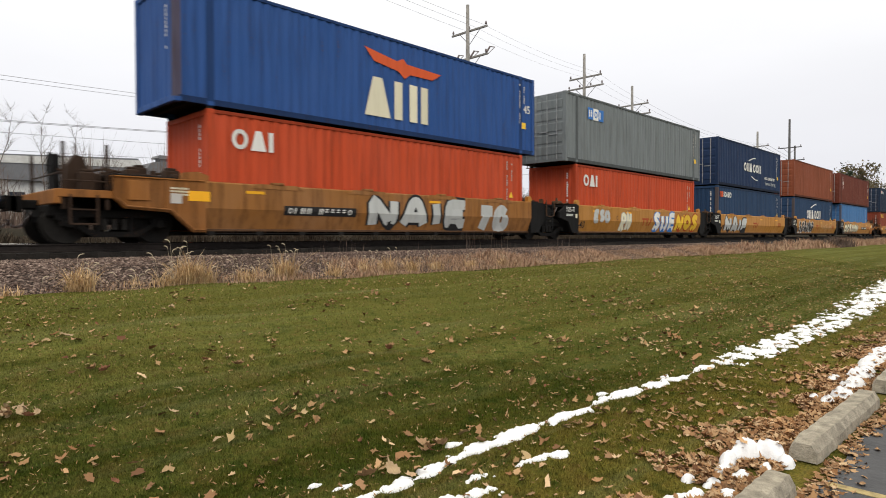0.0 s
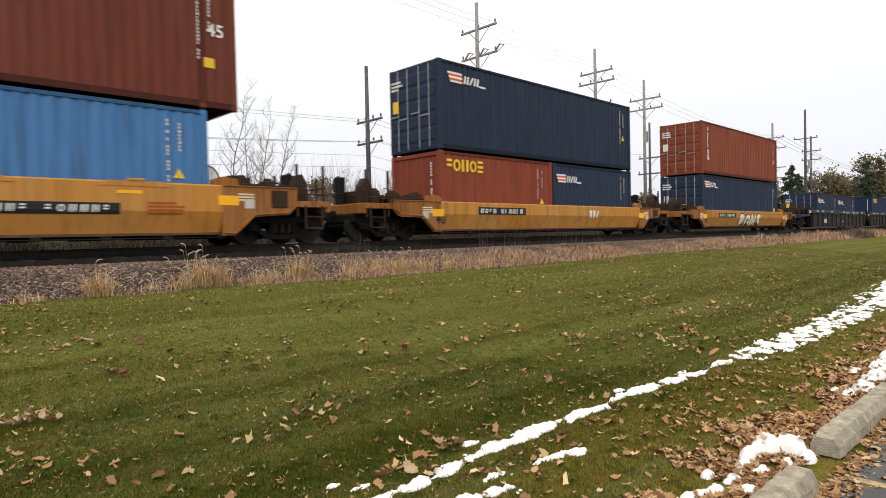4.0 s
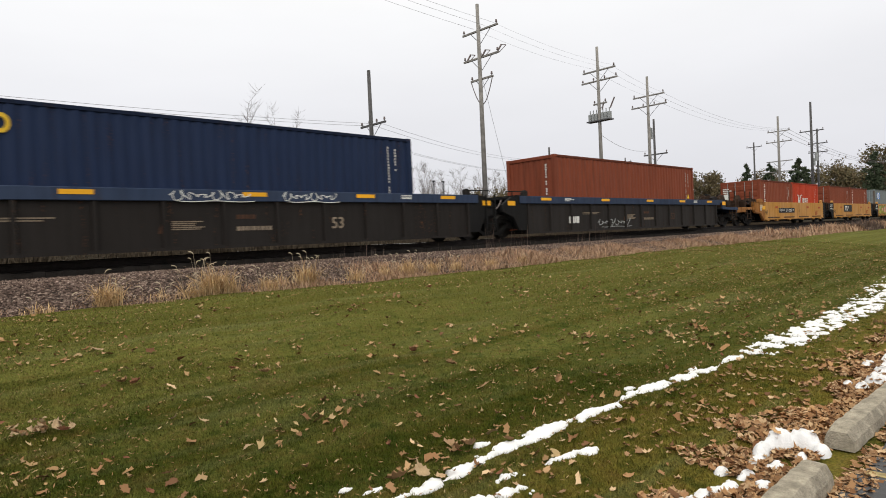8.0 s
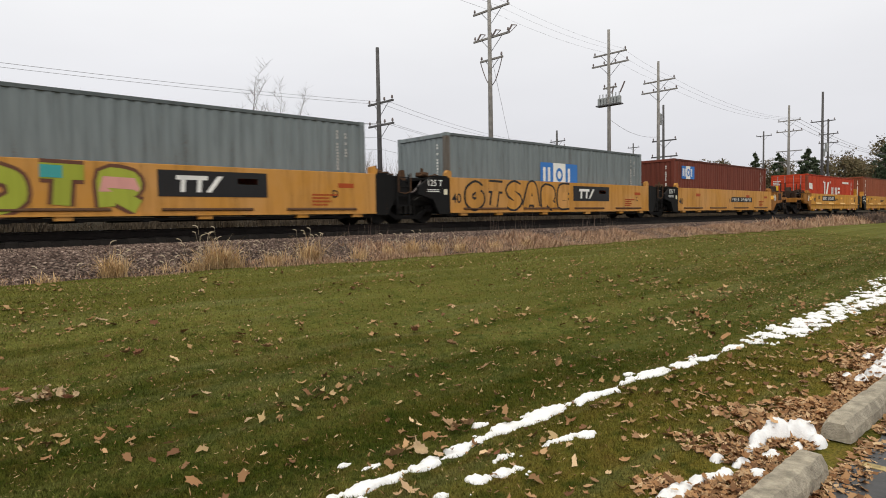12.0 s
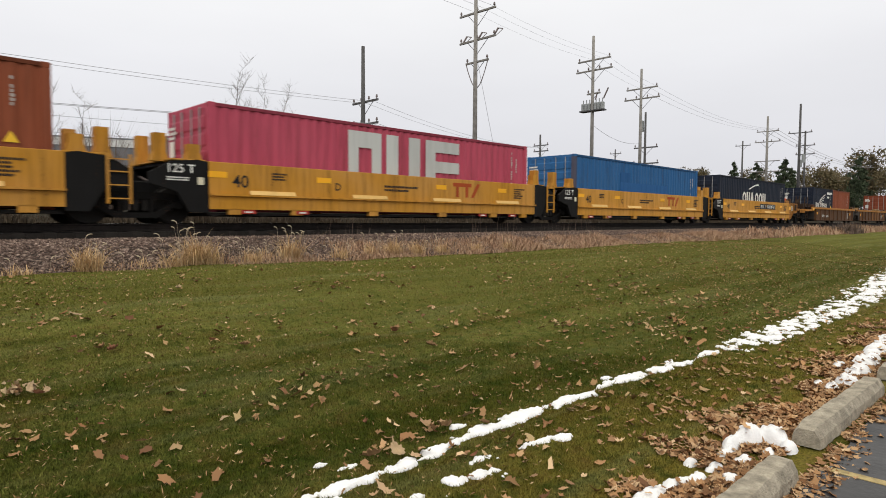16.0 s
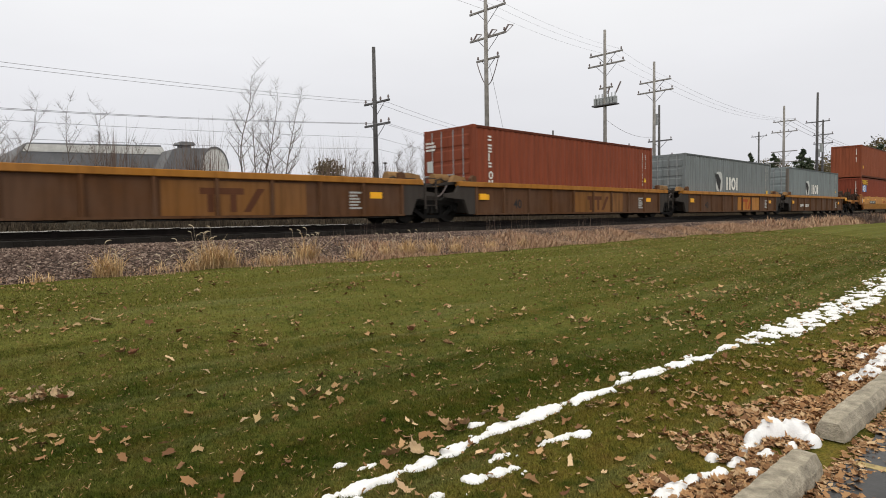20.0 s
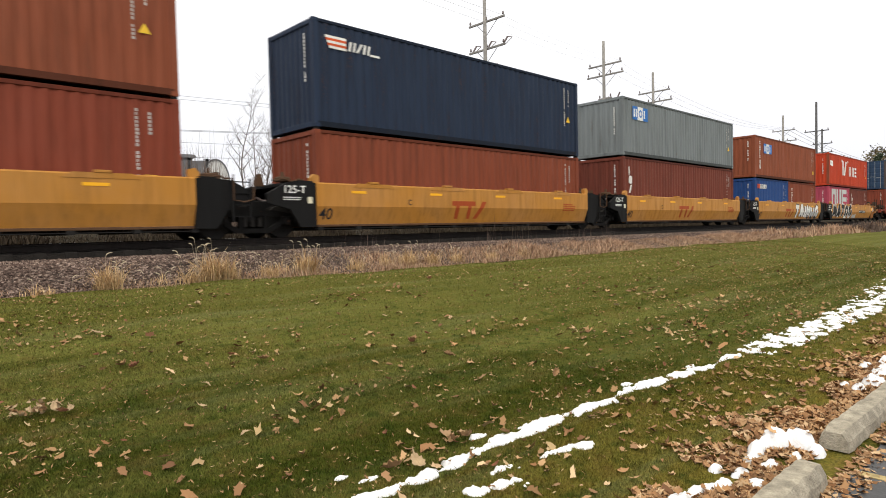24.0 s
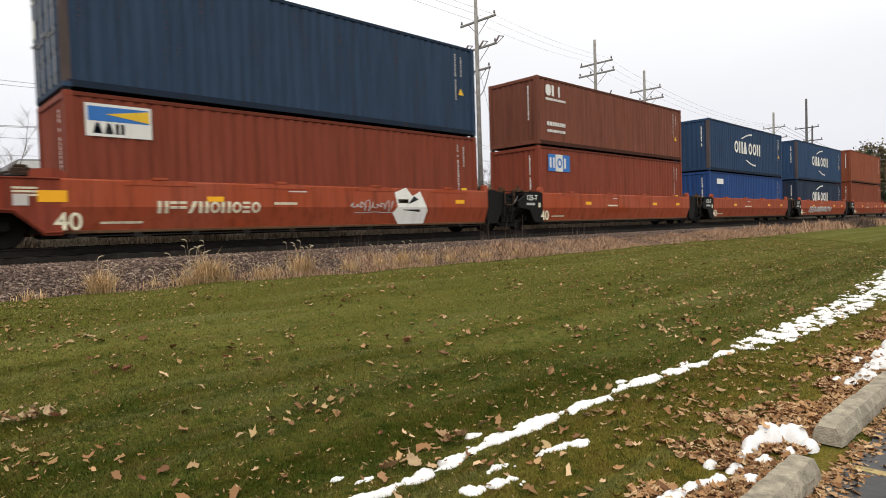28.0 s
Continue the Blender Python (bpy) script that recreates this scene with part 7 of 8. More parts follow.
def clumps(rng, height, width, conifer, n):
    """Small leaf pieces gathered on boughs, with gaps between them."""
    boughs = 34
    if conifer:
        t = (np.arange(boughs) + rng.random(boughs)) / boughs
        r = 0.5 * width * (1.03 - t) ** 0.6 * rng.uniform(0.55, 1.15, boughs)
        a = rng.random(boughs) * 6.283
        tip = np.stack([r * np.cos(a), r * np.sin(a), height * (0.12 + 0.88 * t) - 0.30 * r], 1)
        root = np.stack([0 * r, 0 * r, height * (0.12 + 0.88 * t)], 1)
        w = rng.integers(0, boughs, n)
        f = rng.random(n) ** 0.6
        c = root[w] * (1 - f[:, None]) + tip[w] * f[:, None] + rng.normal(size=(n, 3)) * (0.045 * width * (1.2 - t[w]))[:, None]
    else:
        u = rng.normal(size=(boughs, 3))
        u /= np.linalg.norm(u, axis=1)[:, None]
        tip = u * rng.uniform(0.35, 1.0, boughs)[:, None] * [0.5 * width, 0.5 * width, 0.36 * height] + [0, 0, 0.62 * height]
        w = rng.integers(0, boughs, n)
        c = tip[w] + rng.normal(size=(n, 3)) * 0.085 * width
    k = 0.030 * height * rng.uniform(0.4, 1.3, n)
    d = rng.normal(size=(n, 3)) + ([0, 0, -0.5] if conifer else [0, 0, 0.3])
    d /= np.linalg.norm(d, axis=1)[:, None]
    side = np.cross(d, rng.normal(size=(n, 3)))
    side /= np.linalg.norm(side, axis=1)[:, None] + 1e-9
    v = np.stack([c - side * k[:, None] * 0.5, c + side * k[:, None] * 0.5, c + d * k[:, None]], 1).reshape(-1, 3)
    return v, np.arange(3 * n).reshape(-1, 3), tip


def leafy_tree(x, y, height, width, seed, conifer):
    rng = np.random.default_rng(seed)
    z = float(ground_z(x, y))
    kind = ("conifer_tree", "dark green conifer with a ragged pointed crown", MAT_NEEDLES) if conifer else ("autumn_tree", "tree with thin olive-brown late autumn leaves", MAT_FALL)
    ob = empty(kind[0], pose(x, y, z - 0.1), kind[1], "tree", "trees beyond the railway")
    v, f, tips = clumps(rng, height, width, conifer, 6500 if conifer else 3000)
    trunk = Shape().tube((0, 0, 0), (0, 0, height * (0.97 if conifer else 0.75)), 0.018 * height, 0.004 * height, n=8)
    for q in tips:
        trunk.tube((0, 0, min(q[2] * 0.8, height * 0.7) if not conifer else q[2] + 0.1 * width), tuple(q), 0.004 * height, 0.0012 * height, n=4, caps=False)
    part("trunk", trunk, MAT_BARK, ob)
    part("crown", big_mesh("crown", v, f, kind[2]), None, ob, "ragged needles" if conifer else "thin leaves")


for x, y, h, w, seed, con in ((117, 50, 10.8, 5, 1, False), (113, 51, 9.8, 4, 2, False), (127, 52, 11.6, 4, 3, False), (133.5, 48, 12.0, 6.0, 4, True), (144, 50, 11.6, 7, 5, False), (135, 44, 11.6, 6.4, 6, True), (146, 42, 13.2, 8, 7, True), (158, 44, 12.0, 8, 8, True),
                              (172, 46, 12.6, 6, 9, False), (174, 55, 13.6, 7, 10, False), (183, 44, 15.8, 8, 11, False), (193, 44, 16.4, 9, 12, False), (191, 38, 12.4, 7, 13, True), (205, 42, 13.6, 9, 14, True), (226, 44, 20, 10, 15, True), (238, 44, 24.5, 13, 16, False), (250, 45, 22, 12, 17, True), (272, 46, 22, 13, 18, False),
                              (215, 48, 15, 9, 19, False), (101, 52, 7.5, 4, 20, False), (33.8, 52, 6.7, 3.0, 21, False), (53.5, 46, 5.4, 4.5, 22, False), (68, 50, 5.4, 7, 23, False), (73, 47, 5.0, 8, 25, False), (79, 48, 4.6, 7, 26, False), (51, 48, 5.6, 3.4, 27, False), (160, 52, 12, 6, 24, False)):
    leafy_tree(x, y, h, w, seed, con)


def thicket(name, x0, x1, y0, y1, n, low, high, mat, label, seed, width=0.02, lean=0.3, base=None):
    """Many thin bent stalks: brush and weeds. Joined, as nobody could count them."""
    rng = np.random.default_rng(seed)
    x, y = rng.uniform(x0, x1, n), rng.uniform(y0, y1, n)
    clump = 0.55 + 0.45 * np.sin(0.8 * x + seed) * np.sin(0.37 * x + 2.1 * seed) + 0.25 * np.sin(2.3 * x)
    h = rng.uniform(low, high, n) * np.clip(clump, 0.25, 1.3)
    z = ground_z(x, y) - 0.05 if base is None else base(y)
    a = rng.random(n) * 6.283
    d = np.stack([np.cos(a), np.sin(a)], 1) * (lean * rng.random(n) * h)[:, None]
    w = width * rng.uniform(0.6, 1.4, n)
    px = np.stack([np.cos(a + 1.57), np.sin(a + 1.57)], 1) * w[:, None]
    p0 = np.stack([x, y, z], 1)
    mid = p0 + np.concatenate([d * 0.35, (0.6 * h)[:, None]], 1)
    tip = p0 + np.concatenate([d, h[:, None]], 1)
    off = np.concatenate([px, np.zeros((n, 1))], 1)
    v = np.stack([p0 - off, p0 + off, mid + off * 0.7, mid - off * 0.7, tip], 1).reshape(-1, 3)
    k = 5 * np.arange(n)[:, None]
    f = np.concatenate([k + [[0, 1, 2]], k + [[0, 2, 3]], k + [[3, 2, 4]]]).reshape(-1, 3)
    tagged(new(name, big_mesh(name, v, f, mat)), label, name.replace("_", " "), kind="stuff")


thicket("brush", 2, 150, 34, 40, 15000, 1.0, 3.4, MAT_TWIG, "dense leafless reddish-brown brush beyond the railway", 3, 0.018, 0.5)
thicket("field_scrub", 35, 84, 44, 50, 9000, 2.6, 5.2, MAT_TWIG, "dense leafless scrub along the far field", 29, 0.02, 0.6)
thicket("tall_brush", 1, 34, 40, 46, 5200, 3.4, 6.4, MAT_TWIG, "tall leafless reddish-brown shrubs before the halls", 23, 0.018, 0.45)
thicket("low_brush", -2, 75, 20.4, 22.6, 30000, 0.25, 0.62, MAT_BANK, "low dry weeds along the far side of the railway", 4, 0.02, 0.5)

# ---- the edge of the ballast: dry grass ----
def shoulder(y):
    return np.interp(y, [10.4, 10.75, 11.3, 12.2, 12.95], [0.60, 0.60, 0.72, 0.93, 1.03])


def tuft(x, y, n, height, seed, heads):
    """A clump of bleached grass, bent outwards, with a few drooping seed heads."""
    rng = random.Random(seed)
    z = float(shoulder(y))
    ob = empty("grass_tuft", pose(x, y, z - 0.02), "bleached dry grass tuft with drooping seed heads at the ballast edge", "grass tuft", "dry tufts at the ballast edge")
    s, hd = Shape(), Shape()
    for k in range(n):
        a, h = rng.random() * 6.283, height * (0.25 + 0.75 * rng.random() ** 0.8)
        out = rng.uniform(0.1, 1.25) * h * rng.choice((0.5, 1, 1))
        bx, by = rng.gauss(0, 0.10), rng.gauss(0, 0.07)
        w = rng.uniform(0.0025, 0.006)
        bend = rng.uniform(0.15, 0.95)
        pts = [Vector((bx + math.cos(a) * out * t ** 1.5, by + math.sin(a) * out * t ** 1.5, h * (t - bend * t * t * t))) for t in (0, 0.35, 0.7, 1.0)]
        o = Vector((math.cos(a + 1.57), math.sin(a + 1.57), 0)) * w
        s.add([pts[0] - o, pts[0] + o, pts[1] + o, pts[1] - o, pts[2] + o * 0.7, pts[2] - o * 0.7, pts[3]], [(0, 1, 2, 3), (3, 2, 4, 5), (5, 4, 6)])
    for k in range(int(1.3 * heads)):
        side, h = rng.choice((-1, -1, 1)), height * rng.uniform(0.45, 0.9)
        bx, by, lean, r = rng.gauss(0, 0.24), rng.gauss(0, 0.10), rng.uniform(0.02, 0.22), rng.uniform(0.03, 0.06)
        knee = Vector((bx + side * lean * h, by, h))
        hd.tube((bx, by, 0), knee, 0.002, 0.0016, n=4, caps=False)
        last = knee
        for q, thick in ((0.5, 0.005), (1.0, 0.007), (1.45, 0.007), (1.9, 0.0025)):
            nxt = knee + Vector((side * r * (1 - math.cos(q)) * 1.3, 0, r * math.sin(q)))
            hd.tube(last, nxt, 0.004 if q < 0.6 else 0.009, thick, n=5, caps=False)
            last = nxt
    tagged(part("straw", s, MAT_STRAW, ob), kind="stuff")
    if heads:
        tagged(part("seed_plume", hd, MAT_PLUME, ob, "pale fluffy seed plumes"), kind="stuff")


for x, y, n, h, seed, heads in ((4.62, 10.95, 480, 0.86, 1, 10), (4.88, 10.9, 180, 0.6, 2, 5), (4.2, 10.9, 120, 0.5, 16, 3), (2.85, 10.9, 280, 0.68, 5, 4), (5.68, 10.9, 170, 0.5, 4, 4), (6.55, 10.95, 380, 0.78, 3, 7), (1.9, 10.8, 90, 0.30, 6, 2), (7.75, 10.95, 130, 0.5, 7, 5),
                                (9.3, 11.0, 280, 0.66, 8, 5), (10.0, 10.95, 240, 0.58, 9, 4), (8.7, 11.1, 110, 0.54, 10, 5), (3.7, 11.0, 50, 0.34, 11, 5), (10.9, 11.0, 180, 0.44, 12, 5), (12.2, 11.0, 180, 0.42, 13, 4), (6.1, 11.2, 40, 0.42, 15, 4), (1.1, 10.9, 110, 0.36, 18, 2), (13.6, 11.0, 160, 0.42, 19, 4)):
    tuft(x, y, n, h, seed, heads)
thicket("dry_weeds", 8.0, 34, 10.55, 12.1, 21000, 0.06, 0.27, MAT_WEED, "band of pinkish-tan dry weeds along the ballast", 6, 0.007, 2.0, shoulder)
thicket("dry_weeds", 34, 140, 10.4, 12.2, 14000, 0.2, 0.60, MAT_WEED, "band of pinkish-tan dry weeds along the ballast", 7, 0.022, 1.1, shoulder)
thicket("dry_weeds", 0.8, 10, 10.5, 11.2, 3600, 0.05, 0.17, MAT_WEED, "sparse dry weeds at the foot of the ballast", 9, 0.006, 1.4, shoulder)
thicket("tall_weeds", 7, 22, 11.2, 12.6, 260, 0.45, 0.95, MAT_TWIG, "thin tall reddish weed stalks", 12, 0.005, 0.35, shoulder)
thicket("roadside_bush", 51, 56, 10.3, 11.8, 1600, 0.6, 1.5, MAT_TWIG, "small twiggy reddish bush at the lawn's edge", 13, 0.02, 0.9)

# ---- parking edge: asphalt, stops, painted line ----
def make_lot():
    rng = random.Random(4)
    edge = [(-12 + 0.25 * k, 0.93 + rng.uniform(-0.025, 0.03)) for k in range(260)]
    s = Shape().prism(edge + [(53, -14), (-12, -14)], "z", -0.05, 0.018)
    tagged(new("parking_lot", s.mesh("parking_lot", MAT_ASPHALT)), "dark wet asphalt of the parking lot", "asphalt", kind="structure")
    for k in range(3):
        ln = Shape().box(4.14 + 2.68 * k, 4.21 + 2.68 * k, -3.6, 0.9, 0.018, 0.022)
        tagged(new("parking_line", ln.mesh("parking_line", MAT_LINE)), "worn yellow painted line on the asphalt", "road marking", kind="structure")


make_lot()


def parking_stop(x0, x1, y, turn, label):
    L = x1 - x0
    ob = empty("parking_stop", pose((x0 + x1) / 2, y, 0.012, 0, 0, turn), label, "parking stop", "concrete stops along the lot")
    prof = [(-0.095, 0), (0.095, 0), (0.09, 0.075), (0.055, 0.135), (-0.055, 0.135), (-0.09, 0.075)]
    s, n, m = Shape(), 24, len(prof)
    rng = random.Random(int(x0 * 10))
    rings = []
    for k in range(n + 1):
        t = k / n
        px = -L / 2 + L * t
        sh = 1 - 0.10 * max(0, 1 - min(t, 1 - t) * 30)
        rings.append([(px, a * sh + rng.uniform(-0.005, 0.005), max(0, b * sh + (rng.uniform(-0.008, 0.004) if b > 0 else 0))) for a, b in prof])
    vs = [p for r in rings for p in r]
    fs = [(k * m + j, k * m + (j + 1) % m, (k + 1) * m + (j + 1) % m, (k + 1) * m + j) for k in range(n) for j in range(m)]
    fs += [tuple(range(m)), tuple(range((n + 1) * m - 1, n * m - 1, -1))]
    part("stop_body", s.add(vs, fs), MAT_CONCRETE, ob)


parking_stop(4.50, 6.42, 1.10, -1.0, "weathered pale concrete parking stop half buried in leaves")
parking_stop(1.92, 3.86, 1.07, 0.0, "weathered pale concrete parking stop beside melting snow")
parking_stop(6.95, 8.85, 1.08, 1.0, "weathered pale concrete parking stop with snow behind")


# ---- snow, leaves and grass ----
def snow_sheet(name, x0, x1, y0, y1, step, height_at, label):
    xs, ys = np.arange(x0, x1, step), np.arange(y0, y1, step)
    gx, gy = np.meshgrid(xs, ys)
    rng = np.random.default_rng(int(abs(10 * x0) + y1))
    gx = gx + rng.uniform(-0.3, 0.3, gx.shape) * step
    gy = gy + rng.uniform(-0.3, 0.3, gy.shape) * step
    h = height_at(gx, gy)
    z = ground_z(gx, gy) + np.where(h > 0, 0.005 + 1.15 * h, np.maximum(h, -0.03))
    w = len(xs)
    i = (np.arange(len(ys) - 1)[:, None] * w + np.arange(w - 1)[None]).ravel()
    f = np.stack([i, i + 1, i + w + 1, i + w], 1)
    keep = (h.ravel()[f] > 0).any(1)
    me = big_mesh(name, np.stack([gx, gy, z], -1).reshape(-1, 3), f[keep], MAT_SNOW, True)
    tagged(new(name, me), label, "snow", kind="stuff")


def lattice(i, j, seed):
    v = np.sin(i * 127.1 + j * 311.7 + seed * 74.7) * 43758.5453
    return v - np.floor(v)


def bumps(x, y, scale, seed, octaves=4):
    """Smooth uneven values about 0, for the snow's outline."""
    out, amp, tot = 0.0, 1.0, 0.0
    for o in range(octaves):
        u, v = x * scale, y * scale
        i, j = np.floor(u), np.floor(v)
        fu, fv = u - i, v - j
        fu, fv = fu * fu * (3 - 2 * fu), fv * fv * (3 - 2 * fv)
        a = lattice(i, j, seed + o) * (1 - fu) + lattice(i + 1, j, seed + o) * fu
        b = lattice(i, j + 1, seed + o) * (1 - fu) + lattice(i + 1, j + 1, seed + o) * fu
        out, tot = out + amp * (a * (1 - fv) + b * fv - 0.5), tot + amp
        amp, scale = amp * 0.6, scale * 2.1
    return 2.6 * out / tot


def strip(x, y):
    """The thin melting line of snow that runs along the lawn: a narrow ribbon, broken twice, then a lacy band."""
    width = np.interp(x, [1.4, 1.7, 2.0, 2.4, 3.0, 3.35, 3.6, 4.2, 4.5, 4.54, 4.68, 4.74, 5.0, 5.5, 6.2, 6.38, 6.43, 6.64, 6.72, 6.95, 7.16, 7.2, 7.36, 7.45, 8.4, 10, 12.5, 22, 30], [0.0, 0.05, 0.045, 0.062, 0.066, 0.088, 0.075, 0.07, 0.045, 0.002, 0.002, 0.03, 0.075, 0.08, 0.062, 0.035, 0.002, 0.002, 0.045, 0.065, 0.04, 0.002, 0.002, 0.17, 0.25, 0.27, 0.30, 0.42, 0.2])
    mid = np.interp(x, [1.6, 2.1, 2.36, 2.88, 3.3, 4.2, 4.5, 4.8, 5.4, 6.4, 6.85, 7.5, 9.2, 12.5, 21, 30], [2.73, 2.72, 2.71, 2.80, 2.83, 2.77, 2.72, 2.81, 2.80, 2.68, 2.75, 2.66, 2.58, 2.62, 3.05, 3.6]) + 0.018 * bumps(x, 0 * y, 2.7, 5, 3)
    lace = np.clip((x - 7.0) / 1.2, 0, 1)
    edge = (0.45 + 0.85 * lace) * bumps(x * 0.8, y, 5.5, 2, 3) + (1.7 + 0.7 * lace) * bumps(x * 0.7, y, 13, 6, 4)
    line = 0.62 - 0.5 * lace - ((y - mid) / width) ** 2 + edge
    for cx, cy, rx, ry in ((2.02, 3.07, 0.06, 0.03), (2.14, 2.93, 0.10, 0.035), (1.78, 2.62, 0.10, 0.04), (3.12, 2.98, 0.10, 0.035), (5.12, 2.93, 0.10, 0.04), (6.2, 2.84, 0.09, 0.035)):
        line = np.maximum(line, 0.6 - ((x - cx) / rx) ** 2 - ((y - cy) / ry) ** 2 + 0.9 * bumps(x, y, 14, 12, 3))
    return np.minimum(0.016 + 0.006 * bumps(x, y, 20, 8, 2), 0.03 * line)


def strip_two(x, y):
    d = np.full_like(x, 9.0)
    for cx, cy, rx, ry in ((3.30, 2.40, 0.26, 0.040), (3.46, 2.33, 0.10, 0.075), (2.84, 2.47, 0.14, 0.045), (2.70, 2.50, 0.05, 0.06), (2.60, 2.33, 0.20, 0.050), (2.46, 2.37, 0.07, 0.07), (2.75, 2.23, 0.05, 0.045), (2.34, 2.27, 0.09, 0.045), (2.18, 2.36, 0.07, 0.04)):
        d = np.minimum(d, ((x - cx) / rx) ** 2 + ((y - cy + 0.18 * (x - cx)) / ry) ** 2)
    return np.minimum(0.014 + 0.005 * bumps(x, y, 25, 8), 0.03 * (0.35 - d + 0.8 * bumps(x, y, 9, 4) + 1.0 * bumps(x, y, 20, 7, 3)))


def heap(x, y):
    out = np.full_like(x, -1.0)
    for cx, cy, rx, ry, hh in ((3.98, 1.44, 0.12, 0.06, 0.05), (4.14, 1.45, 0.15, 0.07, 0.085), (4.33, 1.41, 0.15, 0.085, 0.12), (4.44, 1.29, 0.11, 0.10, 0.13), (4.36, 1.18, 0.09, 0.06, 0.09), (4.20, 1.25, 0.10, 0.05, 0.06), (3.96, 1.32, 0.10, 0.055, 0.05), (3.72, 1.40, 0.09, 0.05, 0.035), (3.68, 1.53, 0.07, 0.04, 0.03), (3.52, 1.42, 0.12, 0.05, 0.03),
                               (3.34, 1.47, 0.17, 0.06, 0.04), (3.08, 1.50, 0.20, 0.07, 0.04), (2.80, 1.55, 0.14, 0.06, 0.03), (3.62, 1.27, 0.10, 0.05, 0.03), (6.36, 1.50, 0.09, 0.05, 0.04), (6.26, 1.36, 0.10, 0.06, 0.07), (6.62, 1.31, 0.20, 0.09, 0.09), (7.1, 1.32, 0.28, 0.10, 0.09), (7.7, 1.36, 0.35, 0.12, 0.09), (7.4, 1.55, 0.16, 0.05, 0.05), (8.5, 1.40, 0.45, 0.13, 0.09), (9.3, 1.42, 0.5, 0.14, 0.08), (10.6, 1.42, 0.7, 0.15, 0.08), (12.6, 1.45, 0.9, 0.15, 0.08)):
        d = ((x - cx) / rx) ** 2 + ((y - cy) / ry) ** 2
        q = 0.95 - d + 0.40 * bumps(x, y, 7, 3, 3) + 0.10 * bumps(x, y, 24, 13, 2)
        q = q + 0.35 * bumps(x, y, 13, 19, 3)
        out = np.maximum(out, 0.92 * hh * np.sign(q) * np.abs(q) ** 0.75)
    dent = 0.04 * np.exp(-(((x - 4.20) / 0.09) ** 2 + ((y - 1.34) / 0.045) ** 2))
    return out - 0.008 - dent + 0.012 * bumps(x, y, 24, 9, 2) * (out > 0)


snow_sheet("snow_line", 1.3, 9.0, 2.35, 3.2, 0.011, strip, "thin broken line of melting snow on the lawn")
snow_sheet("snow_line", 9.0, 30, 2.3, 4.3, 0.03, strip, "lacy broken band of melting snow on the lawn")
snow_sheet("snow_patch", 2.0, 3.75, 2.1, 2.65, 0.011, strip_two, "small melting snow patches on the lawn")
snow_sheet("snow_heap", 2.6, 13.6, 1.05, 1.8, 0.012, heap, "melting snow heaps behind the parking stops")

LEAF_OUT = [(0.0, -0.5), (0.05, -0.32), (0.16, -0.3), (0.19, -0.18), (0.28, -0.12), (0.25, 0.0), (0.33, 0.1), (0.24, 0.2), (0.22, 0.34), (0.1, 0.38), (0.0, 0.5), (-0.1, 0.38), (-0.22, 0.34), (-0.24, 0.2), (-0.33, 0.1), (-0.25, 0.0), (-0.28, -0.12), (-0.19, -0.18), (-0.16, -0.3), (-0.05, -0.32)]


def leaf_mesh(kind, mat):
    """An oak leaf, curled; kind picks the curl."""
    rng = random.Random(kind)
    vs = [(a * 0.115, b * 0.16, 0.0) for a, b in LEAF_OUT]
    cx, cy = rng.uniform(9, 34), rng.uniform(-6, 14)
    vs = [(a, b, cx * a * a + cy * b * b * 0.6 + rng.uniform(-0.004, 0.006)) for a, b, _ in vs]
    n = len(vs)
    vs += [(0, -0.03, 0.002), (0, 0.03, 0.004)]
    fs = [(k, (k + 1) % n, n if (k < 5 or k >= 15) else n + 1) for k in range(n)] + [(5, n + 1, n), (15, n, n + 1)]
    me = bpy.data.meshes.new("oak_leaf")
    me.from_pydata(vs, [], fs)
    me.materials.append(mat)
    me.update()
    return me


LEAVES = [leaf_mesh(k, (MAT_LEAF, MAT_LEAF_PALE, MAT_LEAF_RED)[k % 3]) for k in range(9)]


def lay_leaf(x, y, size, k, rng, lift=0.0):
    ob = new("oak_leaf", LEAVES[k % 9])
    tilt = 30
    ob.matrix_basis = pose(x, y, float(ground_z(x, y)) + 0.036 + lift, rng.uniform(-tilt, tilt), rng.uniform(-tilt, tilt), rng.uniform(0, 360)) @ Matrix.Scale(size, 4)
    tagged(ob, ("curled tan-brown oak leaf lying on the grass", "pale bleached leaf lying on the grass", "dark russet oak leaf lying on the grass")[k % 3], "leaf", "fallen leaves on the lawn")


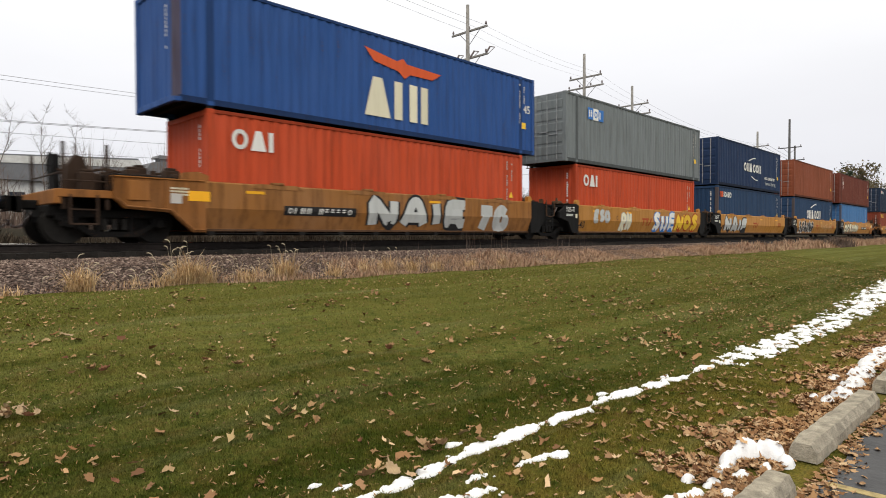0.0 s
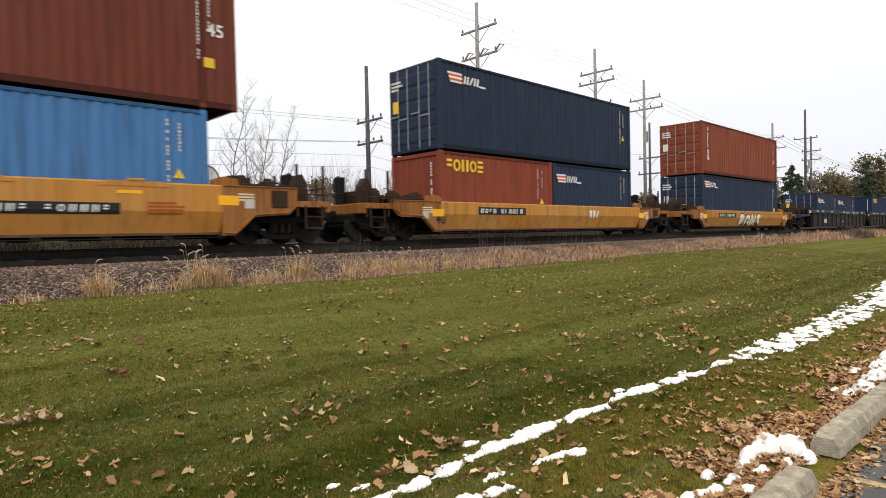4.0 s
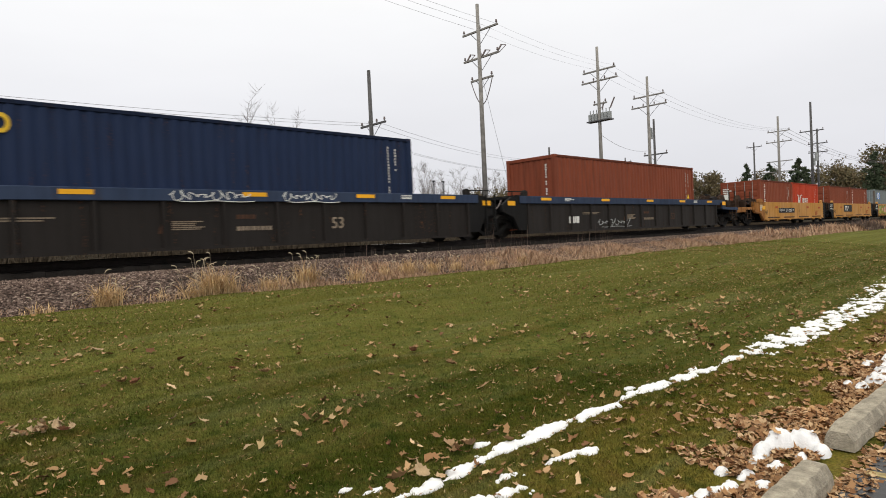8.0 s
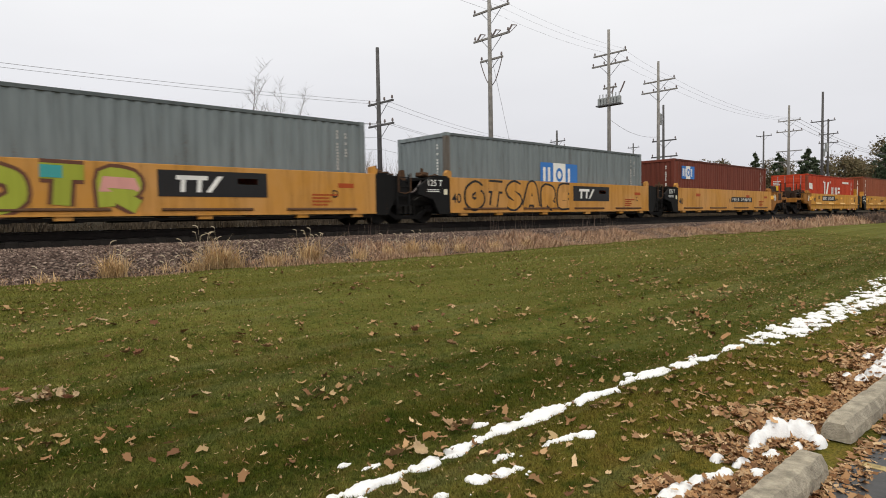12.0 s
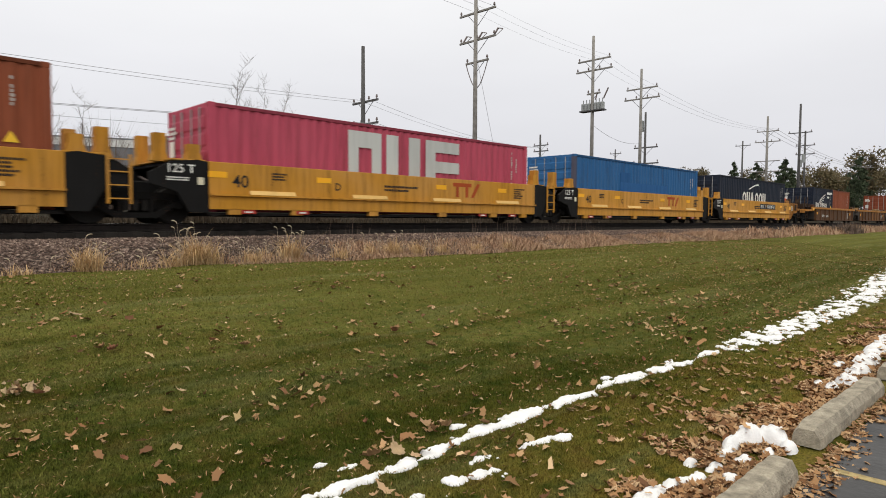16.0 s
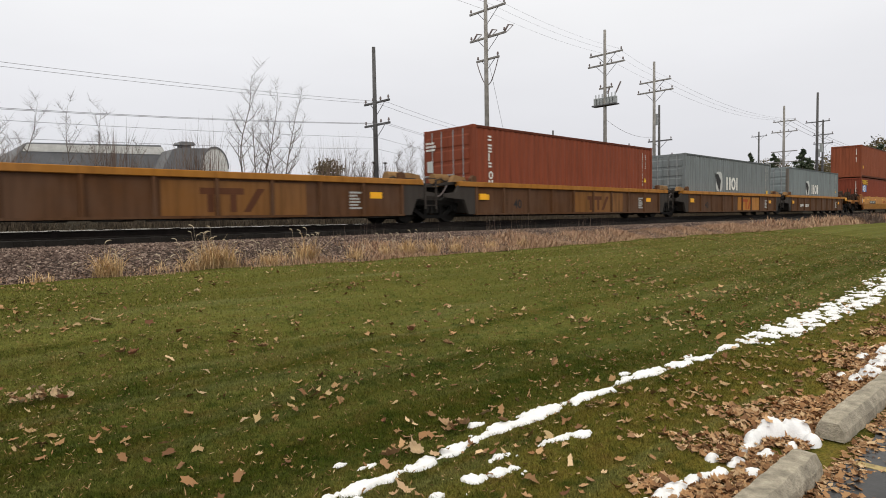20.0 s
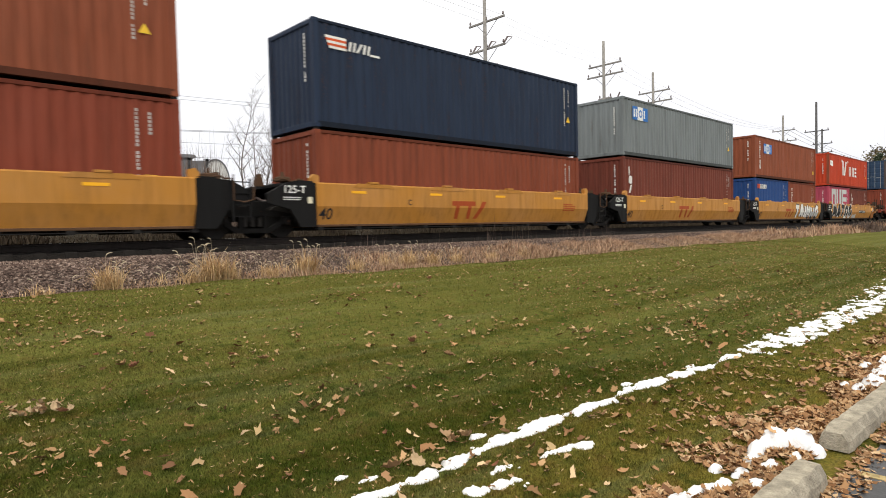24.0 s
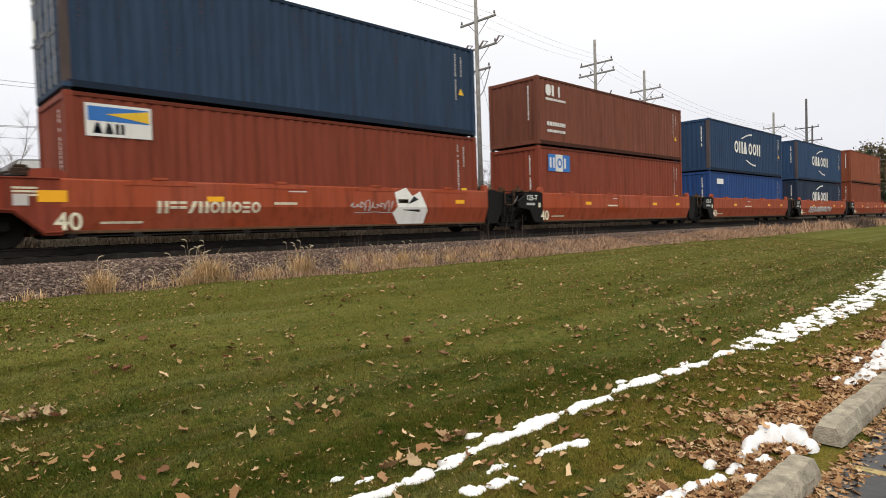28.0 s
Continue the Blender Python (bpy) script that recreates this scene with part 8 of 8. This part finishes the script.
def lay_leaves():
    rng = random.Random(11)
    for x, y, size, k in ((3.27, 8.36, 1.2, 1), (2.86, 5.68, 1.0, 0), (1.89, 4.82, 0.65, 1), (3.65, 3.30, 0.8, 0), (4.56, 4.77, 1.1, 0), (7.84, 8.66, 1.0, 2), (5.32, 3.44, 0.8, 1), (1.73, 5.01, 0.65, 1), (1.70, 6.15, 1.2, 0), (1.76, 6.05, 1.0, 2),
                          (4.68, 5.50, 1.2, 0), (4.60, 5.42, 1.0, 2), (4.80, 3.53, 0.9, 0), (1.81, 7.42, 1.0, 1), (9.08, 5.39, 1.1, 1), (2.62, 3.39, 0.6, 2), (1.01, 5.41, 0.95, 1), (1.10, 5.33, 0.8, 1), (0.93, 5.47, 0.8, 0), (1.04, 5.30, 0.7, 2), (2.02, 3.50, 0.7, 0), (5.15, 6.64, 0.8, 1), (3.0, 2.98, 1.1, 0), (2.45, 2.86, 1.2, 1), (2.3, 2.9, 1.1, 0), (2.9, 3.0, 0.9, 0)):
        lay_leaf(x, y, size, k, rng)
    for k in range(230):
        u = rng.random()
        x, y = -3 + 16 * u ** 1.15, rng.uniform(2.4, 8.8)
        lay_leaf(x, y, rng.uniform(0.30, 0.62) * rng.choice((0.7, 1, 1)), rng.choice((0, 2, 3, 5, 6, 8, 0, 3, 1, 7)), rng)


lay_leaves()


def leaf_pile(x, y):
    """A heap of dead pale leaves and torn grass."""
    rng = random.Random(77)
    for k in range(26):
        lay_leaf(x + rng.gauss(0, 0.08), y + rng.gauss(0, 0.055), rng.uniform(0.4, 0.75), (1, 4, 7, 0, 1)[k % 5], rng, 0.01 + 0.05 * rng.random())


leaf_pile(0.88, 5.44)


def bare_spots(x, y, rng, few):
    """Where leaves and grass lie on open turf; on the snow only a few."""
    covered = np.zeros(len(x), dtype=bool)
    for x0, x1, y0, y1, snow in ((2.4, 13.8, 1.0, 1.85, heap), (1.9, 3.8, 2.05, 2.7, strip_two), (1.3, 30, 2.3, 4.4, strip)):
        near = np.flatnonzero((y > y0) & (y < y1) & (x > x0) & (x < x1))
        covered[near] |= snow(x[near], y[near]) > -0.004
    return ~covered | (rng.random(len(x)) < few)


def litter(name, n, place, label, seed, size, mat, curl=1.0):
    """Curled and folded fallen leaves with a lobed outline, joined, as nobody could count them."""
    rng = np.random.default_rng(seed)
    x, y = place(rng, n)
    ok = bare_spots(x, y, rng, 0.05)
    x, y, n = x[ok], y[ok], int(ok.sum())
    z = ground_z(x, y) + 1.15 * np.maximum(0, heap(x, y))
    m, k, a0 = 14, size * rng.uniform(0.45, 1.25, n) ** 1.2, rng.random(n) * 6.283
    ang = 6.283 * np.arange(m)[None] / m + 0.12 * rng.normal(size=(n, m))
    slim = rng.uniform(0.05, 0.5, n)[:, None]
    r = k[:, None] * (1 + 0.17 * np.where(np.arange(m) % 2, -1, 1)[None] + 0.11 * rng.normal(size=(n, m)).clip(-2, 2)) * (1 + slim * np.cos(2 * ang))
    u, v = r * np.cos(ang), r * np.sin(ang)
    c1, c2, fold = curl * rng.uniform(-0.3, 0.55, n), curl * rng.uniform(-0.2, 0.5, n), curl * rng.uniform(-0.1, 0.5, n)
    w = (c1[:, None] * u * u + c2[:, None] * v * v) / k[:, None] + fold[:, None] * np.abs(v) + 0.08 * k[:, None] * rng.normal(size=(n, m))
    tilt = curl * rng.normal(0, 0.26, (n, 2))
    w = w + u * tilt[:, :1] + v * tilt[:, 1:]
    low = np.minimum(w.min(1), 0)
    px, py = u * np.cos(a0)[:, None] - v * np.sin(a0)[:, None], u * np.sin(a0)[:, None] + v * np.cos(a0)[:, None]
    base = z + rng.uniform(0.008, 0.02, n) - 0.75 * low
    rim = np.stack([x[:, None] + px, y[:, None] + py, base[:, None] + w], -1)
    vs = np.concatenate([np.stack([x, y, base], 1)[:, None], rim], 1).reshape(-1, 3)
    i = (m + 1) * np.arange(n)[:, None]
    f = np.concatenate([i + [[0, 1 + q, 1 + (q + 1) % m]] for q in range(m)])
    tagged(new(name, big_mesh(name, vs, f, mat)), label, "leaves", kind="stuff")


def drift(r, n):
    """Leaves gathered in uneven heaps behind and before the stops."""
    x = -4 + 16.5 * r.random(4 * n)
    y = 1.16 + 0.34 * np.abs(r.normal(size=4 * n))
    ok = (bumps(x, y, 2.6, 31, 3) + 0.42 - 1.5 * np.maximum(0, y - 1.45) > 0) & ~((np.abs(y - 1.09) < 0.09) & (((x > 1.92) & (x < 3.86)) | ((x > 4.5) & (x < 6.42)) | ((x > 6.95) & (x < 8.85))))
    return x[ok][:n], y[ok][:n]


def kerb_drift(r, n):
    x = 1.6 + 9.5 * r.random(3 * n) ** 1.2
    y = 0.985 - 0.10 * np.abs(r.normal(size=3 * n))
    ok = bumps(x, y, 1.7, 37, 2) + 0.55 > 0
    return x[ok][:n], y[ok][:n]


def gathered(x1, y0, y1, scale, seed, cut):
    def place(r, n):
        x, y = -5 + (x1 + 5) * r.random(5 * n) ** 1.35, y0 + (y1 - y0) * r.random(5 * n)
        ok = bumps(0.7 * x, y, scale, seed, 3) > cut * r.random(5 * n)
        return x[ok][:n], y[ok][:n]
    return place


litter("leaf_litter", 25000, drift, "drift of brown leaf litter along the parking stops", 2, 0.0205, MAT_LITTER)
litter("leaf_litter", 2000, kerb_drift, "brown leaves along the asphalt's edge", 7, 0.022, MAT_LITTER, 0.7)
litter("leaf_litter", 330, lambda r, n: (2.2 + 9 * r.random(n), 1.6 + 0.5 * np.abs(r.normal(size=n))), "scattered brown leaves on the turf", 8, 0.026, MAT_LITTER)
litter("lawn_leaves", 1700, gathered(30, 2.0, 10.2, 0.9, 41, 0.55), "curled tan and russet leaves gathered in patches on the lawn", 3, 0.030, MAT_FLECK)
litter("lawn_leaves", 620, gathered(12, 2.2, 8.5, 1.5, 44, 0.75), "curled brown leaves gathered in patches on the lawn", 6, 0.034, MAT_LITTER)
litter("leaf_flecks", 6500, gathered(32, 2.0, 10.3, 0.7, 47, 0.25), "small pale and brown leaf pieces scattered over the lawn", 5, 0.012, MAT_FLECK, 1.4)
litter("leaf_flecks", 2600, lambda r, n: (9 + 26 * r.random(n), 2.8 + 7.4 * r.random(n)), "small pale leaf pieces on the far lawn", 9, 0.017, MAT_FLECK, 1.2)


def blades(name, n, place, high, wide, seed):
    rng = np.random.default_rng(seed)
    x, y = place(rng, n)
    ok = bare_spots(x, y, rng, 0.0)
    x, y, n = x[ok], y[ok], int(ok.sum())
    z = ground_z(x, y) - 0.005
    a, h = rng.random(n) * 6.283, high * rng.uniform(0.4, 1.2, n)
    lean = rng.uniform(0.1, 0.9, n) * h
    b = rng.random(n) * 6.283
    off = np.stack([np.cos(a), np.sin(a), 0 * a], 1) * (wide * rng.uniform(0.5, 1.3, n))[:, None]
    p = np.stack([x, y, z], 1)
    tip = p + np.stack([lean * np.cos(b), lean * np.sin(b), h], 1)
    v = np.stack([p - off, p + off, tip], 1).reshape(-1, 3)
    tagged(new(name, big_mesh(name, v, np.arange(3 * n).reshape(-1, 3), MAT_BLADE)), "short mown blades of grass on the lawn", "grass", kind="stuff")


def slivers(n, seed):
    """Thin pale bits of straw and torn leaf lying in the grass."""
    rng = np.random.default_rng(seed)
    x, y = 0.4 + 26 * rng.random(n) ** 1.8, 2.0 + 8.2 * rng.random(n)
    ok = bare_spots(x, y, rng, 0.0)
    x, y, n = x[ok], y[ok], int(ok.sum())
    z = ground_z(x, y) + rng.uniform(0.012, 0.03, n)
    a, ln, w = rng.random(n) * 6.283, rng.uniform(0.006, 0.020, n) * (1 + 0.04 * x), rng.uniform(0.0015, 0.0045, n) * (1 + 0.05 * x)
    d = np.stack([np.cos(a), np.sin(a), rng.normal(0, 0.45, n)], 1) * ln[:, None]
    o = np.stack([-np.sin(a), np.cos(a), rng.normal(0, 0.4, n)], 1) * w[:, None]
    p = np.stack([x, y, z], 1)
    v = np.stack([p - d, p + o, p + d, p - o], 1).reshape(-1, 3)
    tagged(new("straw_bits", big_mesh("straw_bits", v, np.arange(4 * n).reshape(-1, 4), MAT_FLECK)), "short pale bits of straw lying in the grass", "straw", kind="stuff")


slivers(12000, 61)


def near_lawn(r, n):
    u, v = r.random(n), r.random(n)
    d = 2.6 + 4.4 * u ** 1.1
    ang = np.radians(5 + 82 * v)
    x, y = d * np.cos(ang), d * np.sin(ang)
    ok = y > 1.5
    return x[ok][:n], y[ok][:n]


def spread_blades():
    rng = np.random.default_rng(21)
    x, y = near_lawn(rng, 380000)
    blades("grass_blades", len(x), lambda r, n: (x, y), 0.024, 0.0028, 22)
    x2, y2 = 0.5 + 32 * rng.random(260000) ** 1.6, 1.6 + 9.0 * rng.random(260000)
    blades("grass_blades", len(x2), lambda r, n: (x2, y2), 0.028, 0.0058, 23)
    x3, y3 = -9 + 12 * rng.random(150000), 1.0 + 9.6 * rng.random(150000)
    side = (x3 < 0.6) | (y3 < 0.65 * (4.2 - x3) + 0.6)
    blades("grass_blades", int(side.sum()), lambda r, n: (x3[side], y3[side]), 0.028, 0.0058, 24)


spread_blades()


# ---- what moves ----
def run_of(t):
    """How far the train has gone after t seconds."""
    q = t / 28.0
    return 532.122 * q - 21.327 * q * q + 5.528 * q ** 3


def motions():
    times = [0.0] + [2.0 * k for k in range(1, 14)] + [28.0]
    for thing, place in TRAIN:
        home = thing.matrix_basis.translation.copy()
        walk(thing, [(t, pose(place - run_of(t), home.y, home.z)) for t in times])
    for wheel, place, cx in WHEELS:
        rows = [(0.0, pose(cx, 0, 0.42))]
        turn = None
        for k in range(1, 28 * FPS):
            t = k / FPS
            if 1.0 < place - run_of(t) < 24.0:
                turn = turn or run_of(t)
                rows.append((t, pose(cx, 0, 0.42, 0, -math.degrees((run_of(t) - turn) / 0.42), 0)))
        if len(rows) > 1:
            rows.append((28.0, rows[-1][1]))
            walk(wheel, rows)


motions()
